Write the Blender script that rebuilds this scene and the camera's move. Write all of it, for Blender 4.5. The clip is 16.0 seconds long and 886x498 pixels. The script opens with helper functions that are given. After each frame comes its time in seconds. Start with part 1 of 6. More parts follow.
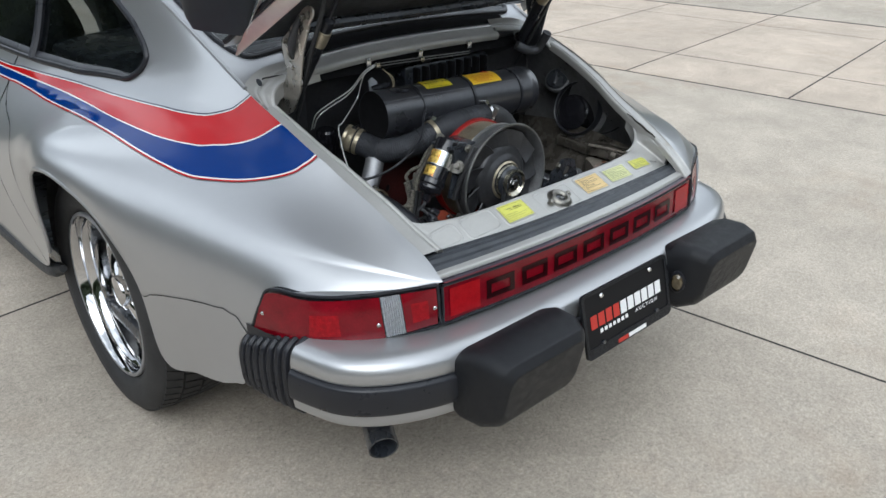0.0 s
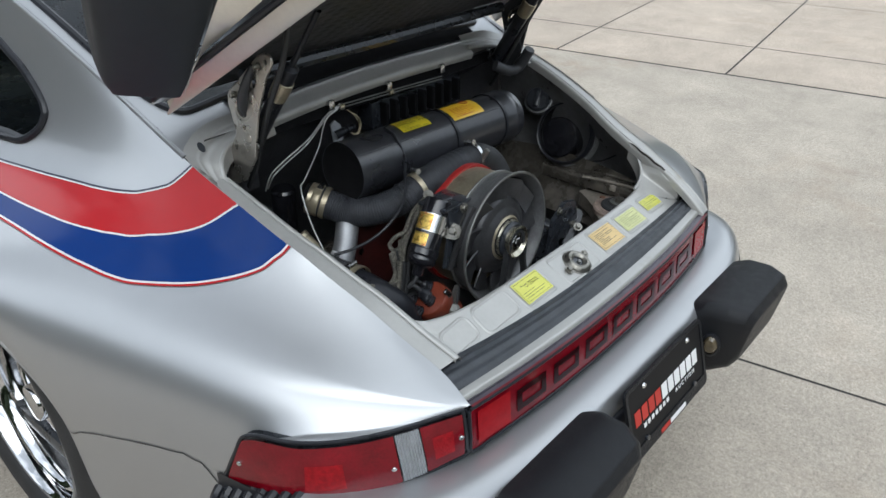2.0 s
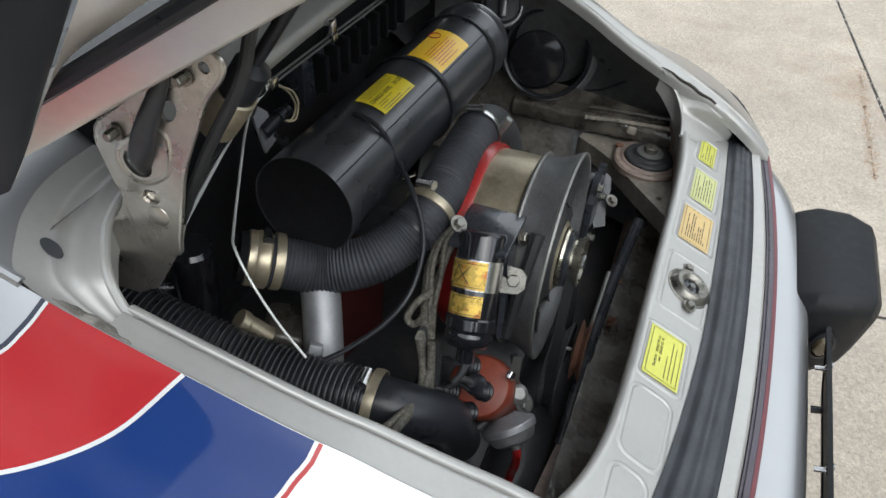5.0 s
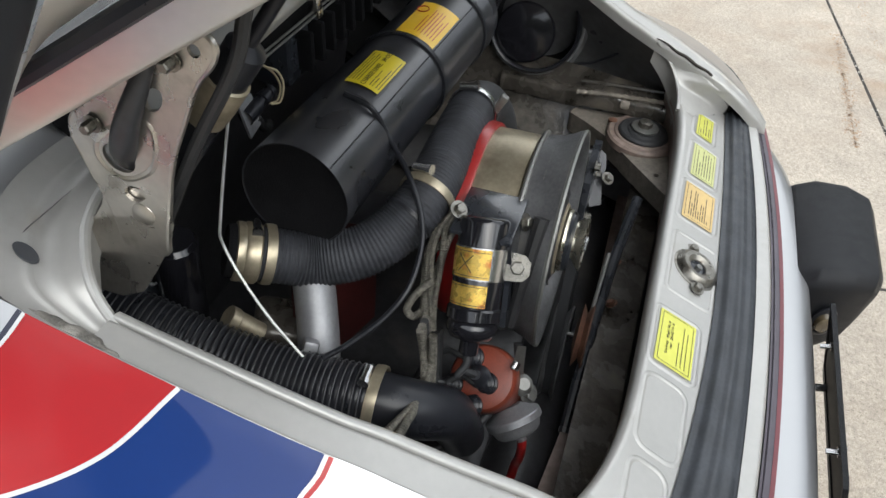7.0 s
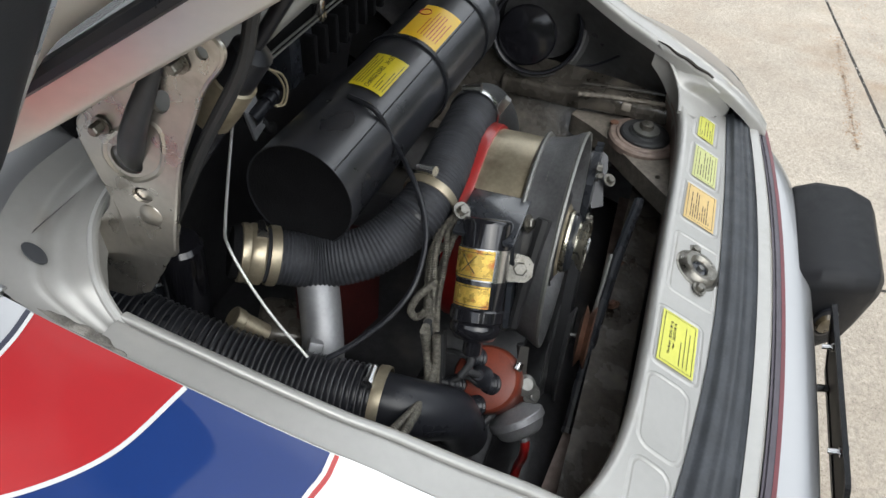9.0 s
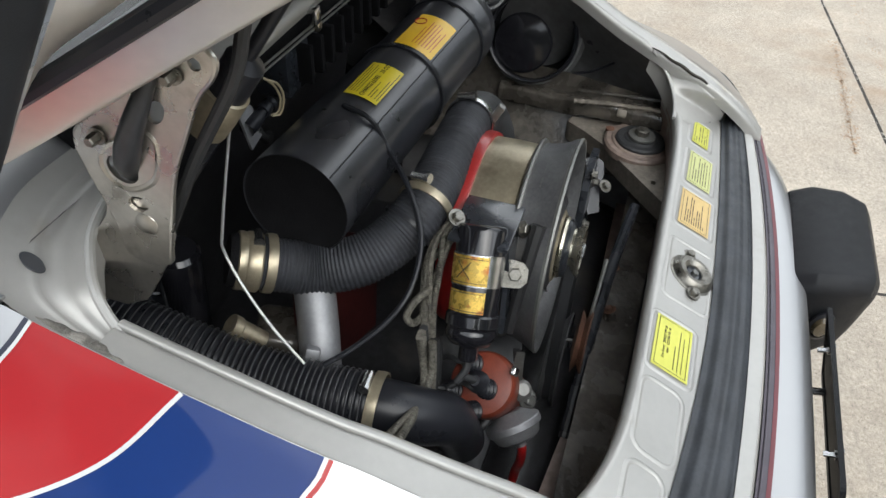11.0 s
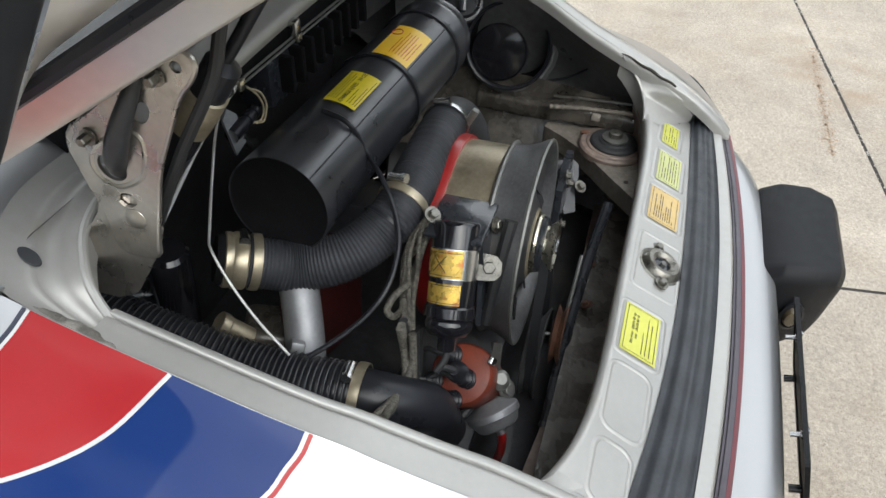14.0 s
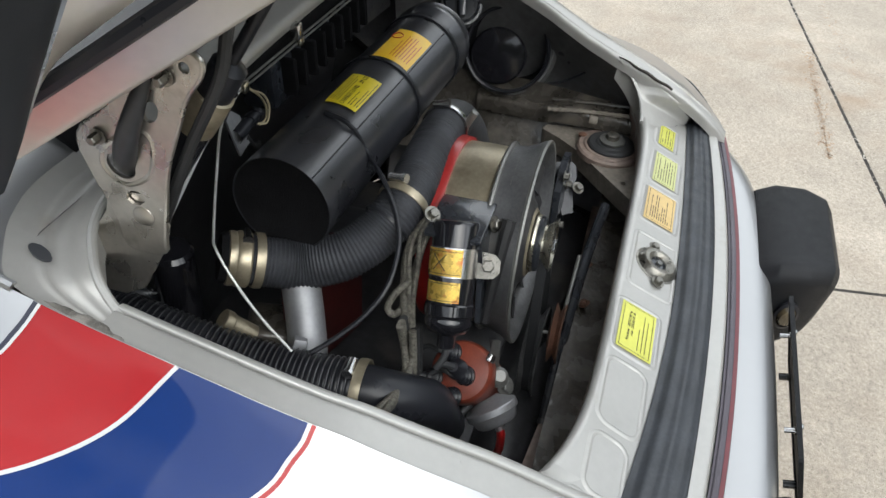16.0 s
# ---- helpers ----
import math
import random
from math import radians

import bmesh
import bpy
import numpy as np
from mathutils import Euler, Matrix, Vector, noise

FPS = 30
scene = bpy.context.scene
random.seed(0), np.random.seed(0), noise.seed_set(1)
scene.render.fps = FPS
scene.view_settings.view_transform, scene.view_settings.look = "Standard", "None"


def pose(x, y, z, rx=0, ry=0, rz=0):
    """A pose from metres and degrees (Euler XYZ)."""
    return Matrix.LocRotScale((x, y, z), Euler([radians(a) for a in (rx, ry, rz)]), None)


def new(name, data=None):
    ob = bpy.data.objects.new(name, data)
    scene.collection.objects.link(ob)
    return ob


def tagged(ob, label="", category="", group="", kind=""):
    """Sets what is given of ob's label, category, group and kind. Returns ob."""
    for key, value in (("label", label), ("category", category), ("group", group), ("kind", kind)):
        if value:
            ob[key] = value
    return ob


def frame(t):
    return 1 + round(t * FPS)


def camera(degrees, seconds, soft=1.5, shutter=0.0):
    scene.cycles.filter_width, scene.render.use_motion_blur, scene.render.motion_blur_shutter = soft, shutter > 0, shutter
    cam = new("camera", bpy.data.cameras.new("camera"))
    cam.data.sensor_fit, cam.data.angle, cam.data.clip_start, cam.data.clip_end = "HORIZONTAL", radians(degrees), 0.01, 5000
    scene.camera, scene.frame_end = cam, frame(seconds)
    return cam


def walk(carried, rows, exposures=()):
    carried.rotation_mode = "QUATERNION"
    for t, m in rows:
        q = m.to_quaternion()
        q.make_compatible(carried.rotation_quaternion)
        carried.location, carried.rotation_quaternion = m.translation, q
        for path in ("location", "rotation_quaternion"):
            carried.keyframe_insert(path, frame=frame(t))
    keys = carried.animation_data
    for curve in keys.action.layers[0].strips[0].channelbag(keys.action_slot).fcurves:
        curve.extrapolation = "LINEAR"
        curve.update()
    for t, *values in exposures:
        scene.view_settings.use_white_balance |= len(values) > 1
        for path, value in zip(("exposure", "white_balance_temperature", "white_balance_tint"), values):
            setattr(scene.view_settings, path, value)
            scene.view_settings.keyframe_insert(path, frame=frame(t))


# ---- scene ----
cam = camera(59.5, 16.0)
METRES = 1.3922
PLACE = Matrix(((0.73498, 0.61199, 0.29202, -1.26344), (-0.67803, 0.65758, 0.32844, -0.80167), (0.00898, -0.43939, 0.89825, 1.25554), (0, 0, 0, 1)))
ROWS = [
    (0.0, 0.0, 0.0, 0.0, 0.0, 0.0, 0.0),
    (0.5, -0.0298, 0.0094, 0.0147, -0.73, -0.09, 0.47),
    (1.0, -0.0735, 0.0292, 0.0413, -1.93, -0.53, 1.27),
    (1.5, -0.0919, 0.1076, 0.09, -3.84, -1.47, 2.32),
    (2.0, -0.1064, 0.2252, 0.1605, -6.61, -2.85, 3.72),
    (2.5, -0.1529, 0.3189, 0.2114, -10.04, -4.7, 5.26),
    (3.0, -0.2346, 0.417, 0.2475, -13.77, -7.0, 6.74),
    (3.5, -0.2423, 0.5251, 0.282, -17.33, -9.6, 8.0),
    (6.0, -0.2496, 0.7543, 0.3392, -26.65, -18.09, 10.18),
    (6.5, -0.2474, 0.7581, 0.34, -26.94, -18.3, 10.33),
    (7.0, -0.2463, 0.7584, 0.3392, -27.13, -18.47, 10.52),
    (7.5, -0.2469, 0.7588, 0.3377, -27.23, -18.61, 10.64),
    (8.0, -0.2467, 0.7595, 0.337, -27.27, -18.64, 10.7),
    (8.5, -0.2478, 0.7585, 0.3377, -27.22, -18.5, 10.69),
    (9.0, -0.2496, 0.7556, 0.339, -27.08, -18.21, 10.65),
    (11.5, -0.2454, 0.7446, 0.3376, -27.11, -17.59, 11.28),
    (12.0, -0.246, 0.7381, 0.3351, -27.25, -17.5, 11.51),
    (12.5, -0.2481, 0.7299, 0.333, -27.39, -17.3, 11.74),
    (13.0, -0.2499, 0.7191, 0.3311, -27.53, -17.03, 11.97),
    (13.5, -0.2508, 0.7123, 0.3299, -27.63, -16.76, 12.18),
    (14.0, -0.2503, 0.7114, 0.3292, -27.67, -16.56, 12.31),
    (14.5, -0.2524, 0.707, 0.3296, -27.67, -16.42, 12.34),
    (15.0, -0.2542, 0.7034, 0.3266, -27.66, -16.38, 12.28),
    (15.5, -0.2561, 0.701, 0.3266, -27.65, -16.32, 12.27),
    (16.0, -0.2564, 0.7001, 0.3279, -27.69, -16.21, 12.31),
]
walk(cam, [(t, PLACE @ pose(METRES * x, METRES * y, METRES * z, 90 + pitch, roll, yaw)) for t, x, y, z, yaw, pitch, roll in ROWS], exposures=[(0.0, 0.64, 5980, 6.0), (3.4, 0.50, 5950, 5.0), (6.0, 0.95, 6350, 7.5), (16.0, 0.89, 6330, 6.5)])

# ---- world and light: bright overcast day ----
SUN_EL, SUN_ROT = 45.0, 228.0
CLOUD = 4.2
world = bpy.data.worlds.new("sky")
scene.world = world
world.use_nodes = True
wn = world.node_tree.nodes
sky = wn.new("ShaderNodeTexSky")
sky.sky_type = "NISHITA"
sky.sun_disc = False
sky.sun_elevation = radians(SUN_EL)
sky.sun_rotation = radians(SUN_ROT)
sky.air_density, sky.dust_density, sky.ozone_density = 1.0, 1.5, 0.6
wn["Background"].inputs[1].default_value = 0.26
# high cloud: a bright grey sheet, uneven and thin enough for some of the sky to show
cloud = wn.new("ShaderNodeTexNoise")
cloud.inputs["Scale"].default_value, cloud.inputs["Detail"].default_value = 2.2, 7.0
spread = wn.new("ShaderNodeMapRange")
spread.inputs[1].default_value, spread.inputs[2].default_value, spread.inputs[3].default_value, spread.inputs[4].default_value = 0.43, 0.57, CLOUD * 0.42, CLOUD * 1.5
sheet = wn.new("ShaderNodeCombineColor")
pale = wn.new("ShaderNodeHueSaturation")
pale.inputs["Saturation"].default_value = 0.5
cover = wn.new("ShaderNodeMix")
cover.data_type = "RGBA"
cover.inputs[0].default_value = 0.72
wl = world.node_tree.links
drift = wn.new("ShaderNodeMapping")
drift.inputs["Location"].default_value = (0.9, 0.4, 0.2)
wl.new(wn.new("ShaderNodeTexCoord").outputs["Generated"], drift.inputs["Vector"])
wl.new(drift.outputs[0], cloud.inputs["Vector"])
wl.new(cloud.outputs["Fac"], spread.inputs[0])
for k in range(3):
    wl.new(spread.outputs[0], sheet.inputs[k])
wl.new(sky.outputs[0], pale.inputs["Color"])
wl.new(pale.outputs[0], cover.inputs[6])
wl.new(sheet.outputs[0], cover.inputs[7])
wl.new(cover.outputs[2], wn["Background"].inputs[0])
sun = new("sun", bpy.data.lights.new("sun", "SUN"))
sun.data.energy, sun.data.angle, sun.data.color = 0.7, radians(50), (1.0, 0.98, 0.95)
# the sky's sun rotation is measured clockwise from +y
sa, se = radians(SUN_ROT), radians(SUN_EL)
sun_dir = Vector((math.sin(sa) * math.cos(se), math.cos(sa) * math.cos(se), math.sin(se)))
sun.matrix_world = Matrix.Translation(sun_dir * 20) @ sun_dir.to_track_quat("Z", "Y").to_matrix().to_4x4()


# ---- materials ----
def material(name, color, rough=0.5, metal=0.0, coat=0.0, coat_rough=0.05, vary=0.0, scale=20.0, grain=0.0, grain_scale=400.0,
             stain=None, stain_scale=6.0, stain_at=0.6, rough_vary=0.0, spec=0.5):
    """Principled paint with two scales of variation, grain relief and optional stains."""
    m = bpy.data.materials.new(name)
    m.use_nodes = True
    nt = m.node_tree
    N, L = nt.nodes, nt.links
    b = N["Principled BSDF"]
    b.inputs["Roughness"].default_value = rough
    b.inputs["Metallic"].default_value = metal
    b.inputs["Coat Weight"].default_value = coat
    b.inputs["Coat Roughness"].default_value = coat_rough
    b.inputs["Specular IOR Level"].default_value = spec
    tc = N.new("ShaderNodeTexCoord")
    rgb = N.new("ShaderNodeRGB")
    rgb.outputs[0].default_value = (*color, 1)
    out = rgb.outputs[0]

    def tex(s, detail=5.0):
        n = N.new("ShaderNodeTexNoise")
        n.inputs["Scale"].default_value, n.inputs["Detail"].default_value = s, detail
        L.new(tc.outputs["Object"], n.inputs["Vector"])
        return n.outputs["Fac"]

    def ramp(src, lo, hi, a, c):
        r = N.new("ShaderNodeMapRange")
        r.inputs[1].default_value, r.inputs[2].default_value = lo, hi
        r.inputs[3].default_value, r.inputs[4].default_value = a, c
        L.new(src, r.inputs[0])
        return r.outputs[0]

    if vary:
        for s, v in ((scale, vary), (scale * 9, vary * 0.6)):
            hsv = N.new("ShaderNodeHueSaturation")
            L.new(ramp(tex(s), 0.3, 0.7, 1 - v, 1 + v), hsv.inputs["Value"])
            L.new(out, hsv.inputs["Color"])
            out = hsv.outputs[0]
    if stain:
        mix = N.new("ShaderNodeMix")
        mix.data_type = "RGBA"
        mix.inputs[7].default_value = (*stain, 1)
        L.new(ramp(tex(stain_scale, 8.0), stain_at, stain_at + 0.15, 0, 0.8), mix.inputs[0])
        L.new(out, mix.inputs[6])
        out = mix.outputs[2]
    L.new(out, b.inputs["Base Color"])
    if rough_vary:
        L.new(ramp(tex(scale * 2), 0.3, 0.7, max(0.02, rough - rough_vary), min(1, rough + rough_vary)), b.inputs["Roughness"])
    if grain:
        bump = N.new("ShaderNodeBump")
        bump.inputs["Strength"].default_value, bump.inputs["Distance"].default_value = grain, 0.002
        L.new(tex(grain_scale, 3.0), bump.inputs["Height"])
        L.new(bump.outputs[0], b.inputs["Normal"])
    return m


SILVER = material("silver_metallic_paint", (0.392, 0.397, 0.406), 0.35, 0.76, 0.6, 0.05, vary=0.015, scale=3, grain=0.015, grain_scale=2500)
SILVER_IN = material("silver_inner_paint", (0.41, 0.405, 0.388), 0.42, 0.35, 0.3, 0.2, vary=0.04, scale=14, stain=(0.33, 0.31, 0.27), stain_scale=18, stain_at=0.64)
# lid underside: body silver, paled and warmed for light bounced off the concrete
SILVER_LID = material("silver_bounce_lit_paint", (0.75, 0.705, 0.635), 0.32, 0.6, 0.3, 0.2, vary=0.05, scale=10)
RED = material("red_stripe_film", (0.36, 0.005, 0.008), 0.05, 0, 0.0, 0.03, spec=0.32, vary=0.03, scale=5)
BLUE = material("blue_stripe_film", (0.0004, 0.024, 0.145), 0.05, 0, 0.0, 0.03, spec=0.21, vary=0.03, scale=5)
WHITE_FILM = material("white_pinstripe_film", (0.6, 0.6, 0.6), 0.3, 0, 0.6)
NAVY_FILM = material("navy_pinstripe_film", (0.012, 0.015, 0.035), 0.3, 0, 0.1)
RUBBER = material("black_rubber", (0.025, 0.026, 0.028), 0.55, 0, vary=0.12, scale=25, grain=0.15, grain_scale=900, rough_vary=0.1)
RUBBER_SMOOTH = material("smooth_black_rubber", (0.016, 0.017, 0.021), 0.33, 0, spec=0.35, vary=0.1, scale=15, rough_vary=0.08)
SEAL = material("weathered_seal_rubber", (0.036, 0.04, 0.047), 0.5, 0, vary=0.25, scale=30, grain=0.1, grain_scale=700, rough_vary=0.15)
BUMPER_PAD = material("grained_black_plastic", (0.010, 0.0108, 0.013), 0.45, 0, spec=0.28, vary=0.1, scale=30, grain=0.35, grain_scale=1400, rough_vary=0.08)
BLACK = material("black_satin_paint", (0.024, 0.027, 0.033), 0.28, 0, 0.6, 0.1, vary=0.15, scale=12, rough_vary=0.1)
BAY = material("dusty_black_bay_paint", (0.038, 0.038, 0.041), 0.36, 0, 0.4, 0.25, spec=0.5, vary=0.4, scale=10, stain=(0.10, 0.092, 0.08), stain_scale=9, stain_at=0.58, grain=0.2, grain_scale=300)
HOSE = material("black_fabric_duct", (0.034, 0.036, 0.042), 0.55, 0, spec=0.4, vary=0.3, scale=40, grain=0.3, grain_scale=1200)
ALU = material("dull_cast_aluminium", (0.34, 0.345, 0.36), 0.5, 0.7, vary=0.12, scale=30, stain=(0.12, 0.10, 0.08), stain_scale=22, stain_at=0.66, grain=0.12, grain_scale=900)
FAN_GREY = material("dark_magnesium", (0.125, 0.126, 0.13), 0.42, 0.4, vary=0.25, scale=30, stain=(0.15, 0.14, 0.125), stain_scale=16, stain_at=0.62, grain=0.25, grain_scale=700)
GOLD = material("aged_golden_band", (0.44, 0.385, 0.28), 0.38, 0.75, vary=0.15, scale=25, stain=(0.14, 0.11, 0.08), stain_scale=18, rough_vary=0.1)
ZINC = material("yellow_zinc", (0.52, 0.49, 0.40), 0.28, 0.95, vary=0.12, scale=40, rough_vary=0.1)
STEEL = material("bright_steel", (0.6, 0.6, 0.6), 0.25, 1.0, vary=0.08, scale=60)
CHROME = material("polished_chrome", (0.62, 0.62, 0.63), 0.07, 1.0, vary=0.03, scale=30)
TYRE = material("tyre_rubber", (0.022, 0.022, 0.023), 0.72, 0, vary=0.2, scale=25, grain=0.2, grain_scale=500)
BROWNRED = material("distributor_red_plastic", (0.16, 0.032, 0.016), 0.42, 0, 0.2, 0.2, vary=0.2, scale=40)
RED_TRIM = material("red_painted_band", (0.30, 0.014, 0.013), 0.4, 0, 0.4, vary=0.15, scale=30)
BRAID = material("grey_braided_cable", (0.17, 0.16, 0.135), 0.5, 0.4, vary=0.5, scale=260, stain=(0.04, 0.038, 0.035), stain_scale=30, stain_at=0.55, grain=0.9, grain_scale=900)
RED_HOSE = material("red_vacuum_hose", (0.5, 0.02, 0.02), 0.35, 0, 0.3, vary=0.05)
YELLOW = material("yellow_sticker", (0.66, 0.54, 0.02), 0.4, 0, 0.3, 0.2, vary=0.05, scale=20)
LIME = material("pale_yellow_sticker", (0.60, 0.60, 0.10), 0.4, 0, 0.3, 0.2, vary=0.05, scale=20)
PALE = material("faded_green_sticker", (0.58, 0.60, 0.27), 0.4, 0, 0.3, 0.2, vary=0.06, scale=20)
ORANGE = material("faded_orange_sticker", (0.62, 0.45, 0.19), 0.42, 0, 0.3, 0.2, vary=0.08, scale=20)
GOLDFOIL = material("scratched_gold_foil", (0.62, 0.42, 0.09), 0.3, 0.5, vary=0.35, scale=60, stain=(0.48, 0.10, 0.03), stain_scale=75, stain_at=0.53, rough_vary=0.12)
DARK_RED = material("grimy_red_tin", (0.045, 0.008, 0.007), 0.5, 0, vary=0.3, scale=20)
INK = material("black_print", (0.02, 0.02, 0.02), 0.5)
INK_RED = material("red_print", (0.45, 0.03, 0.02), 0.5)
WHITE = material("white_print", (0.8, 0.8, 0.8), 0.5)
LENS_RED = material("red_lens_plastic", (0.155, 0.002, 0.008), 0.15, 0, 0.3, 0.03, spec=0.25, vary=0.22, scale=30, grain=0.25, grain_scale=220)
LENS_BRIGHT = material("bright_red_reflector", (0.32, 0.004, 0.008), 0.2, 0, 0.0, 0.04, spec=0.25, vary=0.12, scale=60, grain=0.4, grain_scale=260)
LENS_CLEAR = material("ribbed_clear_lens", (0.33, 0.34, 0.36), 0.15, 0.2, 0.5, 0.05, vary=0.1, scale=60)
LENS_AMBER = material("smoked_lamp_glass", (0.09, 0.07, 0.04), 0.15, 0.1, 0.8, vary=0.3, scale=90)
PLATE_BLACK = material("satin_black_plate", (0.008, 0.008, 0.009), 0.55, 0, 0.0, spec=0.2)


def glass_material(name, tint, rough=0.0, ior=1.3):
    m = bpy.data.materials.new(name)
    m.use_nodes = True
    b = m.node_tree.nodes["Principled BSDF"]
    b.inputs["Base Color"].default_value = (*tint, 1)
    b.inputs["Transmission Weight"].default_value = 1.0
    b.inputs["Roughness"].default_value = rough
    b.inputs["IOR"].default_value = ior
    return m


GLASS = glass_material("tinted_car_glass", (0.07, 0.085, 0.085))
REAR_GLASS = glass_material("rear_window_glass", (0.34, 0.38, 0.39), ior=1.6)


def concrete_material(name, tone):
    m = bpy.data.materials.new(name)
    m.use_nodes = True
    nt = m.node_tree
    N, L = nt.nodes, nt.links
    b = N["Principled BSDF"]
    b.inputs["Roughness"].default_value = 0.85
    b.inputs["Specular IOR Level"].default_value = 0.25
    geo = N.new("ShaderNodeNewGeometry")
    info = N.new("ShaderNodeObjectInfo")

    def tex(s, detail=6.0, kind="ShaderNodeTexNoise"):
        n = N.new(kind)
        n.inputs["Scale"].default_value = s
        if kind == "ShaderNodeTexNoise":
            n.inputs["Detail"].default_value = detail
        L.new(geo.outputs["Position"], n.inputs["Vector"])
        return n.outputs[0]

    def rng(src, lo, hi, a, c):
        r = N.new("ShaderNodeMapRange")
        r.inputs[1].default_value, r.inputs[2].default_value, r.inputs[3].default_value, r.inputs[4].default_value = lo, hi, a, c
        L.new(src, r.inputs[0])
        return r.outputs[0]

    def mul(a, c):
        n = N.new("ShaderNodeMath")
        n.operation = "MULTIPLY"
        L.new(a, n.inputs[0])
        L.new(c, n.inputs[1])
        return n.outputs[0]

    value = rng(tex(1.3), 0.3, 0.7, 0.90, 1.10)
    value = mul(value, rng(tex(9), 0.3, 0.7, 0.93, 1.07))
    value = mul(value, rng(tex(120, 3), 0.28, 0.72, 0.80, 1.20))
    value = mul(value, rng(tex(48, 3), 0.3, 0.7, 0.91, 1.09))
    value = mul(value, rng(tex(3.6, 8), 0.3, 0.7, 0.92, 1.07))
    value = mul(value, rng(tex(520, 2), 0.3, 0.7, 0.70, 1.30))
    # dark aggregate specks and pits
    value = mul(value, rng(tex(150, 0, "ShaderNodeTexVoronoi"), 0.08, 0.22, 0.42, 1.04))
    value = mul(value, rng(tex(34, 0, "ShaderNodeTexVoronoi"), 0.03, 0.075, 0.38, 1.0))
    value = mul(value, rng(tex(75, 0, "ShaderNodeTexVoronoi"), 0.06, 0.13, 1.35, 1.0))
    value = mul(value, rng(info.outputs["Random"], 0, 1, 0.95, 1.04))
    hsv = N.new("ShaderNodeHueSaturation")
    hsv.inputs["Color"].default_value = (*tone, 1)
    L.new(value, hsv.inputs["Value"])
    mix = N.new("ShaderNodeMix")
    mix.data_type = "RGBA"
    mix.inputs[7].default_value = (0.30, 0.20, 0.12, 1)
    L.new(hsv.outputs[0], mix.inputs[6])
    L.new(mul(rng(tex(0.7, 3), 0.5, 0.75, 0, 0.5), rng(tex(6), 0.45, 0.7, 0, 1)), mix.inputs[0])
    L.new(mix.outputs[2], b.inputs["Base Color"])
    bump = N.new("ShaderNodeBump")
    bump.inputs["Strength"].default_value, bump.inputs["Distance"].default_value = 0.5, 0.003
    L.new(tex(260, 4), bump.inputs["Height"])
    L.new(bump.outputs[0], b.inputs["Normal"])
    return m


CONCRETE = concrete_material("worn_concrete", (0.388, 0.342, 0.284))
CONCRETE_OLD = concrete_material("old_buff_concrete", (0.45, 0.38, 0.31))
RUSTY = material("rusty_steel", (0.14, 0.07, 0.045), 0.65, 0.2, vary=0.4, scale=30, stain=(0.05, 0.035, 0.03), stain_scale=25, stain_at=0.55, grain=0.3, grain_scale=500)
TIN = material("oily_brown_tinware", (0.26, 0.20, 0.17), 0.5, 0.1, vary=0.4, scale=9, stain=(0.16, 0.075, 0.045), stain_scale=13, stain_at=0.6)
LENS_MOULD = material("moulded_red_reflector", (0.26, 0.004, 0.009), 0.18, 0, 0.0, 0.04, spec=0.25, vary=0.25, scale=120, grain=0.6, grain_scale=300)
WALL_GREY = material("grimy_grey_inner_wing", (0.125, 0.125, 0.128), 0.36, 0, 0.5, 0.25, spec=0.5, vary=0.3, scale=7, rough_vary=0.1, stain=(0.07, 0.062, 0.052), stain_scale=11, stain_at=0.55, grain=0.1, grain_scale=300)
LEDGE = material("dusty_cast_ledge", (0.235, 0.21, 0.178), 0.5, 0.2, spec=0.35, vary=0.3, scale=14, stain=(0.09, 0.075, 0.06), stain_scale=14, stain_at=0.5, grain=0.35, grain_scale=260)
OILY = material("oily_brown_rail", (0.065, 0.058, 0.049), 0.26, 0, 0.7, 0.2, spec=0.6, vary=0.5, scale=12, stain=(0.14, 0.122, 0.098), stain_scale=24, stain_at=0.58, grain=0.6, grain_scale=120, rough_vary=0.15)
BRACKET = material("dull_plated_steel", (0.50, 0.475, 0.435), 0.30, 0.9, vary=0.10, scale=18, rough_vary=0.10, stain=(0.30, 0.27, 0.23), stain_scale=40, stain_at=0.62)
RIB = material("rib_highlight_grey", (0.06, 0.06, 0.064), 0.3, 0, spec=0.5, vary=0.5, scale=14)
SEALER = material("smeared_body_sealer", (0.16, 0.15, 0.135), 0.32, 0, vary=0.3, scale=60, stain=(0.33, 0.31, 0.28), stain_scale=50, stain_at=0.5, grain=0.5, grain_scale=300)
BAND_BLACK = material("black_gloss_fan_band", (0.02, 0.02, 0.021), 0.35, 0, 0.2, 0.2, vary=0.2, scale=25, stain=(0.09, 0.085, 0.075), stain_scale=20, stain_at=0.62)
PAD = material("black_foam_and_shade", (0.010, 0.010, 0.011), 0.95, 0, spec=0.1, vary=0.2, scale=40, grain=0.4, grain_scale=500)
FAN_FACE = material("dusty_black_fan", (0.05, 0.05, 0.053), 0.36, 0.4, vary=0.25, scale=20, stain=(0.07, 0.066, 0.06), stain_scale=14, stain_at=0.6)
BOLT = material("dull_plated_bolt", (0.24, 0.23, 0.205), 0.36, 0.9, vary=0.25, scale=60, stain=(0.10, 0.085, 0.065), stain_scale=90, stain_at=0.55, rough_vary=0.12)
CAST = material("dusty_cast_alloy", (0.19, 0.19, 0.18), 0.42, 0.6, vary=0.15, scale=25, stain=(0.11, 0.10, 0.085), stain_scale=16, stain_at=0.58, grain=0.3, grain_scale=500)
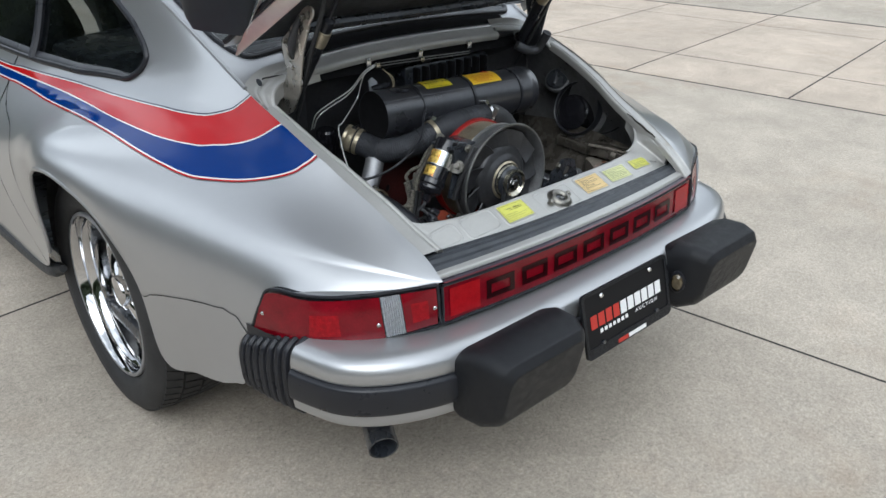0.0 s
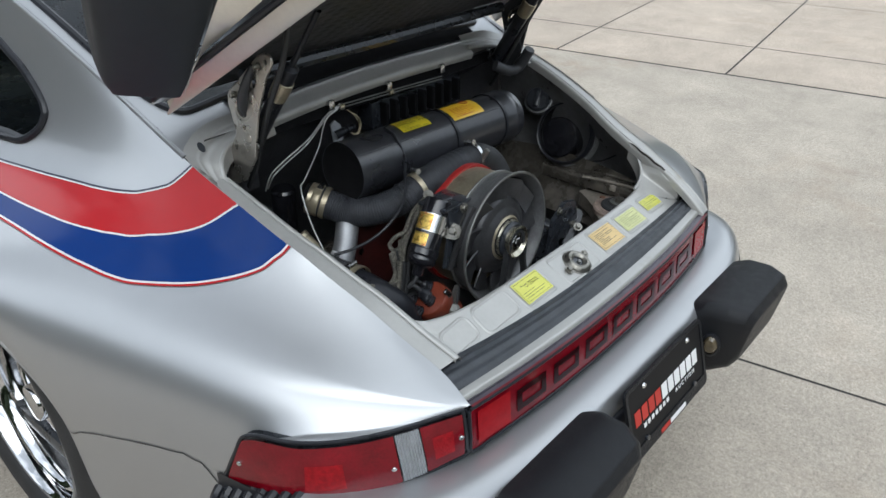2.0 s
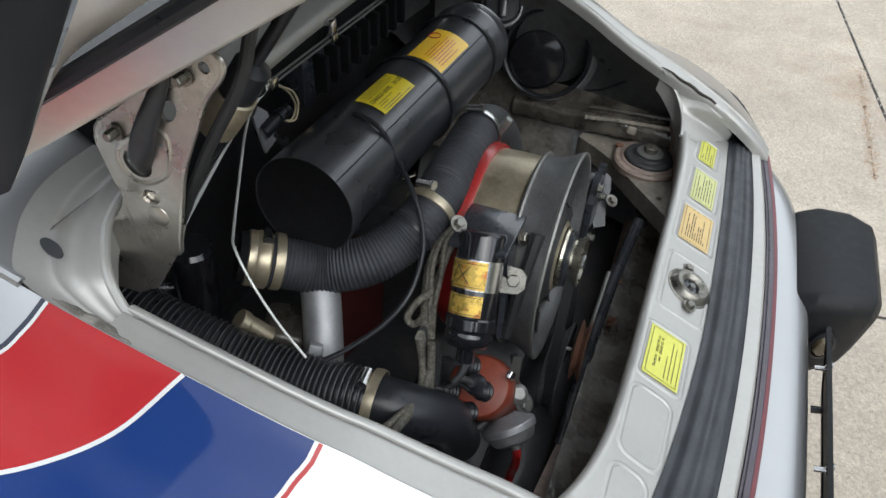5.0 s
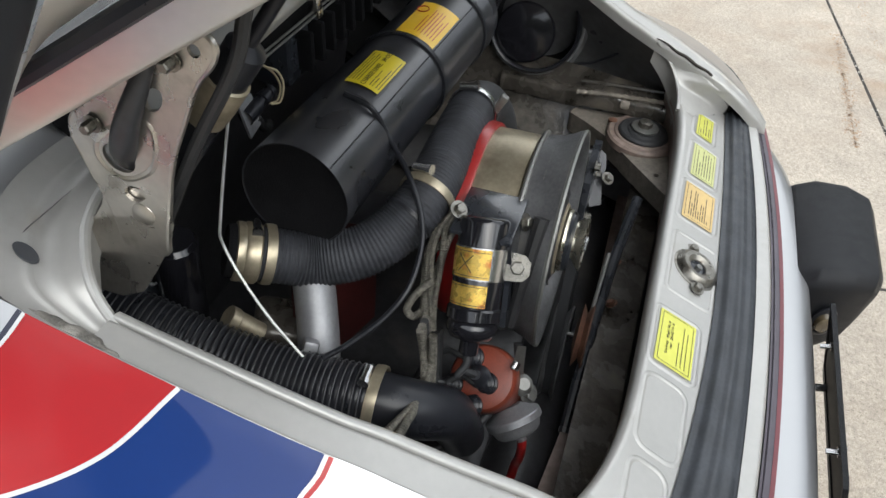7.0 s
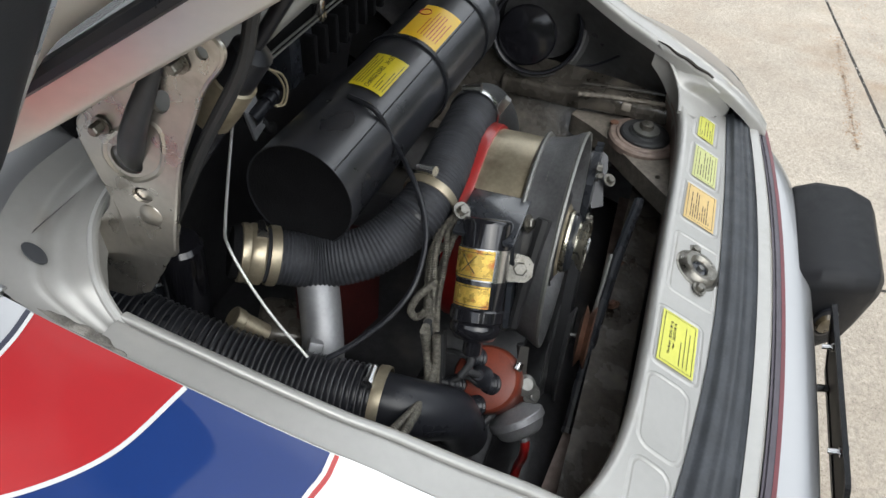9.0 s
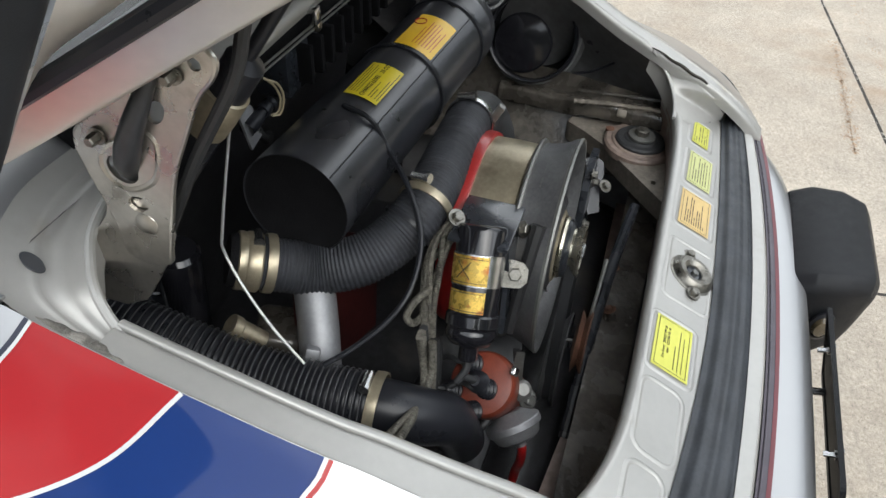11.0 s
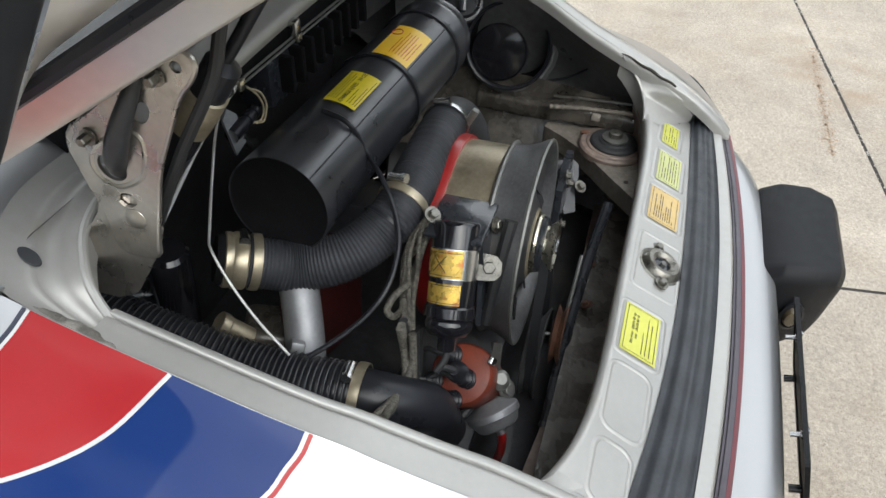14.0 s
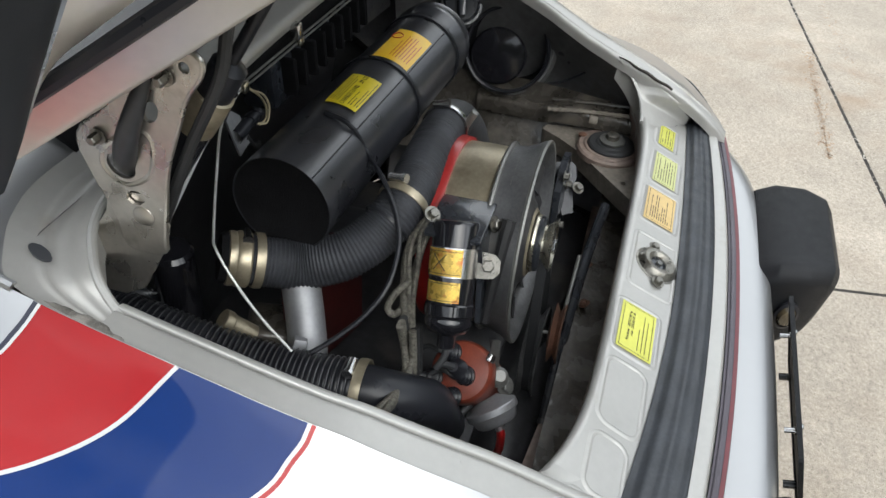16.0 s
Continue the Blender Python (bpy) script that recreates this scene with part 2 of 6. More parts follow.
SPOILER = material("smooth_spoiler_rubber", (0.026, 0.029, 0.034), 0.42, 0, spec=0.4, vary=0.08, scale=6, grain=0.08, grain_scale=900, rough_vary=0.08)
ARM = material("dark_satin_hinge_paint", (0.045, 0.047, 0.052), 0.4, 0.2, vary=0.15, scale=15, rough_vary=0.08)
DRUM = material("black_satin_tank_paint", (0.024, 0.025, 0.030), 0.36, 0, 1.0, 0.26, vary=0.25, scale=9, rough_vary=0.12, stain=(0.045, 0.045, 0.048), stain_scale=40, stain_at=0.66)
RIM_RED = material("dull_red_rim", (0.13, 0.022, 0.03), 0.3, 0, vary=0.1, scale=20)
GALV = material("bright_galvanised_line", (0.62, 0.62, 0.60), 0.4, 0.4, vary=0.08, scale=60)
BUMPER_GLOSS = material("glossy_black_enamel", (0.012, 0.012, 0.015), 0.12, 0, 0.3, vary=0.1, scale=15)
RUST = material("rusty_stain", (0.33, 0.22, 0.14), 0.9, 0, vary=0.4, scale=30)
GRIT = material("pale_concrete_grit", (0.55, 0.52, 0.46), 0.9, 0, vary=0.4, scale=60)
GRASS = material("rough_grass", (0.06, 0.075, 0.03), 0.9, 0, vary=0.3, scale=0.5)
LEAVES = material("dark_foliage", (0.045, 0.06, 0.028), 0.8, 0, vary=0.5, scale=0.8)
JOINT = material("dirty_joint_fill", (0.035, 0.031, 0.027), 0.9, 0, vary=0.4, scale=12, grain=0.6, grain_scale=200)


# ---- mesh helpers ----
def part(name, bm, mat, parent, label="", sharp=32, smooth=True):
    """Links a bmesh as one mesh object under a thing or a part."""
    bmesh.ops.recalc_face_normals(bm, faces=bm.faces[:])
    me = bpy.data.meshes.new(name)
    bm.to_mesh(me)
    bm.free()
    for p in me.polygons:
        p.use_smooth = smooth
    if smooth:
        me.set_sharp_from_angle(angle=radians(sharp))
    me.materials.append(mat)
    ob = new(name, me)
    if parent is not None:
        ob.parent = parent
    if label:
        ob["label"] = label
    return ob


def spline(pts, t):
    """Catmull-Rom through pts at the index t."""
    n = len(pts)
    t = min(max(t, 0.0), n - 1.0)
    i = min(int(t), n - 2)
    f = t - i
    p1, p2 = pts[i], pts[i + 1]
    p0 = pts[i - 1] if i > 0 else [2 * a - c for a, c in zip(p1, p2)]
    p3 = pts[i + 2] if i + 2 < n else [2 * c - a for a, c in zip(p1, p2)]
    return [0.5 * (2 * b + (c - a) * f + (2 * a - 5 * b + 4 * c - d) * f * f + (3 * b - a - 3 * c + d) * f ** 3) for a, b, c, d in zip(p0, p1, p2, p3)]


def grid(fn, nu, nv, close_u=False, close_v=False, bm=None, keep=None):
    """A sheet of quads: fn(u, v) with u, v from 0 to 1."""
    bm = bm or bmesh.new()
    du, dv = (nu if close_u else nu - 1), (nv if close_v else nv - 1)
    vs = [[bm.verts.new(fn(i / du, j / dv)) for j in range(nv)] for i in range(nu)]
    for i in range(du):
        for j in range(dv):
            if keep and not keep((i + 0.5) / du, (j + 0.5) / dv):
                continue
            q = (vs[i][j], vs[(i + 1) % nu][j], vs[(i + 1) % nu][(j + 1) % nv], vs[i][(j + 1) % nv])
            bm.faces.new(q)
    return bm


def solid(bm, t):
    """Gives a sheet a thickness t, against its normals."""
    bmesh.ops.recalc_face_normals(bm, faces=bm.faces[:])
    bmesh.ops.solidify(bm, geom=bm.faces[:], thickness=t)
    return bm


def box(c, size, bevel=0.004, rot=None, bm=None, segs=2):
    fresh = bmesh.new()
    bmesh.ops.create_cube(fresh, size=1.0)
    bmesh.ops.scale(fresh, vec=size, verts=fresh.verts[:])
    if bevel:
        bmesh.ops.bevel(fresh, geom=fresh.edges[:], offset=bevel, segments=segs, affect="EDGES", profile=0.5)
    m = Matrix.Translation(c) @ (rot.to_4x4() if rot is not None else Matrix.Identity(4))
    bmesh.ops.transform(fresh, matrix=m, verts=fresh.verts[:])
    return join(bm, fresh)


def join(bm, fresh):
    if bm is None:
        return fresh
    me = bpy.data.meshes.new("tmp")
    fresh.to_mesh(me)
    fresh.free()
    bm.from_mesh(me)
    bpy.data.meshes.remove(me)
    return bm


def frame_along(d, up=(0, 0, 1)):
    d = Vector(d).normalized()
    u = Vector(up)
    if abs(d.dot(u)) > 0.95:
        u = Vector((1, 0, 0))
    a = u.cross(d).normalized()
    return a, d.cross(a)


def lathe(profile, origin, axis, segs=40, bm=None):
    """Turns a profile of (radius, distance along the axis) about the axis."""
    bm = bm or bmesh.new()
    o, d = Vector(origin), Vector(axis).normalized()
    a, b = frame_along(d)
    rings = []
    for r, h in profile:
        if r < 1e-6:
            rings.append([bm.verts.new(o + d * h)])
        else:
            rings.append([bm.verts.new(o + d * h + (a * math.cos(k * 2 * math.pi / segs) + b * math.sin(k * 2 * math.pi / segs)) * r) for k in range(segs)])
    for p, q in zip(rings, rings[1:]):
        for k in range(segs):
            k2 = (k + 1) % segs
            f = [p[k % len(p)], p[k2 % len(p)], q[k2 % len(q)], q[k % len(q)]]
            f = list(dict.fromkeys(f))
            if len(f) > 2:
                bm.faces.new(f)
    return bm


def tube(pts, r, segs=12, steps=8, bm=None, cap=True, rib=0.0, pitch=0.006, dense=None):
    """A round pipe through pts; rib: depth of ring corrugations at that pitch. r may be a function of 0..1."""
    bm = bm or bmesh.new()
    pts = [tuple(p) for p in pts]
    n = len(pts) - 1
    coarse = [Vector(spline(pts, n * k / 200)) for k in range(201)]
    length = sum((q - p).length for p, q in zip(coarse, coarse[1:]))
    count = max(2, int(length / pitch * 4)) if rib else n * steps
    line = [Vector(spline(pts, n * k / count)) for k in range(count + 1)]
    a = None
    rings, run = [], 0.0
    for k, p in enumerate(line):
        d = (line[min(k + 1, count)] - line[max(k - 1, 0)]).normalized()
        if a is None:
            a, b = frame_along(d)
        else:
            a = (a - d * a.dot(d)).normalized()
            b = d.cross(a)
        if k:
            run += (p - line[k - 1]).length
        rr = (r(k / count) if callable(r) else r) - (rib * (0.5 - 0.5 * math.cos(2 * math.pi * run / pitch)) if rib else 0)
        rings.append([bm.verts.new(p + (a * math.cos(j * 2 * math.pi / segs) + b * math.sin(j * 2 * math.pi / segs)) * rr) for j in range(segs)])
    for p, q in zip(rings, rings[1:]):
        for j in range(segs):
            bm.faces.new((p[j], p[(j + 1) % segs], q[(j + 1) % segs], q[j]))
    if cap:
        bm.faces.new(rings[0])
        bm.faces.new(rings[-1])
    return bm


def plate(outer, holes, thick, place):
    """A flat sheet with holes: outlines in 2D, set into the world by place(a, b, h)."""
    bm = bmesh.new()
    edges = []
    for loop in (outer, *holes):
        vs = [bm.verts.new((a, b, 0)) for a, b in loop]
        edges += [bm.edges.new((vs[k], vs[(k + 1) % len(vs)])) for k in range(len(vs))]
    bmesh.ops.triangle_fill(bm, use_beauty=True, use_dissolve=False, edges=edges)
    ext = bmesh.ops.extrude_face_region(bm, geom=bm.faces[:])
    for v in [g for g in ext["geom"] if isinstance(g, bmesh.types.BMVert)]:
        v.co.z = thick
    for v in bm.verts:
        v.co = Vector(place(*v.co))
    return bm


def rounded(a0, b0, a1, b1, r, n=5):
    """A rounded rectangle as a 2D outline."""
    out = []
    for ca, cb, s in ((a1 - r, b1 - r, 0), (a0 + r, b1 - r, 90), (a0 + r, b0 + r, 180), (a1 - r, b0 + r, 270)):
        for k in range(n):
            t = radians(s + 90 * k / (n - 1))
            out.append((ca + r * math.cos(t), cb + r * math.sin(t)))
    return out


def oval(ca, cb, ra, rb, turn=0, n=20):
    t = radians(turn)
    return [(ca + ra * math.cos(k * 2 * math.pi / n) * math.cos(t) - rb * math.sin(k * 2 * math.pi / n) * math.sin(t),
             cb + ra * math.cos(k * 2 * math.pi / n) * math.sin(t) + rb * math.sin(k * 2 * math.pi / n) * math.cos(t)) for k in range(n)]


def bolt(p, axis, r=0.007, h=0.006, bm=None):
    """A hexagon head on a washer."""
    bm = lathe([(0, 0), (r * 1.6, 0), (r * 1.6, 0.0015), (0, 0.0015)], p, axis, 16, bm)
    return lathe([(r, 0.0015), (r, h), (r * 0.8, h + 0.001), (0, h + 0.001)], p, axis, 6, bm)


# ---- ground: concrete slabs, turned 7.5 degrees to the car ----
GA = radians(7.5)


def slab_xy(p, q):
    return p * math.cos(GA) - q * math.sin(GA), p * math.sin(GA) + q * math.cos(GA)


bm = bmesh.new()
bmesh.ops.create_grid(bm, x_segments=1, y_segments=1, size=600)
ground = part("ground", bm, JOINT, None)
ground.location.z = -0.0012
tagged(ground, "dirty filled joints and bare ground below the concrete slabs", "ground", kind="structure")
pavement = tagged(new("pavement"), "light grey weathered concrete driveway in large jointed slabs", "pavement", kind="structure")


def slab(p0, q0, p1, q1, mat=CONCRETE, g0=0.0036, g1=0.0036):
    """One concrete slab with worn, rounded edges; g0 and g1 are half the joints across the drive."""
    g = 0.0036 if mat is CONCRETE else 0.0048
    bm = bmesh.new()
    loops = []
    for inset, z in ((0, -0.05), (0, -0.002), (0.003, -0.0005), (0.008, 0.0)):
        a0, b0, a1, b1 = p0 + g0 + inset, q0 + g + inset, p1 - g1 - inset, q1 - g - inset
        loops.append([bm.verts.new((*slab_xy(a, b), z)) for a, b in ((a0, b0), (a1, b0), (a1, b1), (a0, b1))])
    for lo, hi in zip(loops, loops[1:]):
        for k in range(4):
            bm.faces.new((lo[k], lo[(k + 1) % 4], hi[(k + 1) % 4], hi[k]))
    bm.faces.new(loops[-1])
    part("slab", bm, mat, pavement, smooth=False)


P_LINES = [-14.0, -9.4, -4.8, -2.6, 0.78, 3.655]
for i in range(len(P_LINES) - 1):
    shift = 0 if P_LINES[i] < 0.7 else -2.42
    for k in range(-3, 4):
        q0, q1 = (-0.605 if shift and j == 0 else 1.74 + shift + 3.6 * j for j in (k, k + 1))
        slab(P_LINES[i], q0, P_LINES[i + 1], q1, CONCRETE, 0.0036, 0.0036 if P_LINES[i] < 0.7 else 0.012)
for a, b, mat, g0, g1 in ((3.655, 4.42, CONCRETE_OLD, 0.010, 0.0075), (4.42, 6.13, CONCRETE_OLD, 0.0075, 0.0055), (6.13, 6.82, CONCRETE_OLD, 0.0055, 0.026), (6.82, 9.2, CONCRETE, 0.026, 0.012), (9.2, 11.6, CONCRETE, 0.012, 0.012), (11.6, 14.0, CONCRETE, 0.012, 0.012)):
    for k in range(-6, 9):
        slab(a, 0.745 + 1.118 * k, b, 0.745 + 1.118 * (k + 1), mat, g0, g1)
# rusty specks strewn along the joint, where water runs off
random.seed(9)
for p0, q0, p1, q1, wide, count in ((1.40, -0.497, 2.18, -0.582, 0.009, 800), (1.9, -0.71, 2.8, -0.74, 0.012, 160)):
    bm = bmesh.new()
    for k in range(count):
        t = random.random()
        p, q = p0 + (p1 - p0) * t, q0 + (q1 - q0) * t + random.gauss(0, wide * (0.5 + abs(math.sin(11 * t))))
        r = random.choice((0.001, 0.0014, 0.002, 0.003)) * random.uniform(0.6, 1.2)
        turn, sides = random.uniform(0, 6.3), random.randint(4, 6)
        bm.faces.new([bm.verts.new((*slab_xy(p + 1.8 * r * math.cos(turn + 6.283 * i / sides) * random.uniform(0.6, 1.2), q + r * math.sin(turn + 6.283 * i / sides) * random.uniform(0.6, 1.2)), 0.0006)) for i in range(sides)])
    part("rust_stain", bm, RUST, pavement, "rusty brown specks along the joint", smooth=False)
# pale crumbs and chipped grit along the same joint
bm = bmesh.new()
for k in range(260):
    p, q = random.uniform(0.9, 3.62), -0.605 + random.gauss(0, 0.007)
    r, turn = random.uniform(0.0010, 0.0034), random.uniform(0, 6.3)
    tip = bm.verts.new((*slab_xy(p, q), 0.0012 + 0.5 * r))
    ring = [bm.verts.new((*slab_xy(p + r * math.cos(turn + 1.2566 * i), q + r * math.sin(turn + 1.2566 * i)), 0.0002)) for i in range(5)]
    for i in range(5):
        bm.faces.new((ring[i], ring[(i + 1) % 5], tip))
part("joint_grit", bm, GRIT, pavement, "pale grit along the joint", smooth=False)
bm = bmesh.new()
for (x0, y0), (x1, y1) in (((14.0, -60), (200, 120)), ((-200, -60), (-14.0, 120))):
    vs = [bm.verts.new((*slab_xy(a, b), 0.0)) for a, b in ((x0, y0), (x1, y0), (x1, y1), (x0, y1))]
    bm.faces.new(vs)
for y0, y1 in ((-60, -9.06), (12.54, 120)):
    vs = [bm.verts.new((*slab_xy(a, b), 0.0)) for a, b in ((-14.0, y0), (14.0, y0), (14.0, y1), (-14.0, y1))]
    bm.faces.new(vs)
tagged(part("far_lawn", bm, GRASS, None, smooth=False), "rough lawn beyond the concrete", "ground", kind="structure")
# an unseen tree ring, added behind the camera for dark reflections, nearest driver's side
def smooth_step(a, b, v):
    t = min(max((v - a) / (b - a), 0.0), 1.0)
    return t * t * (3 - 2 * t)


bm = bmesh.new()
noise.seed_set(3)
rings = []
for k in range(160):
    t = 2 * math.pi * k / 160
    col = []
    for j in range(9):
        h = j / 8
        p = Vector((math.cos(t), math.sin(t), h))
        r = 27 - 7 * smooth_step(-0.2, -0.8, math.cos(t)) + 3.5 * noise.noise(p * 4.1) + 1.2 * noise.noise(p * 15) - 1.5 * h * h
        top = 8.5 + 3.0 * noise.noise(Vector((math.cos(t) * 3, math.sin(t) * 3, 5))) + 1.5 * noise.noise(Vector((math.cos(t) * 14, math.sin(t) * 14, 2)))
        col.append(bm.verts.new((math.cos(t) * r, 2 + math.sin(t) * r, top * h - 0.1)))
    rings.append(col)
for a, b in zip(rings, rings[1:] + rings[:1]):
    for j in range(8):
        bm.faces.new((a[j], b[j], b[j + 1], a[j + 1]))
tagged(part("backdrop", bm, LEAVES, None, sharp=20), "unseen dark belt of trees added round the drive for reflections", "trees", kind="structure")

# ---- the car ----
car = tagged(new("sports_car"), "silver coupe with red and blue side stripes, rear engine lid open", "car")

# side panel: four long curves from the tail to the nose, (half width, y, z)
EDGE = [(0.418, 0.106, 0.583), (0.412, 0.155, 0.607), (0.42, 0.225, 0.64), (0.432, 0.305, 0.682), (0.44, 0.345, 0.702), (0.447, 0.385, 0.722), (0.451, 0.41, 0.735), (0.456, 0.44, 0.748),
        (0.466, 0.541, 0.789), (0.47, 0.646, 0.826), (0.473, 0.72, 0.858), (0.478, 0.82, 0.905), (0.486, 0.94, 0.962), (0.497, 1.08, 1.025), (0.51, 1.27, 1.095), (0.52, 1.5, 1.16),
        (0.525, 1.8, 1.21), (0.52, 2.15, 1.19), (0.55, 2.5, 1.06), (0.6, 2.78, 0.9)]
SHOULDER = [(0.42, 0.107, 0.582), (0.45, 0.155, 0.602), (0.492, 0.226, 0.623), (0.522, 0.308, 0.648), (0.529, 0.346, 0.656), (0.538, 0.385, 0.664), (0.544, 0.41, 0.671), (0.552, 0.44, 0.678),
        (0.564, 0.541, 0.708), (0.57, 0.646, 0.731), (0.572, 0.725, 0.747), (0.572, 0.81, 0.762), (0.572, 0.93, 0.762), (0.579, 1.07, 0.771), (0.593, 1.25, 0.776), (0.612, 1.45, 0.79),
        (0.64, 1.75, 0.8), (0.66, 2.15, 0.81), (0.67, 2.5, 0.81), (0.66, 2.78, 0.82)]
CREST = [(0.424, 0.11, 0.58), (0.495, 0.158, 0.592), (0.563, 0.23, 0.602), (0.616, 0.32, 0.612), (0.634, 0.35, 0.611), (0.653, 0.385, 0.609), (0.666, 0.41, 0.608), (0.682, 0.44, 0.607), (0.722, 0.545, 0.61), (0.748, 0.65, 0.628), (0.762, 0.715, 0.655), (0.772, 0.79, 0.69), (0.782, 0.91, 0.722), (0.788, 1.06, 0.722), (0.79, 1.21, 0.672), (0.8, 1.38, 0.6), (0.8, 1.7, 0.56), (0.8, 2.15, 0.56), (0.8, 2.5, 0.58), (0.79, 2.75, 0.63)]
HEM = [(0.427, 0.112, 0.577), (0.53, 0.168, 0.572), (0.61, 0.24, 0.566), (0.656, 0.328, 0.558), (0.662, 0.352, 0.51), (0.673, 0.378, 0.44), (0.684, 0.388, 0.345), (0.697, 0.415, 0.328),
        (0.722, 0.535, 0.300), (0.750, 0.640, 0.305), (0.759, 0.678, 0.46), (0.785, 0.772, 0.585), (0.815, 0.89, 0.65), (0.829, 1.01, 0.648), (0.822, 1.095, 0.55), (0.806, 1.135, 0.39),
        (0.795, 1.30, 0.300), (0.79, 2.0, 0.27), (0.79, 2.5, 0.25), (0.79, 2.82, 0.25)]
NS = len(EDGE) - 1
KNOT = [p[1] for p in EDGE]


def flowing(pts, f):
    """A smooth curve through pts, knotted by the roof edge's y."""
    f = min(max(f, 0.0), NS)
    i = min(int(f), NS - 1)
    h = KNOT[i + 1] - KNOT[i]

    def slope(k):
        k0, k1 = max(k - 1, 0), min(k + 1, NS)
        if k0 == k or k1 == k:
            return [(b - a) / (KNOT[k1] - KNOT[k0]) for a, b in zip(pts[k0], pts[k1])]
        ha, hb = KNOT[k] - KNOT[k0], KNOT[k1] - KNOT[k]
        return [((b - a) / ha * hb + (c - b) / hb * ha) / (ha + hb) for a, b, c in zip(pts[k0], pts[k], pts[k1])]
    t = f - i
    m0, m1 = slope(i), slope(i + 1)
    return [(2 * t ** 3 - 3 * t * t + 1) * a + (t ** 3 - 2 * t * t + t) * h * ma + (3 * t * t - 2 * t ** 3) * b + (t ** 3 - t * t) * h * mb for a, b, ma, mb in zip(pts[i], pts[i + 1], m0, m1)]


# the panel as a fine net, faired along and across so that its reflections flow
NY, NU = 268, 49
net = np.zeros((NY, NU, 3))
for i in range(NY):
    y = KNOT[0] + (KNOT[-1] - KNOT[0]) * i / (NY - 1)
    k = max(j for j in range(NS) if KNOT[j] <= y + 1e-9)
    at = [flowing(c, k + (y - KNOT[k]) / (KNOT[k + 1] - KNOT[k])) for c in (EDGE, SHOULDER, CREST, HEM)]
    for j in range(NU):
        net[i, j] = spline(at, 3 * j / (NU - 1))
uu = np.linspace(0, 1, NU)
ease = np.clip(uu / 0.14, 0, 1) ** 2 * np.clip((1 - uu) / 0.2, 0, 1) ** 1.5
ends = np.clip(np.arange(NY) / 14, 0, 1)
hold = (ends[:, None] * ease[None, :])[1:-1, 1:-1, None]
for step in range(150):
    lap = net[2:, 1:-1] + net[:-2, 1:-1] - 2 * net[1:-1, 1:-1]
    net[1:-1, 1:-1] += 0.25 * hold * lap
    if step % 3 == 0:
        lap = net[1:-1, 2:] + net[1:-1, :-2] - 2 * net[1:-1, 1:-1]
        net[1:-1, 1:-1] += 0.25 * hold * lap
# the wing rolls over convexly to its edge above the lamp
j0 = round(0.60 * (NU - 1))
for i in range(NY):
    y = net[i, 0, 1]
    keep = min(max((y - 0.20) / 0.24, 0.0), 1.0)
    keep = keep * keep * (3 - 2 * keep)
    start, end = net[i, j0].copy(), net[i, -1].copy()
    way = start - net[i, j0 - 4]
    knee = start + way / max(1e-6, np.linalg.norm(way)) * np.linalg.norm(end - start) * 0.6
    for j in range(j0, NU):
        t = (j - j0) / (NU - 1 - j0)
        net[i, j] = keep * net[i, j] + (1 - keep) * ((1 - t) ** 2 * start + 2 * t * (1 - t) * knee + t * t * end)
rows = np.clip((net[:, 0, 1] - 0.12) / 0.06, 0, 1) * np.clip((0.52 - net[:, 0, 1]) / 0.06, 0, 1)
cols = np.clip((uu - 0.5) / 0.1, 0, 1) * np.clip((1 - uu) / 0.06, 0, 1)
hold = (rows[:, None] * cols[None, :])[1:-1, 1:-1, None]
for step in range(60):
    net[1:-1, 1:-1] += 0.25 * hold * (net[2:, 1:-1] + net[:-2, 1:-1] - 2 * net[1:-1, 1:-1])


def cubic(t):
    return np.array((-t + 2 * t * t - t ** 3, 2 - 5 * t * t + 3 * t ** 3, t + 4 * t * t - 3 * t ** 3, t ** 3 - t * t)) * 0.5


def side_point(f, u, off=0.0):
    """A point of the left side panel: f counts stations from the tail, u runs from the roof edge (0) to the hem (1)."""
    f = min(max(f, 0.0), NS)
    k = min(int(f), NS - 1)
    y = KNOT[k] + (KNOT[k + 1] - KNOT[k]) * (f - k)
    a = (y - KNOT[0]) / (KNOT[-1] - KNOT[0]) * (NY - 1)
    b = min(max(u, 0.0), 1.0) * (NU - 1)
    i, j = min(int(a), NY - 2), min(int(b), NU - 2)
    rows = np.clip(np.arange(i - 1, i + 3), 0, NY - 1)
    cols = np.clip(np.arange(j - 1, j + 3), 0, NU - 1)
    w = np.einsum("i,j,ijk->k", cubic(a - i), cubic(b - j), net[np.ix_(rows, cols)])
    p = Vector((-w[0], w[1], w[2]))
    if off:
        e = 0.004
        q = side_point(min(f + e, NS), u) - side_point(max(f - e, 0), u)
        s = side_point(f, min(u + e, 1)) - side_point(f, max(u - e, 0))
        n = q.cross(s)
        if n.length > 0:
            n.normalize()
            if n.x > 0 and n.z < 0.2:
                n = -n
            p = p + n * off
    return p


def smooth(a, b, v):
    t = min(max((v - a) / (b - a), 0.0), 1.0)
    return t * t * (3 - 2 * t)


LIFT = [(0.09, 0.0), (0.106, 0.0045), (0.12, 0.0135), (0.135, 0.020), (0.15, 0.025), (0.169, 0.0295), (0.19, 0.0325), (0.225, 0.033), (0.265, 0.031), (0.305, 0.0265), (0.345, 0.0215), (0.40, 0.02)]


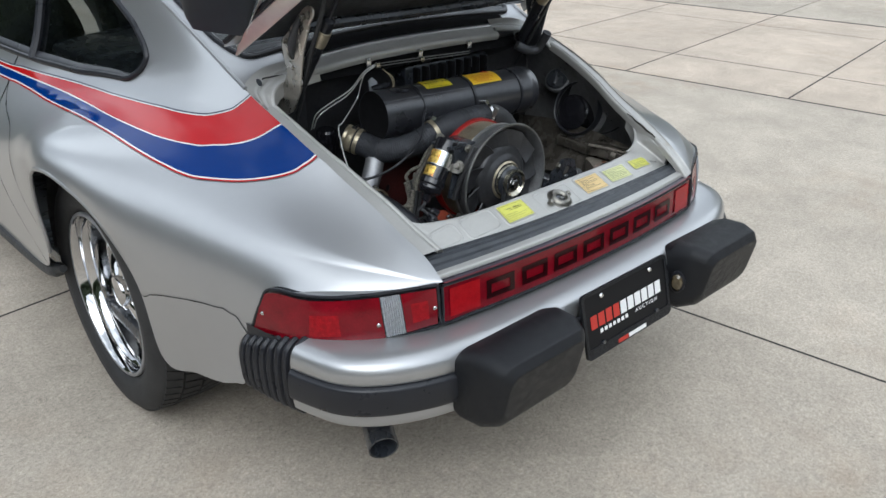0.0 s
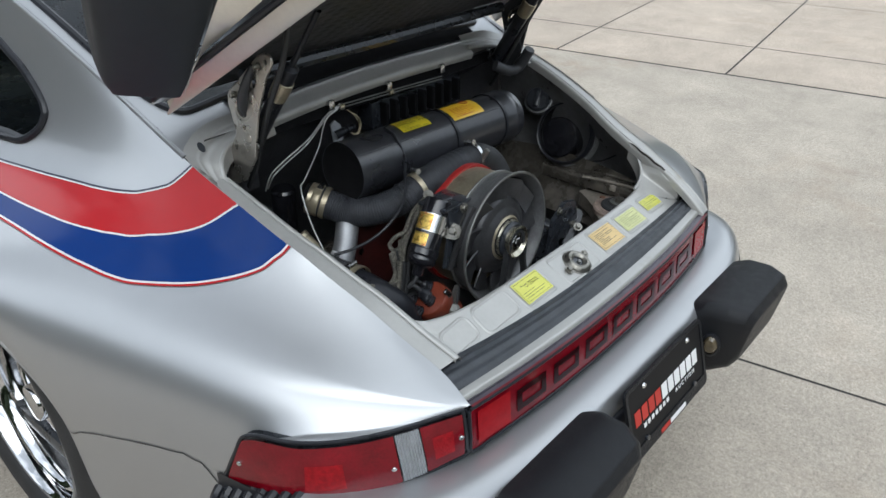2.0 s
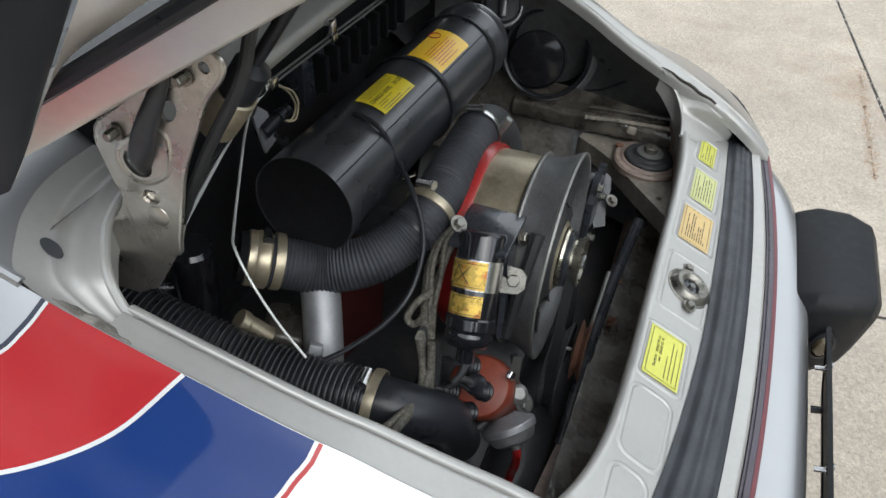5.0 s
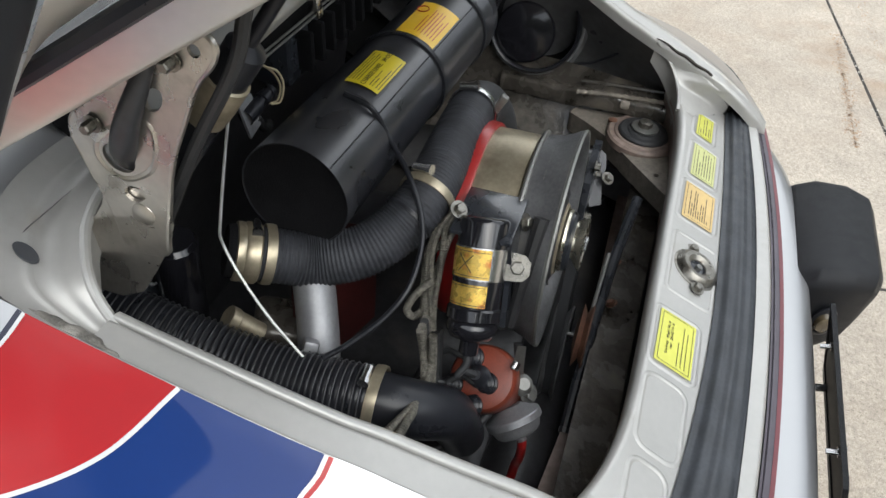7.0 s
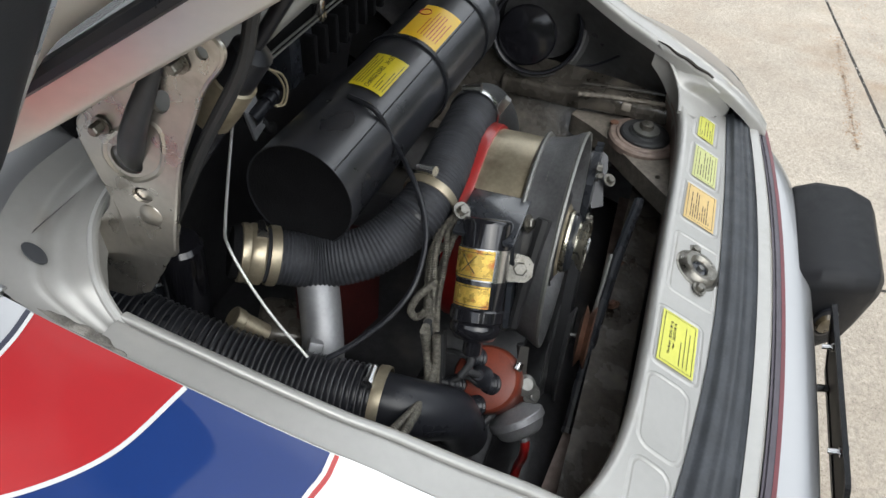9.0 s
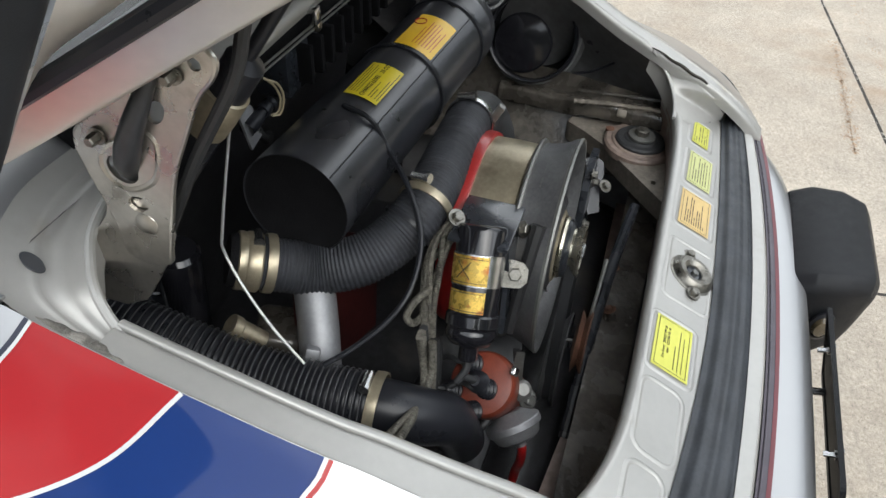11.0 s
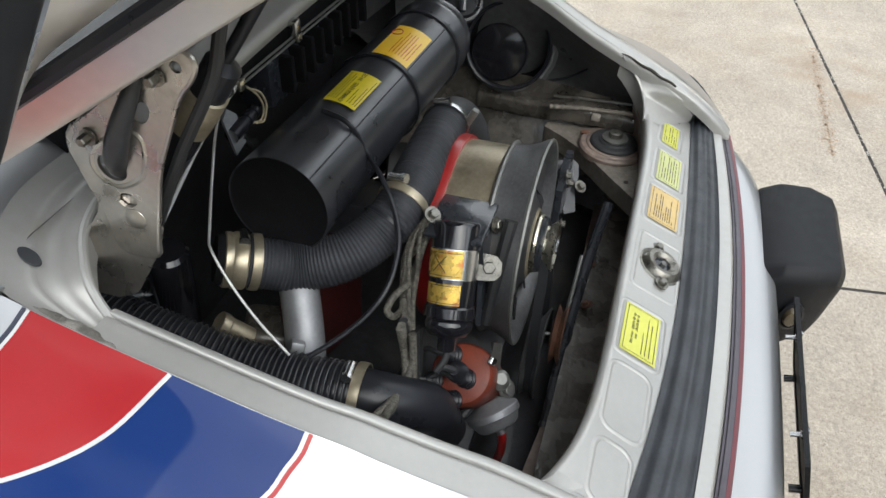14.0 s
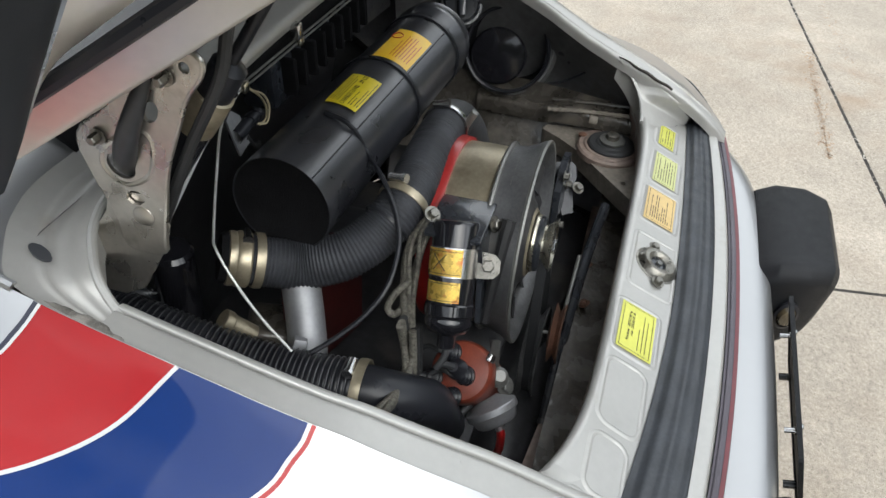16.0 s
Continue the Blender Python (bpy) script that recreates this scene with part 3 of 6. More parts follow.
def right_lift(x, y):
    """How much higher the right-hand side sits beside the lid; most at the opening's edge."""
    base = 0.02 * smooth(0.12, 0.28, y)
    edge = float(np.interp(y, [p[0] for p in LIFT], [p[1] for p in LIFT]))
    return base + (edge - base) * (1 - smooth(0.54, 0.70, abs(x)))


def mirrored(bm):
    """To the right-hand side."""
    for v in bm.verts:
        v.co.x = -v.co.x
        v.co.x += 0.014 * smooth(0.44, 0.56, v.co.x) * (1 - smooth(0.35, 0.7, v.co.y)) * smooth(0.45, 0.56, v.co.z)
        v.co.z += right_lift(v.co.x, v.co.y) * (1 - smooth(0.8, 1.2, v.co.y)) * smooth(0.5, 0.58, v.co.z)
    return bm


def win_low(f):
    """The lower edge of the side windows on the panel."""
    if f < WIN_F + 0.35:
        return 0.19 + 0.10 * (max(0.0, f - WIN_F) / 0.35) ** 0.5
    return float(np.interp(f, (WIN_F + 0.35, 14.03, 15.2, 18.7), (0.29, 0.340, 0.360, 0.375)))


def win_top(f):
    """The upper edge of the side windows on the panel."""
    if f < WIN_F + 0.55:
        return 0.19 - 0.07 * (max(0.0, f - WIN_F) / 0.55) ** 0.6
    return float(np.interp(f, (WIN_F + 0.55, 13.53, 14.3, 15.2, 18.7), (0.12, 0.09, 0.065, 0.055, 0.055)))


def in_window(f, u):
    """The side windows' opening, in the side panel's own coordinates."""
    return WIN_F < f < 18.0 and win_top(f) < u < win_low(f)


WIN_F = 12.45
DOOR_F = 15.55


def side_panel(f0, f1, nf, nu, cut=True):
    return grid(lambda a, b: side_point(f0 + (f1 - f0) * a, b), nf, nu, keep=(lambda a, b: not in_window(f0 + (f1 - f0) * a, b)) if cut else None)


for name, flip in (("rear_quarter_panel", False), ("rear_quarter_panel", True)):
    bm = side_panel(0, DOOR_F, 190, 64)
    part(name, mirrored(bm) if flip else bm, SILVER, car, "silver metallic rear wing with flared wheel arch", sharp=60)
for flip in (False, True):
    bm = side_panel(DOOR_F + 0.02, 18.97, 50, 40, cut=True)
    door = part("door", mirrored(bm) if flip else bm, SILVER, car, "closed silver door", sharp=60)

# drip rail along the pillar and roof
for flip in (False, True):
    bm = tube([side_point(9.3 + 0.4 * k, 0.0) + Vector((0.001, 0, 0.002)) for k in range(22)], 0.0045, 8, 4)
    part("drip_rail", mirrored(bm) if flip else bm, SILVER, car)


def between(a, b, t):
    return Vector(a) + (Vector(b) - Vector(a)) * t


def across(f, t, lift):
    """A crown over the cabin from the left drip rail to the right one."""
    p = side_point(f, 0)
    x = p.x * (1 - 2 * t)
    c = 1 - (2 * t - 1) ** 2
    return Vector((x, p.y, p.z + lift * c))


# rear window, cowl, roof and windscreen as one crowned skin split into panels
def crown(x, y):
    """The cabin's skin between the drip rails, above the point x, y."""
    xe, ze = float(np.interp(y, net[:, 0, 1], net[:, 0, 0])), float(np.interp(y, net[:, 0, 1], net[:, 0, 2]))
    r = (x / xe) ** 2
    z = ze + (0.035 + 0.05 * min(max((y - 0.70) / 0.57, 0.0), 1.0)) * (1 - r)
    if x > 0:
        z += 0.02 * smooth(0.12, 0.28, y) * (1 - smooth(0.8, 1.2, y)) * r
    return Vector((x, y, z))


def rail(y):
    return float(np.interp(y, net[:, 0, 1], net[:, 0, 0]))


GLASS_LOW, GLASS_TOP, REAR_TOP = 0.744, 1.477, 14.9


def glass_half(y):
    """Half width of the rear window, with rounded lower corners."""
    if y < 0.834:
        return 0.37 + 0.079 * (max(y - GLASS_LOW, 0) / 0.09) ** 0.24
    return 0.94 * rail(y)


def up_glass(a):
    return GLASS_LOW + (GLASS_TOP - GLASS_LOW) * a * a


rear_glass = part("rear_window", grid(lambda a, b: crown((2 * b - 1) * glass_half(up_glass(a)), up_glass(a)) + Vector((0, 0, 0.001)), 40, 30), REAR_GLASS, car, "sloping tinted rear window")
rear_glass.visible_shadow = False
for sx in (-1, 1):
    part("pillar_skin", grid(lambda a, b: crown(sx * (rail(up_glass(a)) + (glass_half(up_glass(a)) - rail(up_glass(a))) * b), up_glass(a)), 60, 10), SILVER, car, sharp=60)


def cowl_low(x):
    return float(np.interp(abs(x), (0, 0.29, 0.376, 0.417, 0.443, 0.466), (0.698, 0.700, 0.709, 0.705, 0.694, 0.676)))


part("cowl_skin", grid(lambda a, b: crown(-0.466 + 0.932 * a, cowl_low(-0.466 + 0.932 * a) + (GLASS_LOW - cowl_low(-0.466 + 0.932 * a)) * b), 90, 8), SILVER, car, "smooth silver cowl below the rear window", sharp=60)
# black band laid over the cowl just below the glass
part("lower_band", grid(lambda a, b: crown(-0.335 + 0.70 * a, 0.7035 + 0.040 * b) + Vector((0, 0, 0.0015 + 0.004 * math.sin(math.pi * b))), 60, 10), PAD, rear_glass, "broad black strip along the window's lower edge")
edge = [(-glass_half(up_glass(a)), up_glass(a)) for a in (1, .8, .6, .45, .35, .3, .25, .2, .15, .11, .08, .055, .03, 0)]
edge = edge + [(x, GLASS_LOW) for x in (-.3, -.15, 0, .15, .3)] + [(-x, y) for x, y in edge[::-1]]
part("window_seal", tube([crown(x, y) + Vector((0, 0, 0.001)) for x, y in edge], 0.0075, 8, 5), RUBBER_SMOOTH, rear_glass, "black rubber seal")
roof = part("roof", grid(lambda a, b: across(REAR_TOP + (17.2 - REAR_TOP) * a, b, 0.085), 16, 24), SILVER, car)
part("windscreen", grid(lambda a, b: across(17.25 + (19 - 17.25) * a, b, 0.085 - 0.03 * a), 16, 24), GLASS, car)

# nose: bonnet, front wings and front bumper beyond the windscreen
bm = grid(lambda a, b: Vector(((-0.60 + 0.02 * a) * (1 - 2 * b) * (1 - 0.25 * a * a), 2.78 + 1.32 * a, 0.90 - 0.30 * a ** 2.2 + 0.03 * (1 - (2 * b - 1) ** 2))), 20, 16)
part("bonnet", bm, SILVER, car)
for flip in (False, True):
    def wing(a, b):
        y = 2.76 + 1.42 * a
        top = Vector((-0.58 * (1 - 0.25 * a * a), y, 0.90 - 0.30 * a ** 2.2))
        d = abs(y - 3.27)
        low = 0.30 + math.sqrt(max(0.0, 0.335 ** 2 - d * d)) if d < 0.335 else 0.24
        out = Vector((-0.80 + 0.14 * a ** 4, y, low))
        mid = Vector((-0.76 + 0.14 * a ** 4, y, 0.80 - 0.22 * a ** 2))
        return Vector(spline([top, mid, out], b * 2))
    bm = grid(wing, 60, 14)
    part("front_wing", mirrored(bm) if flip else bm, SILVER, car)
bm = grid(lambda a, b: Vector(((2 * a - 1) * 0.70, 4.18 - 0.12 * abs(2 * a - 1) ** 3 + (0.05 if 0.2 < b < 0.8 else 0.0), 0.24 + 0.38 * b)), 24, 10)
part("front_bumper", solid(bm, 0.01), SILVER, car)
# floor pan and cabin interior
part("floor_pan", box((0, 2.4, 0.2), (1.4, 3.0, 0.04), 0.01), BLACK, car)
part("rear_bulkhead", box((0, 0.93, 0.48), (0.98, 0.03, 0.60), 0.01), BAY, car)
part("parcel_shelf", box((0, 1.27, 0.76), (1.02, 0.62, 0.03), 0.01), BLACK, car)
for sx in (-1, 1):
    bm = box((sx * 0.34, 2.0, 0.55), (0.44, 0.14, 0.66), 0.05, Euler((radians(-14), 0, 0)).to_matrix())
    part("seat", box((sx * 0.34, 2.28, 0.36), (0.44, 0.46, 0.14), 0.05, bm=bm), BLACK, car, "black leather front seat")
    part("rocker", tube([(sx * 0.772, 1.17, 0.318), (sx * 0.782, 1.32, 0.285), (sx * 0.782, 2.0, 0.25), (sx * 0.765, 2.9, 0.23)], lambda t: 0.010 + 0.010 * min(1, 8 * t), 10, 8), RUBBER, car, "black sill trim")

# quarter windows: pane and rubber frame
for flip in (False, True):
    steps = [(k / 22) ** 2 * 5.6 for k in range(23)]
    loop = [(WIN_F + d, win_low(WIN_F + d)) for d in reversed(steps)] + [(WIN_F + d, win_top(WIN_F + d)) for d in steps[1:]]
    bm = tube([side_point(f, u, 0.002) for f, u in loop], 0.0075, 8, 3)
    qwin = part("window_frame", mirrored(bm) if flip else bm, RUBBER_SMOOTH, car, "black rubber quarter window frame")
    bm = grid(lambda a, b: side_point(WIN_F + 0.12 + 5.4 * a, win_low(WIN_F + 0.12 + 5.4 * a) - 0.026 * b * min(1, 0.35 + 6 * a), 0.005 * math.cos(b * 1.5) + 0.0018 * math.sin(b * 3.1)), 60, 8)
    part("lower_gasket", mirrored(bm) if flip else bm, RUBBER_SMOOTH, qwin, "broad black rubber strip under the pane")
    bm = grid(lambda a, b: side_point(WIN_F + 5.6 * a * a, win_top(WIN_F + 5.6 * a * a) + (win_low(WIN_F + 5.6 * a * a) - win_top(WIN_F + 5.6 * a * a)) * b, -0.003), 50, 12)
    pane = part("pane", mirrored(bm) if flip else bm, GLASS, qwin)
    pane.visible_shadow = False
    bm = tube([side_point(15.22, 0.05 + 0.31 * k / 6, 0.003) for k in range(7)], 0.013, 8, 3)
    part("window_post", mirrored(bm) if flip else bm, RUBBER_SMOOTH, qwin)


# ---- stripes on the wings: films that follow the panel ----
STRIPE_TOP = [(18.6, .398), (15.97, .403), (15.3, .395), (14.1, .381), (12.74, .365), (11.0, .300), (10.1, .239), (9.36, .141), (9.13, .07), (9.01, .002)]
STRIPE_MID = [(18.6, .404), (15.94, .414), (15.51, .414), (14.33, .422), (12.5, .453), (10.91, .426), (9.75, .371), (9.24, .338), (8.73, .271), (8.3, .164), (7.98, .002)]
STRIPE_LOW = [(18.6, .412), (15.86, .438), (15.11, .445), (13.06, .506), (11.27, .504), (9.7, .48), (8.92, .464), (8.44, .43), (7.87, .359), (7.44, .265), (7.15, .165), (7.05, .085), (6.93, .002)]


def along(curve, t):
    return spline(curve, t * (len(curve) - 1))


def even(curve, n):
    """n + 1 points of a curve on the panel, at even steps of its length."""
    raw = [along(curve, k / 400) for k in range(401)]
    pos = [side_point(*p) for p in raw]
    run = [0.0]
    for a, b in zip(pos, pos[1:]):
        run.append(run[-1] + (b - a).length)
    out, k = [], 0
    for i in range(n + 1):
        want = run[-1] * i / n
        while k < 399 and run[k + 1] < want:
            k += 1
        s = (want - run[k]) / max(1e-9, run[k + 1] - run[k])
        out.append([a + (b - a) * s for a, b in zip(raw[k], raw[k + 1])])
    return out


def film(upper, lower, n=330, m=10):
    A, B = even(upper, n), even(lower, n)
    return grid(lambda a, b: side_point(*[p + (q - p) * b for p, q in zip(A[round(a * n)], B[round(a * n)])], 0.0012), n + 1, m)


def ribbon(curve, o0, o1, off=0.0018, n=330):
    """A narrow strip along a curve of the panel, from o0 to o1 metres beside it."""
    pts = even(curve, n)
    pos = [side_point(f, u, off) for f, u in pts]

    def at(a, b):
        k = round(a * n)
        t = (pos[min(k + 1, n)] - pos[max(k - 1, 0)]).normalized()
        nrm = (side_point(*pts[k], 0.01) - side_point(*pts[k])).normalized()
        return pos[k] + nrm.cross(t) * (o0 + (o1 - o0) * b)
    return grid(at, n + 1, 2)


for flip in (False, True):
    def both(bm):
        return mirrored(bm) if flip else bm
    part("red_stripe", both(film(STRIPE_TOP, STRIPE_MID)), RED, car, "glossy red side stripe")
    part("blue_stripe", both(film(STRIPE_MID, STRIPE_LOW)), BLUE, car, "glossy dark blue side stripe")
    part("white_pinstripe", both(ribbon(STRIPE_TOP, -0.0013, 0.0013)), WHITE_FILM, car)
    part("navy_pinstripe", both(ribbon(STRIPE_TOP, 0.0013, 0.0050)), NAVY_FILM, car)
    part("white_pinstripe", both(ribbon(STRIPE_MID, -0.0017, 0.0017, 0.0022)), WHITE_FILM, car)
    part("white_pinstripe", both(ribbon(STRIPE_LOW, -0.0024, 0.0010, 0.0022)), WHITE_FILM, car)
    part("red_pinstripe", both(ribbon(STRIPE_LOW, -0.0062, -0.0024, 0.0022)), RED, car)
    # shut lines
    part("panel_gap", both(ribbon([(9.74, .95), (9.2, .893), (8.76, .854), (8.39, .834), (7.9, .821), (7.48, .825), (7.05, .842), (6.4, .866), (5.89, .886), (5.2, .94), (4.67, .995)], -0.0014, 0.0014, 0.0008)), BLACK, car, "dark seam between wing and lower valance")
    part("door_gap", both(ribbon([(15.5, .33), (15.58, .42), (15.4, .52), (15.04, .604), (14.85, .75), (14.72, .95)], -0.002, 0.002, 0.0008)), BLACK, car, "dark door shut line")
    # rolled lip and dark housing of the wheel arch
    bm = tube([side_point(9.0 + 0.25 * k, 1.0) + Vector((0.004, 0, 0)) for k in range(25)], 0.005, 8, 3)
    part("arch_lip", both(bm), SILVER, car)
    bm = grid(lambda a, b: Vector((-0.735 + 0.26 * b, 0.985 - 0.37 * math.cos(math.pi * a), 0.30 + 0.37 * math.sin(math.pi * a))), 30, 6)
    part("wheel_housing", both(bm), BAY, car, "dark wheel arch lining")


# ---- wheels ----
def wheel_at(cx, cy, flip):
    """A wide tyre on a polished five-petal alloy; cx is the rim's outer face."""
    s = -1 if flip else 1
    hub = Vector((cx, cy, 0.312))
    axis = Vector((-s, 0, 0))
    holder = new("wheel")
    holder.parent = car
    holder["label"] = "wide black tyre on polished five-petal alloy wheel"
    prof = [(0.205, -0.20), (0.235, -0.215), (0.285, -0.215), (0.303, -0.20), (0.306, -0.19), (0.306, -0.02), (0.300, -0.008), (0.285, 0.004), (0.262, 0.010), (0.235, 0.006), (0.218, -0.004), (0.21, -0.02)]
    tyre = part("tyre", lathe(prof, hub, axis, 96), TYRE, holder, "worn black tyre with slanted tread grooves", sharp=50)
    # tread: slanted blocks in four rows
    bm = bmesh.new()
    rows = ((-0.196, -0.160), (-0.154, -0.108), (-0.102, -0.056), (-0.050, -0.012))
    count = 64
    for ri, (h0, h1) in enumerate(rows):
        for k in range(count):
            vs = []
            for r in (0.304, 0.3125 if 0 < ri < 3 else 0.311):
                for hh, a in ((h0, 0.0), (h1, 0.55), (h1, 1.33), (h0, 0.78)):
                    ang = 2 * math.pi * (k + (a if ri < 2 else 0.8 - a)) / count
                    rr = r - (0.004 if (ri == 3 and hh == h1) or (ri == 0 and hh == h0) else 0)
                    vs.append(bm.verts.new(hub + axis * hh + Vector((0, math.cos(ang), math.sin(ang))) * rr))
            for q in ((4, 5, 6, 7), (0, 1, 5, 4), (1, 2, 6, 5), (2, 3, 7, 6), (3, 0, 4, 7)):
                bm.faces.new([vs[i] for i in q])
    part("tread", bm, TYRE, tyre, smooth=False)
    rim = part("rim", lathe([(0.203, -0.003), (0.199, -0.008), (0.1965, -0.030), (0.1905, -0.036), (0.187, -0.050), (0.185, -0.085), (0.176, -0.096), (0.170, -0.16)], hub, axis, 96), CHROME, holder, "polished deep-dish chrome rim", sharp=35)
    part("rim_flange", lathe([(0.209, -0.014), (0.2125, -0.008), (0.211, -0.003), (0.206, -0.0015), (0.2025, -0.003)], hub, axis, 96), ALU, rim, "satin outer rim flange", sharp=60)
    part("barrel", lathe([(0.176, -0.115), (0.06, -0.13), (0, -0.13)], hub, axis, 48), BLACK, rim)
    for k in range(5):
        t = math.pi * 2 * (k + 0.28) / 5
        e1, e2 = Vector((0, math.cos(t), math.sin(t))), Vector((0, -math.sin(t), math.cos(t)))

        def petal(a, b):
            w = 0.015 + 0.022 * math.sin(math.pi * min(1, 0.95 * a)) ** 1.2 * (0.55 + 0.45 * a) + 0.004 * a
            v = 2 * b - 1
            return hub + e1 * (0.030 + 0.148 * a) + e2 * (w * v) + axis * (-0.044 - 0.042 * a * a - 0.004 * math.sin(math.pi * a) - 0.014 * abs(v) ** 2.5)
        part("petal", solid(grid(petal, 14, 13), 0.014), CHROME, rim, sharp=50)
    part("centre_cap", lathe([(0.040, -0.07), (0.040, -0.040), (0.037, -0.034), (0.030, -0.032), (0, -0.031)], hub, axis, 40), CHROME, rim, "plain polished centre cap")
    for k in range(5):
        t = math.pi * 2 * (k + 0.78) / 5
        part("wheel_nut", bolt(hub + Vector((0, math.cos(t), math.sin(t))) * 0.062 + axis * -0.078, axis, 0.011, 0.018), CHROME, rim)


wheel_at(-0.748, 0.968, False)
wheel_at(0.748, 0.968, True)
wheel_at(-0.735, 3.27, False)
wheel_at(0.735, 3.27, True)

# ---- tail lamps ----
LAMP_LOW = [(.426, .105, .496), (.53, .150, .484), (.622, .232, .473), (.669, .372, .460)]


def lamp_point(t, v, out=0.0):
    """A point of the left lamp: t from the seam (0) to the side (1), v from top to bottom."""
    top, low = side_point(3 * t, 1.0), spline(LAMP_LOW, 3 * t)
    p = between(top, (-low[0], low[1], low[2]), v)
    d = Vector((-0.35 - 0.65 * t, -1 + 0.75 * t, 0)).normalized()
    return p + d * (out + 0.004 * math.sin(math.pi * v))


for flip in (False, True):
    def both(bm):
        return mirrored(bm) if flip else bm
    bm = tube([lamp_point(t, 0.0, 0.0) for t in (0, .15, .3, .45, .6, .75, .9, 1)] + [lamp_point(1.0, v) for v in (.25, .5, .75, 1)]
              + [lamp_point(t, 1.0, 0.0) for t in (.9, .75, .6, .45, .3, .15, 0)] + [lamp_point(0, v) for v in (.75, .5, .25, 0.0)], 0.0032, 8, 5)
    lamp = part("tail_lamp", both(bm), RUBBER_SMOOTH, car, "red tail lamp with clear reversing section and black rim")
    part("lamp_body", both(grid(lambda a, b: lamp_point(a, b, -0.012), 24, 6)), BLACK, lamp)
    for name, t0, t1, mat in (("indicator_lens", 0.015, 0.19, LENS_RED), ("reversing_lens", 0.196, 0.300, LENS_CLEAR), ("brake_lens", 0.306, 0.985, LENS_RED)):
        bm = grid(lambda a, b: lamp_point(t0 + (t1 - t0) * a, 0.06 + 0.88 * b, 0.003 if name != "reversing_lens" else 0.003 + 0.0012 * math.cos(a * math.pi * 18)), 73, 8)
        part(name, both(bm), mat, lamp, "ribbed clear lens" if mat is LENS_CLEAR else "deep red lens")
    # bright moulded reflector squares behind the red lens
    for t0, t1, v0, v1 in ((0.06, 0.15, .3, .75), (0.52, 0.68, .34, .78)):
        part("reflector", both(grid(lambda a, b: lamp_point(t0 + (t1 - t0) * a, v0 + (v1 - v0) * b, 0.0036), 8, 5)), LENS_MOULD, lamp)
    for t, v in ((0.03, .5), (0.33, .62), (0.95, .5)):
        p = lamp_point(t, v, 0.003)
        d = lamp_point(t, v, 0.01) - lamp_point(t, v, 0.0)
        bm = lathe([(0.0042, 0), (0.0042, 0.002), (0.003, 0.003), (0, 0.002)], p, d, 10)
        part("screw", both(bm), STEEL, lamp)


# ---- centre reflector panel ----
def panel_point(x, v, out=0.0):
    bow = (abs(x) / 0.42) ** 2.2
    return Vector((x, 0.080 - 0.006 * v + 0.027 * bow - out, 0.574 - 0.076 * v))


TOP_EDGE = material("dark_purple_plastic", (0.055, 0.045, 0.06), 0.35, 0, 0.1, vary=0.2, scale=12)
MARK = material("dark_red_screen_print", (0.02, 0.002, 0.003), 0.15, 0, 0.0, spec=0.25, vary=0.05)
reflector = part("reflector_panel", grid(lambda a, b: panel_point(-0.418 + 0.836 * a, b, 0.0), 60, 8), LENS_RED, car, "long glossy red reflector panel between the tail lamps")
for x0, x1 in ((-0.405, -0.335), (0.335, 0.405)):
    part("fog_lamp", grid(lambda a, b: panel_point(x0 + (x1 - x0) * a, 0.12 + 0.76 * b, 0.0025), 10, 8), LENS_BRIGHT, reflector, "brighter red fog lamp lens")
bm = tube([panel_point(-0.418 + 0.836 * k / 20, 0.0, 0.001) for k in range(21)] + [panel_point(0.42, v, 0.001) for v in (.33, .66)] + [panel_point(0.418 - 0.836 * k / 20, 1.0, 0.001) for k in range(21)]
          + [panel_point(-0.42, v, 0.001) for v in (.66, .33, 0.02)], 0.0028, 8, 3)
part("gasket", bm, RUBBER_SMOOTH, reflector, "black rubber gasket")
# dark plain strokes in place of the maker's mark
for k in range(7):
    x0 = -0.318 + 0.0925 * k
    for a0, a1, v0, v1 in ((0, 1, 0.26, 0.40), (0, 1, 0.64, 0.78), (0, 0.17, 0.40, 0.64), (0.83, 1, 0.40, 0.64)):
        part("dark_bar", grid(lambda a, b: panel_point(x0 + 0.072 * (a0 + (a1 - a0) * a), v0 + (v1 - v0) * b, 0.0014), 8, 3), MARK, reflector)
part("panel_top", grid(lambda a, b: panel_point(-0.415 + 0.83 * a, 0.0, 0.002 - 0.014 * b) + Vector((0, 0, 0.0035 + 0.003 * b)), 50, 4), TOP_EDGE, reflector, "dark blue-grey top edge of the reflector")
part("panel_rim", grid(lambda a, b: panel_point(-0.415 + 0.83 * a, 0.0, 0.0026 - 0.0045 * b) + Vector((0, 0, 0.0048)), 50, 3), RIM_RED, reflector, "dull red rim of the reflector")
part("tail_skin", grid(lambda a, b: panel_point(-0.43 + 0.86 * a, -0.1 + 1.5 * b, -0.008), 30, 4), BLACK, car)

# ---- rear bumper ----
BUMP = [(-.690, .40), (-.682, .30), (-.662, .205), (-.628, .128), (-.557, .070), (-.441, .027), (-.25, .007), (0, .002)]
BUMP = BUMP + [(-x, y) for x, y in BUMP[-2::-1]]


def bumper_point(t, inset, z):
    n = len(BUMP) - 1
    p, q = Vector(spline(BUMP, n * t)), Vector(spline(BUMP, min(n * t + 0.05, n))) - Vector(spline(BUMP, max(n * t - 0.05, 0)))
    q.normalize()
    p = p + Vector((-q.y, q.x)) * inset
    return Vector((p.x, p.y, z))


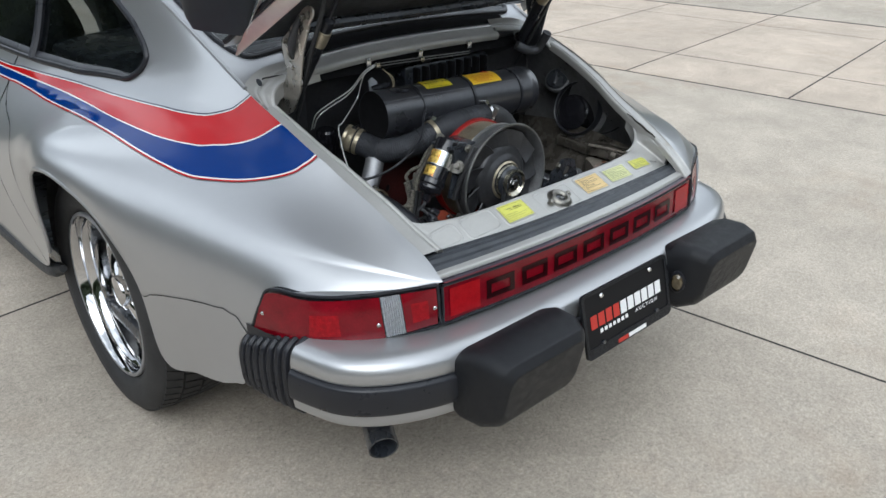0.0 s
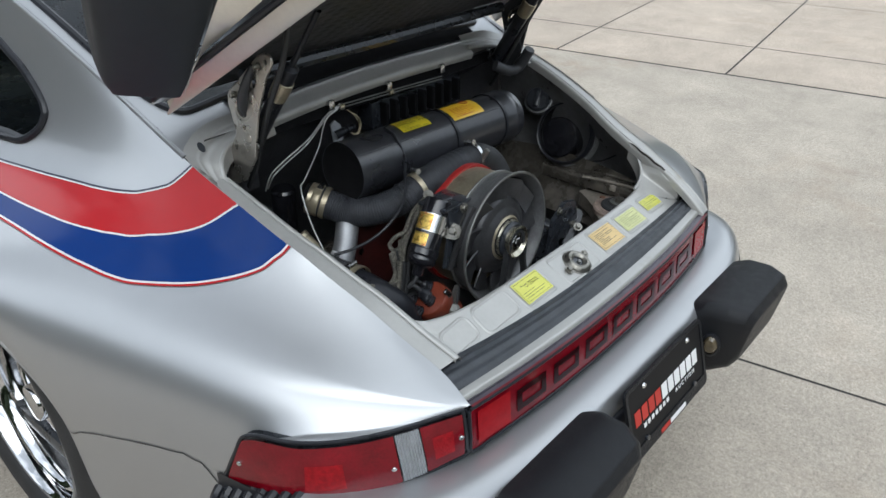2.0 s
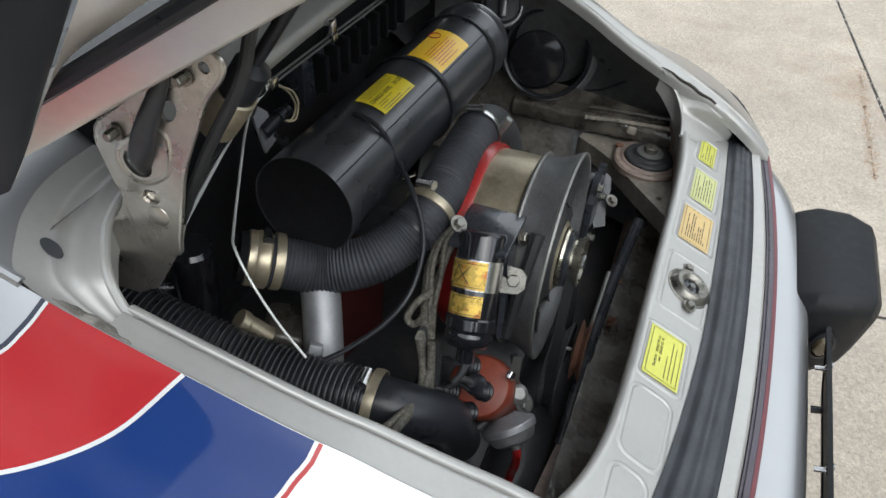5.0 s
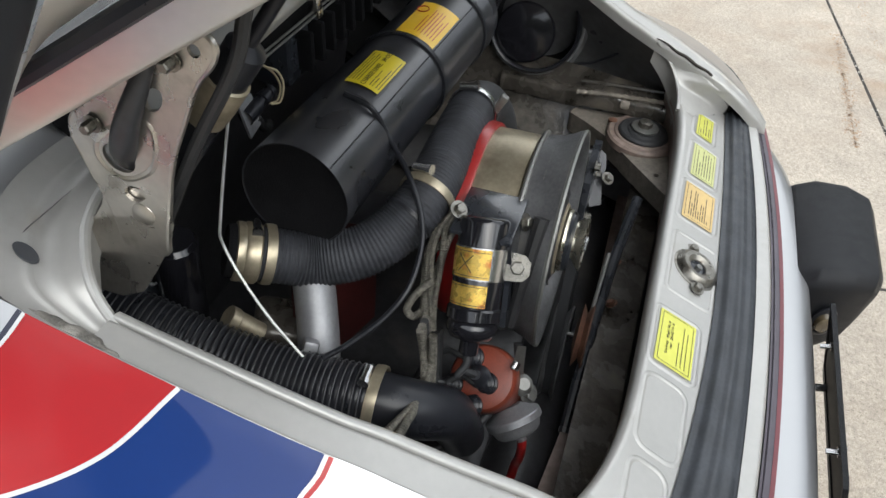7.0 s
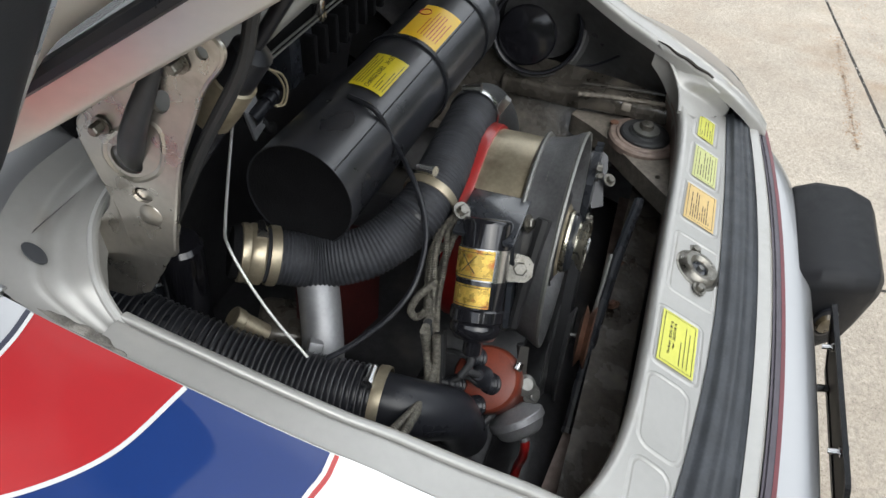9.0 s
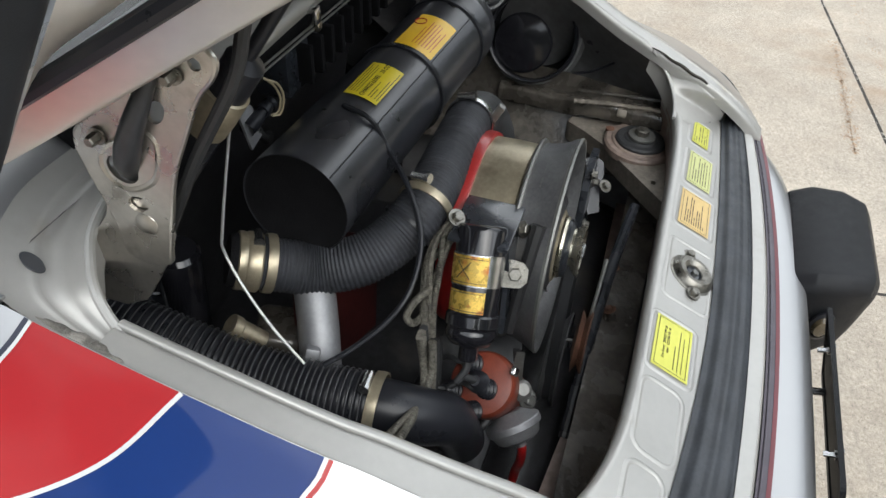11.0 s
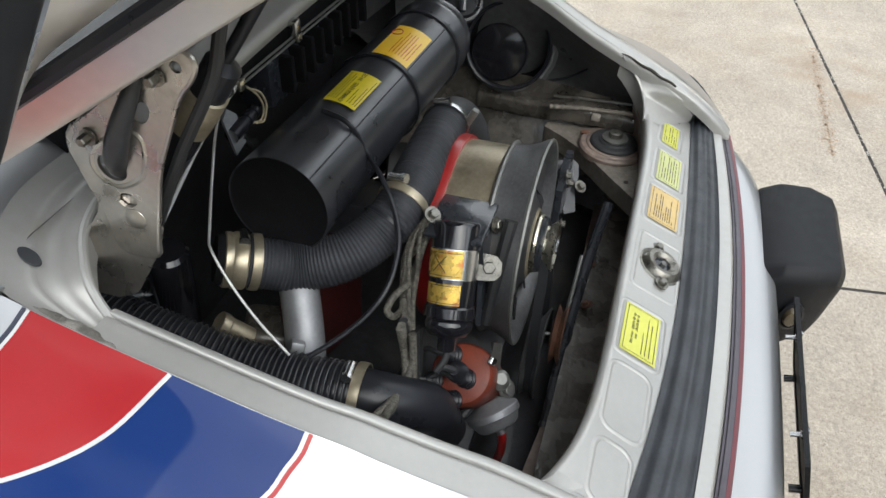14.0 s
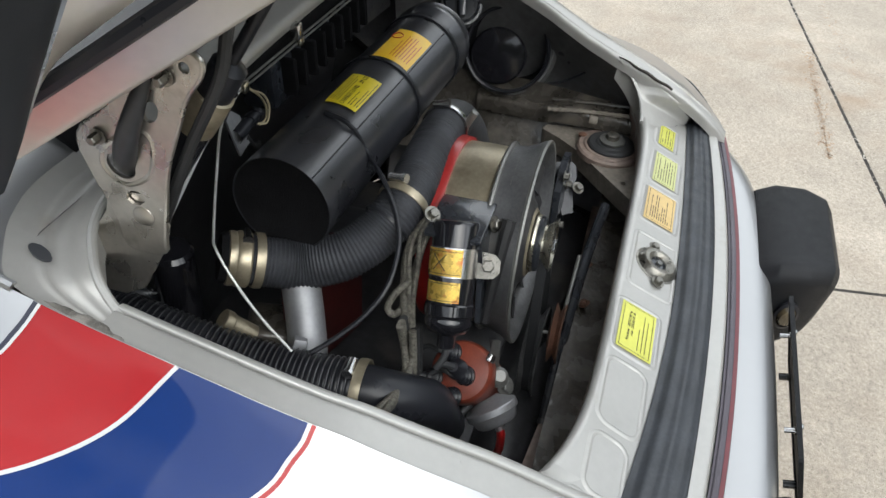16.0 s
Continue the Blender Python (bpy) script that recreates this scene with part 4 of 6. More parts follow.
T0, T1 = 1.65 / 14, 1 - 1.65 / 14


def bumper_strip(profile, n=120):
    def at(a, b):
        i, z = spline(profile, b * (len(profile) - 1))
        return bumper_point(T0 + (T1 - T0) * a, i, z)
    return grid(at, n, len(profile) * 3)


bumper = part("rear_bumper", bumper_strip([(.098, .488), (.06, .490), (.03, .487), (.010, .478), (.001, .462), (0, .444), (.004, .438)]), SILVER, car, "silver rear bumper with black rubber strip", sharp=50)
part("rubber_strip", bumper_strip([(.010, .441), (-.004, .438), (-.009, .430), (-.011, .41), (-.009, .386), (-.004, .380), (.010, .378)]), RUBBER_SMOOTH, bumper, "black rubber impact strip", sharp=60)
part("lower_lip", bumper_strip([(.006, .381), (.001, .375), (.002, .358), (.012, .346), (.05, .340), (.11, .338)]), SILVER, bumper, sharp=50)
part("lower_valance", grid(lambda a, b: Vector(((2 * a - 1) * 0.66, 0.16 + 0.5 * b + 0.1 * abs(2 * a - 1) ** 3, 0.345 - 0.05 * b)), 20, 6), BLACK, car)
# bellows between bumper and wings: each rib a rounded bar
for flip in (False, True):
    bellows = new("bumper_bellows")
    bellows.parent = bumper
    bellows["label"] = "black ribbed rubber corner bellows"
    for k in range(8):
        y = 0.240 + 0.0198 * k
        n = Vector((spline([(0.660,), (0.672,), (0.681,), (0.688,)], k / 7 * 3)[0], y, 0))
        x = -n.x - 0.004
        bm = tube([(x + 0.085, y + 0.01, .484 - .005 * k), (x + 0.04, y + 0.004, .484 - .005 * k), (x + 0.012, y, .472 - .005 * k), (x + 0.004, y, .445 - .004 * k), (x + 0.003, y, .40), (x + 0.006, y, .358), (x + 0.016, y, .338), (x + 0.05, y, .332)], 0.0093, 8, 4)
        rib = part("bellows_rib", mirrored(bm) if flip else bm, RUBBER_SMOOTH, bellows)
    bm = grid(lambda a, b: Vector((-0.645 - 0.03 * a, 0.21 + 0.17 * a, .475 - .14 * b)), 6, 4)
    part("bellows_skin", mirrored(bm) if flip else bm, RUBBER_SMOOTH, bellows)


def bumperette(flip):
    """A big moulded pad with a sloping top, tapered flanks and soft edges."""
    bm = bmesh.new()
    # loops from the back to the front: x inner, x outer, z low, z top
    for_y = ((.040, .187, .442, .344, .484), (.010, .184, .444, .336, .499), (-.036, .190, .441, .340, .503), (-.070, .206, .432, .356, .495), (-.082, .220, .422, .374, .478))
    loops = []
    for y, xi, xo, z0, z1 in for_y:
        r = 0.028 if y > -0.08 else 0.024
        loops.append([bm.verts.new((-a - (0.0 if flip else 0.015), y + 0.02 * (0.5 - (b - z0) / (z1 - z0)), b)) for a, b in rounded(xi, z0, xo, z1, r, 6)])
    n = len(loops[0])
    for p, q in zip(loops, loops[1:]):
        for k in range(n):
            bm.faces.new((p[k], p[(k + 1) % n], q[(k + 1) % n], q[k]))
    bm.faces.new(loops[0])
    bm.faces.new(loops[-1])
    if flip:
        mirrored(bm)
    pad = part("bumperette", bm, BUMPER_PAD, bumper, "large black moulded overrider", sharp=38)
    sub = pad.modifiers.new("soft", "BEVEL")
    sub.width, sub.segments, sub.limit_method, sub.angle_limit = 0.007, 3, "ANGLE", radians(25)
    # number plate lamp in the inner flank
    s = 1 if flip else -1
    bm = lathe([(0.018, -0.004), (0.018, 0.003), (0.013, 0.008), (0, 0.010)], (s * 0.186, -0.028, 0.418), (-s, -0.15, -0.1), 20)
    bmesh.ops.scale(bm, vec=(1, 0.75, 1.15), space=Matrix.Translation((-s * 0.186, 0.028, -0.418)), verts=bm.verts[:])
    part("plate_lamp", bm, LENS_AMBER, bumper, "small smoked number plate lamp")
    bm = lathe([(0.020, -0.004), (0.024, -0.002), (0.024, 0.002), (0.019, 0.004)], (s * 0.186, -0.028, 0.418), (-s, -0.15, -0.1), 20)
    bmesh.ops.scale(bm, vec=(1, 0.75, 1.2), space=Matrix.Translation((-s * 0.186, 0.028, -0.418)), verts=bm.verts[:])
    part("lamp_surround", bm, RUBBER_SMOOTH, bumper)


bumperette(False)
bumperette(True)


def text_on(name, words, size, place, mat, parent, thick=0.0004):
    """Flat lettering in the built-in font, set by the matrix place (x along the words, y up)."""
    cu = bpy.data.curves.new(name, "FONT")
    cu.body, cu.size, cu.extrude, cu.align_x, cu.align_y = words, size, thick, "CENTER", "CENTER"
    tmp = bpy.data.objects.new(name, cu)
    scene.collection.objects.link(tmp)
    me = bpy.data.meshes.new_from_object(tmp.evaluated_get(bpy.context.evaluated_depsgraph_get()))
    bpy.data.objects.remove(tmp)
    me.name = name
    me.materials.clear()
    me.materials.append(mat)
    ob = new(name, me)
    ob.parent, ob.matrix_local = parent, place
    return ob


# ---- display plate: leaning back against the bumper, its foot pushed out ----
PLATE_Y = -0.003
PLATE_SET = Matrix.Translation((-0.010, -0.010, 0.500)) @ Matrix.Rotation(radians(-15), 4, "X") @ Matrix.Diagonal((0.955, 1, 0.82, 1)) @ Matrix.Translation((0, 0.003, -0.500))


def on_plate(name, bm, mat, parent, label="", smooth=True):
    bmesh.ops.transform(bm, matrix=PLATE_SET, verts=bm.verts[:])
    return part(name, bm, mat, parent, label, smooth=smooth)


number_plate = on_plate("display_plate", plate(rounded(-0.152, 0.344, 0.152, 0.496, 0.010), [], 0.002, lambda a, b, h: (a, PLATE_Y - h, b)), PLATE_BLACK, car, "black display plate with red and white bars")
on_plate("plate_frame", plate(rounded(-0.156, 0.330, 0.156, 0.500, 0.012), [rounded(-0.147, 0.356, 0.147, 0.491, 0.006)], 0.006, lambda a, b, h: (a, PLATE_Y + 0.002 - h, b)), BUMPER_PAD, number_plate, "black plastic plate frame", smooth=False)
for sx in (-0.089, 0.089):
    on_plate("plate_screw", lathe([(0.0065, 0), (0.0065, 0.002), (0.004, 0.0045), (0, 0.0048)], (sx, PLATE_Y - 0.002, 0.479), (0, -1, 0), 16), STEEL, number_plate)
    on_plate("plate_spacer", lathe([(0.004, -0.012), (0.004, 0.0), (0.007, 0.0), (0.007, 0.003), (0, 0.003)], (sx, PLATE_Y + 0.003, 0.470), (0, -1, 0), 12), STEEL, number_plate, "bright steel mounting bolt")
for sx in (-0.10, 0.10):
    on_plate("plate_stud", lathe([(0.006, -0.02), (0.006, 0.002), (0, 0.003)], (sx, PLATE_Y - 0.004, 0.36), (0, -1, 0), 12), BLACK, number_plate)
letters = [(-0.132 + 0.0262 * k, -0.132 + 0.0262 * k + 0.0205, .404, .438, INK_RED if k < 4 else WHITE) for k in range(10)]
letters += [(-0.104 + 0.0150 * k, -0.104 + 0.0150 * k + 0.0090, .386, .396, WHITE) for k in range(7)]
for x0, x1, z0, z1, mat in (*letters, (-0.050, -0.014, .334, .344, INK_RED), (-0.011, 0.054, .334, .344, WHITE)):
    hang = 0.0026 if z0 > .35 else 0.0046
    on_plate("plain_bar", box(((x0 + x1) / 2, PLATE_Y - hang, (z0 + z1) / 2), (x1 - x0, 0.0008, z1 - z0), 0), mat, number_plate, smooth=False)
text_on("lettering", "A U C T I O N", 0.0135, PLATE_SET @ Matrix.Translation((0.066, PLATE_Y - 0.0026, 0.3915)) @ Euler((radians(90), 0, 0)).to_matrix().to_4x4(), WHITE, number_plate)

# ---- exhaust ----
EX = Vector((-0.556, 0.118, 0.268))
bm = lathe([(0.024, 0.05), (0.0265, 0.0), (0.0295, 0.0), (0.0295, 0.02), (0.029, 0.11), (0.022, 0.14), (0.022, 0.30)], EX, (0.42, 0.88, 0.22), 32)
part("tailpipe", bm, BLACK, car, "short black exhaust tailpipe")
part("silencer", tube([(-0.42, 0.36, 0.30), (0.0, 0.34, 0.30), (0.42, 0.36, 0.30)], 0.075, 20, 6), BAY, car, "dark silencer box below the bumper")
part("engine_sump", box((0, 0.62, 0.30), (0.62, 0.5, 0.16), 0.03), BAY, car)


# ---- engine bay: sill shelf, seal, gutters and walls ----
def shelf_rear(x):
    return 0.1565 + (0.24 if x < 0 else 0.066) * x * x


def shelf_front(x):
    return 0.225 + (16.0 if x < 0 else 7.0) * x ** 6


def shelf_point(x, w, up=0.0):
    """The painted sill behind the engine: w from the seal (0) to the bay's edge (1)."""
    y = shelf_rear(x) + (shelf_front(x) - shelf_rear(x)) * w
    return Vector((x, y - 0.35 * up, 0.592 + 0.030 * w + 0.008 * (abs(x) / 0.4) ** 3 * w + up))


def shelf_sheet(a, b):
    x = -0.405 + 0.81 * a
    if b <= 0.75:
        return shelf_point(x, b / 0.75)
    e = (b - 0.75) / 0.25
    return shelf_point(x, 1.0) + Vector((0, 0.010 * math.sin(e * math.pi / 2), -0.012 * (1 - math.cos(e * math.pi / 2)) - 0.03 * max(0, e - 0.6)))


shelf = part("lid_sill", grid(shelf_sheet, 90, 25), SILVER_IN, car, "silver painted sill with stickers and lid catch", sharp=70)
part("sill_wall", grid(lambda a, b: Vector((-0.405 + 0.81 * a, shelf_front(-0.405 + 0.81 * a) + 0.010 - 0.02 * b, 0.615 - 0.30 * b)), 40, 6), TIN, car)
# fillet that joins the sill to the driver's side gutter
A, Cn, Z = shelf_point(-0.345, 1.0), shelf_point(-0.405, 0.98), Vector((-0.392, 0.335, 0.684))
ctrl = Vector((-0.392, shelf_front(-0.36) + 0.008, 0.640))


def bend(a):
    return A * (1 - a) ** 2 + ctrl * 2 * a * (1 - a) + Z * a * a


def fillet(a, b):
    if b <= 0.8:
        c = between(between(shelf_point(-0.345, 0.6), Cn, min(1, 2 * a)), Vector((-0.414, 0.325, 0.688)), max(0, 2 * a - 1))
        return between(c, bend(a), b / 0.8) + Vector((0, 0, 0.001))
    return bend(a) + Vector((0.004, 0.004, -0.035)) * ((b - 0.8) / 0.2) + Vector((0, 0, 0.001))


part("sill_corner", grid(fillet, 24, 20), SILVER_IN, car, sharp=60)


def at_w(x, y):
    return (y - shelf_rear(x)) / (shelf_front(x) - shelf_rear(x))


def on_sill(x, y, up=0.0):
    return shelf_point(x, at_w(x, y), up)


def pressed(x0, x1, y0, y1, name="pressed_panel", r=0.012):
    """The soft raised rim round a shallow recess in the sill."""
    prof = ((-0.0040, 0.0002), (-0.0026, 0.0009), (-0.0010, 0.0016), (0.0004, 0.0013), (0.0018, 0.0002))
    loops = [[on_sill(a, b, h) for a, b in rounded(x0 + o, y0 + o, x1 - o, y1 - o, max(r - o, 0.002))] for o, h in prof]
    n = len(loops[0])
    bm = grid(lambda a, b: loops[round(b * 4)][round(a * n) % n], n, 5, close_u=True)
    return part(name, bm, SILVER_IN, shelf, sharp=70)


def sticker(x0, x1, y0, y1, mat, label, ink=INK, lines=4):
    """A printed label in its own recess, with a thin border and lines too small to read."""
    pressed(x0 - 0.004, x1 + 0.004, y0 - 0.004, y1 + 0.004, r=0.007)
    st = part("sticker", grid(lambda a, b: on_sill(x0 + (x1 - x0) * a, y0 + (y1 - y0) * b, 0.0014), 6, 4), mat, shelf, label)
    e = 0.003
    loop = [(x0 + e, y0 + e), (x1 - e, y0 + e), (x1 - e, y1 - e), (x0 + e, y1 - e)]
    for (a0, b0), (a1, b1) in zip(loop, loop[1:] + loop[:1]):
        d = (0.0003, 0.0) if a0 == a1 else (0.0, 0.0003)
        bm = grid(lambda s, t: on_sill(a0 + (a1 - a0) * s + d[0] * (2 * t - 1), b0 + (b1 - b0) * s + d[1] * (2 * t - 1), 0.0019), 5, 2)
        part("sticker_border", bm, ink, st, smooth=False)
    random.seed(int(x0 * 1000) + 500)
    for k in range(lines):
        q = y0 + (y1 - y0) * (0.16 + 0.68 * (k + 0.5) / lines)
        a = x0 + 0.008
        while a < x1 - 0.014:
            c = min(x1 - 0.008, a + random.uniform(0.006, 0.018))
            bm = grid(lambda s, t: on_sill(a + (c - a) * s, q + (t - 0.5) * 0.0011, 0.0019), 3, 2)
            part("print_line", bm, ink, st, smooth=False)
            a = c + 0.0022
            if random.random() < 0.12:
                break
    return st


tyre_label = sticker(-0.164, -0.088, 0.177, 0.2185, LIME, "bright yellow tyre pressure sticker", lines=0)


def shelf_frame(x, w, up):
    o = shelf_point(x, w, up)
    ey = (shelf_point(x, w + 0.01) - shelf_point(x, w)).normalized()
    ex = Vector((1, 0, 0))
    ez = ex.cross(ey).normalized()
    ey = ez.cross(ex)
    m = Matrix.Identity(4)
    for i, v in enumerate((ex, ey, ez)):
        m[0][i], m[1][i], m[2][i] = v
    m.translation = o
    return m


text_on("lettering", "Tire front   205/55 VR 16\n        rear   225/50 VR 16", 0.0047, shelf_frame(-0.125, at_w(-0.125, 0.205), 0.0019), INK, tyre_label, 0.0001)
for q, wd in ((0.1945, 0.034), (0.190, 0.058), (0.1855, 0.052)):
    part("print_line", grid(lambda s, t: on_sill(-0.157 + wd * s, q + (t - 0.5) * 0.0007, 0.0019), 4, 2), INK, tyre_label, smooth=False)
sticker(0.090, 0.1665, 0.172, 0.2135, ORANGE, "faded orange instruction sticker", lines=9)
sticker(0.188, 0.2665, 0.1765, 0.2105, PALE, "pale green notice sticker with a diagram", lines=6)
sticker(0.293, 0.356, 0.1865, 0.2110, LIME, "small yellow drive belt sticker", lines=4)
pressed(-0.271, -0.183, 0.179, 0.2225)
pressed(-0.350, -0.286, 0.187, 0.2235)
pressed(-0.381, -0.357, 0.219, 0.2355, r=0.006)
# lid catch
pressed(-0.050, 0.056, 0.163, 0.2165, r=0.006)
C0 = shelf_point(0.0065, 0.43, 0.0)
CN = Vector((0, -0.40, 0.92))
catch = part("lid_catch", lathe([(0.009, 0.001), (0.011, 0.006), (0.016, 0.0095), (0.021, 0.0095), (0.0255, 0.006), (0.0275, 0.0015), (0.030, 0.0005), (0.030, -0.001)], C0, CN, 40), BOLT, car, "round worn metal lid catch")
part("catch_hole", lathe([(0.0105, 0.0045), (0.009, 0.002), (0, 0.001)], C0, CN, 24), BLACK, catch)
part("catch_pin", lathe([(0.004, 0.0), (0.004, 0.005), (0, 0.006)], C0 + Vector((0.002, -0.002, 0)), CN, 12), CAST, catch)
for dx, dy in ((0.034, 0.006), (-0.034, -0.004)):
    part("catch_bolt", bolt(C0 + Vector((dx, dy, 0.001)), CN, 0.0055, 0.006), BOLT, catch)

# weathered rubber seal, then the painted lip above the reflector
def seal_point(a, b):
    x = -0.412 + 0.824 * a
    y0, y1 = shelf_rear(x) + 0.002, 0.108 + 0.13 * x * x
    bulge = 0.007 * math.sin(math.pi * min(1, b * 1.15)) + 0.0012 * math.cos(b * 24)
    return Vector((x, y0 + (y1 - y0) * b, 0.594 - 0.006 * b + bulge))


part("lid_seal", solid(grid(seal_point, 60, 22), 0.004), SEAL, car, "weathered black rubber lid seal", sharp=60)
part("tail_lip", grid(lambda a, b: Vector(spline([(-0.418 + 0.836 * a, 0.112 + 0.13 * (-0.418 + 0.836 * a) ** 2, 0.589), (-0.418 + 0.836 * a, 0.101 + 0.14 * (-0.418 + 0.836 * a) ** 2, 0.588),
      (-0.418 + 0.836 * a, 0.0950 + 0.15 * (-0.418 + 0.836 * a) ** 2, 0.586), tuple(panel_point(-0.418 + 0.836 * a, -0.03, -0.012))], b * 3)), 60, 10), SILVER_IN, car, "silver tail lip above the reflector")
for x, w in ((-0.378, 0.2), (0.385, 0.3)):
    part("drain_hole", lathe([(0.005, 0.0), (0.0052, 0.0012), (0, 0.0012)], shelf_point(x, w, 0.0002), CN, 14), BLACK, shelf)


# gutters beside the opening
def inner_edge(f, wide=0.050):
    """The opening's edge beside the station f of the wing's top edge."""
    p = side_point(f, 0)
    w = wide - 0.0018 * (f - 2)
    if wide < 0.04:
        w *= 0.55 + 0.45 * smooth(0.16, 0.31, p.y)
    return p, w


def gutter_point(a, b, wide):
    f0 = 0.0 if wide < 0.04 else 1.2
    f = f0 + (8.62 - f0) * a
    p, w = inner_edge(f, wide)
    prof = [(0, 0), (0.0015, -0.0025), (0.004, -0.0035), (0.36 * w, -0.0040), (0.68 * w, -0.0050), (0.74 * w, -0.0115), (0.80 * w, -0.0050), (w, -0.0085), (w + 0.0015, -0.024)]
    i, z = spline(prof, b * 8)
    return p + Vector((i, 0.0, z))


for flip in (False, True):
    bm = grid(lambda a, b: gutter_point(a, b, 0.036 if flip else 0.050), 60, 33)
    part("lid_gutter", mirrored(bm) if flip else bm, SILVER_IN, car, "silver drain gutter along the lid opening", sharp=60)

# broad corner between the sill and the passenger's side gutter, with a rolled edge and a crease
def far_edge(y):
    p, w = inner_edge(float(np.interp(y, KNOT, range(NS + 1))), 0.036)
    return Vector((-p.x - w, p.y, p.z + right_lift(p.x, p.y) - 0.0085))


far_a, far_c, far_z = shelf_point(0.335, 1.0) + Vector((0, 0.008, -0.003)), Vector((0.405, 0.245, 0.640)), far_edge(0.295)


def far_bend(a):
    return far_a * (1 - a) ** 2 + far_c * 2 * a * (1 - a) + far_z * a * a


def far_rim(a):
    if a < 0.4:
        return between(shelf_point(0.335, 0.75), shelf_point(0.404, 0.06), a / 0.4) + Vector((0, 0, 0.001))
    if a < 0.5:
        return between(shelf_point(0.404, 0.06) + Vector((0, 0, 0.001)), far_edge(0.165), (a - 0.4) / 0.1)
    return far_edge(0.165 + 0.13 * (a - 0.5) / 0.5)


def far_corner(a, b):
    if b <= 0.85:
        t = b / 0.85
        return between(far_rim(a), far_bend(a), t) + Vector((0, 0, 0.003 * math.sin(math.pi * t) - 0.0025 * math.exp(-((t - 0.22) / 0.05) ** 2) * smooth(0.35, 0.6, a)))
    return far_bend(a) + Vector((0.002, 0.004, -0.035)) * ((b - 0.85) / 0.15)


corner_plate = part("sill_corner", grid(far_corner, 40, 34), SILVER_IN, car, "silver corner of the sill below the gutter", sharp=70)
part("rolled_lip", tube([far_bend(k / 16) + Vector((0, 0, 0.0005)) for k in range(17)], 0.0030, 10, 3), SILVER_IN, corner_plate)
part("panel_gap", tube([far_edge(0.205 + 0.092 * k / 10) + Vector((0.001, 0, 0.0042 + 0.0012 * math.sin(k * 1.7))) for k in range(11)], lambda t: 0.0008 + 0.0018 * math.sin(math.pi * min(1, 0.15 + 0.85 * t)), 8, 4), JOINT, corner_plate, "dark open joint beside the gutter")
HINGE_OUT = [(-.4685, .605, .811), (-.4705, .645, .826), (-.466, .676, .841), (-.443, .694, .851), (-.417, .705, .860), (-.376, .709, .868), (-.29, .700, .873)]
HINGE_IN = [(-.442, .602, .795), (-.436, .618, .812), (-.428, .630, .825), (-.412, .643, .833), (-.388, .658, .839), (-.350, .667, .846), (-.285, .668, .854)]


def cowl_corner(a, b):
    o, i = Vector(spline(HINGE_OUT, a * 6)), Vector(spline(HINGE_IN, a * 6))
    if b < 0.85:
        s = b / 0.85
        p = between(o, i, s)
        return p + Vector((0, 0, -0.005 * math.sin(math.pi * s) + 0.0016 * math.exp(-((s - 0.42) / 0.05) ** 2) + 0.002 * math.exp(-((s - 0.70) / 0.10) ** 2)))
    return i + Vector((0.004, -0.003, 0)) * ((b - 0.85) / 0.15) + Vector((0, 0, -0.03 * ((b - 0.85) / 0.15)))


for flip in (False, True):
    bm = grid((lambda a, b: cowl_corner(a, 0.84 * b)) if flip else cowl_corner, 50, 34)
    corner = part("cowl_corner", mirrored(bm) if flip else bm, SILVER_IN, car, "silver hinge well with round opening", sharp=60)
    bm = tube([Vector(spline(HINGE_IN, 6 * k / 14)) + Vector((0.001, -0.001, -0.001)) for k in range(15)], 0.0042, 10, 4)
    part("rolled_lip", mirrored(bm) if flip else bm, SILVER_IN, corner, "rolled edge of the opening")
    bm = plate(oval(0, 0, 0.006, 0.011, 0), [], 0.002, lambda a, b, h: (-.436 + a * 0.8, .668 + b * 0.8, .8435 + h + b * 0.45 + a * 0.3))
    part("drain_hole", mirrored(bm) if flip else bm, BLACK, corner)
def sealer_point(a, b):
    f = 8.40 + 0.85 * a
    p = side_point(f, 0)
    wide = (0.009 + 0.006 * noise.noise(Vector((f * 9, 0, 3)))) * min(1, 6 * a, 6 * (1 - a)) ** 0.5
    lump = 0.0016 * noise.noise(Vector((f * 40, b * 3, 1))) + 0.0010 * noise.noise(Vector((f * 110, b * 8, 5)))
    return p + Vector((0.0015 + wide * b, 0.0, -0.0015 - 0.0035 * b + (0.0012 + 0.7 * lump) * math.sin(math.pi * b)))


part("sealer_smear", grid(sealer_point, 70, 8), SEALER, car, "smeared grey body sealer along the gutter")
ROLL = [(0.699, 0.0), (0.691, -0.0025), (0.678, -0.0095), (0.667, -0.016), (0.664, -0.024), (0.668, -0.034)]
part("cowl_strip", grid(lambda a, b: Vector((-0.30 + 0.60 * a, spline(ROLL, b * 5)[0], crown(-0.30 + 0.60 * a, 0.699).z + spline(ROLL, b * 5)[1])), 40, 26), SILVER_IN, car, "rolled silver edge below the rear window", sharp=60)
pad = part("sound_pad", grid(lambda a, b: Vector((-0.36 + 0.74 * a, 0.676 + 0.006 * math.sin(b * 3) + 0.001 * math.sin(a * 40), 0.846 - 0.026 * b)), 60, 8), PAD, car, "black foam insulation edge under the rear window")
for x in (-0.149, 0.013, 0.183, 0.363):
    part("retaining_clip", box((x, 0.662, 0.847), (0.014, 0.012, 0.020), 0.002), STEEL, pad, "small bright metal clip")

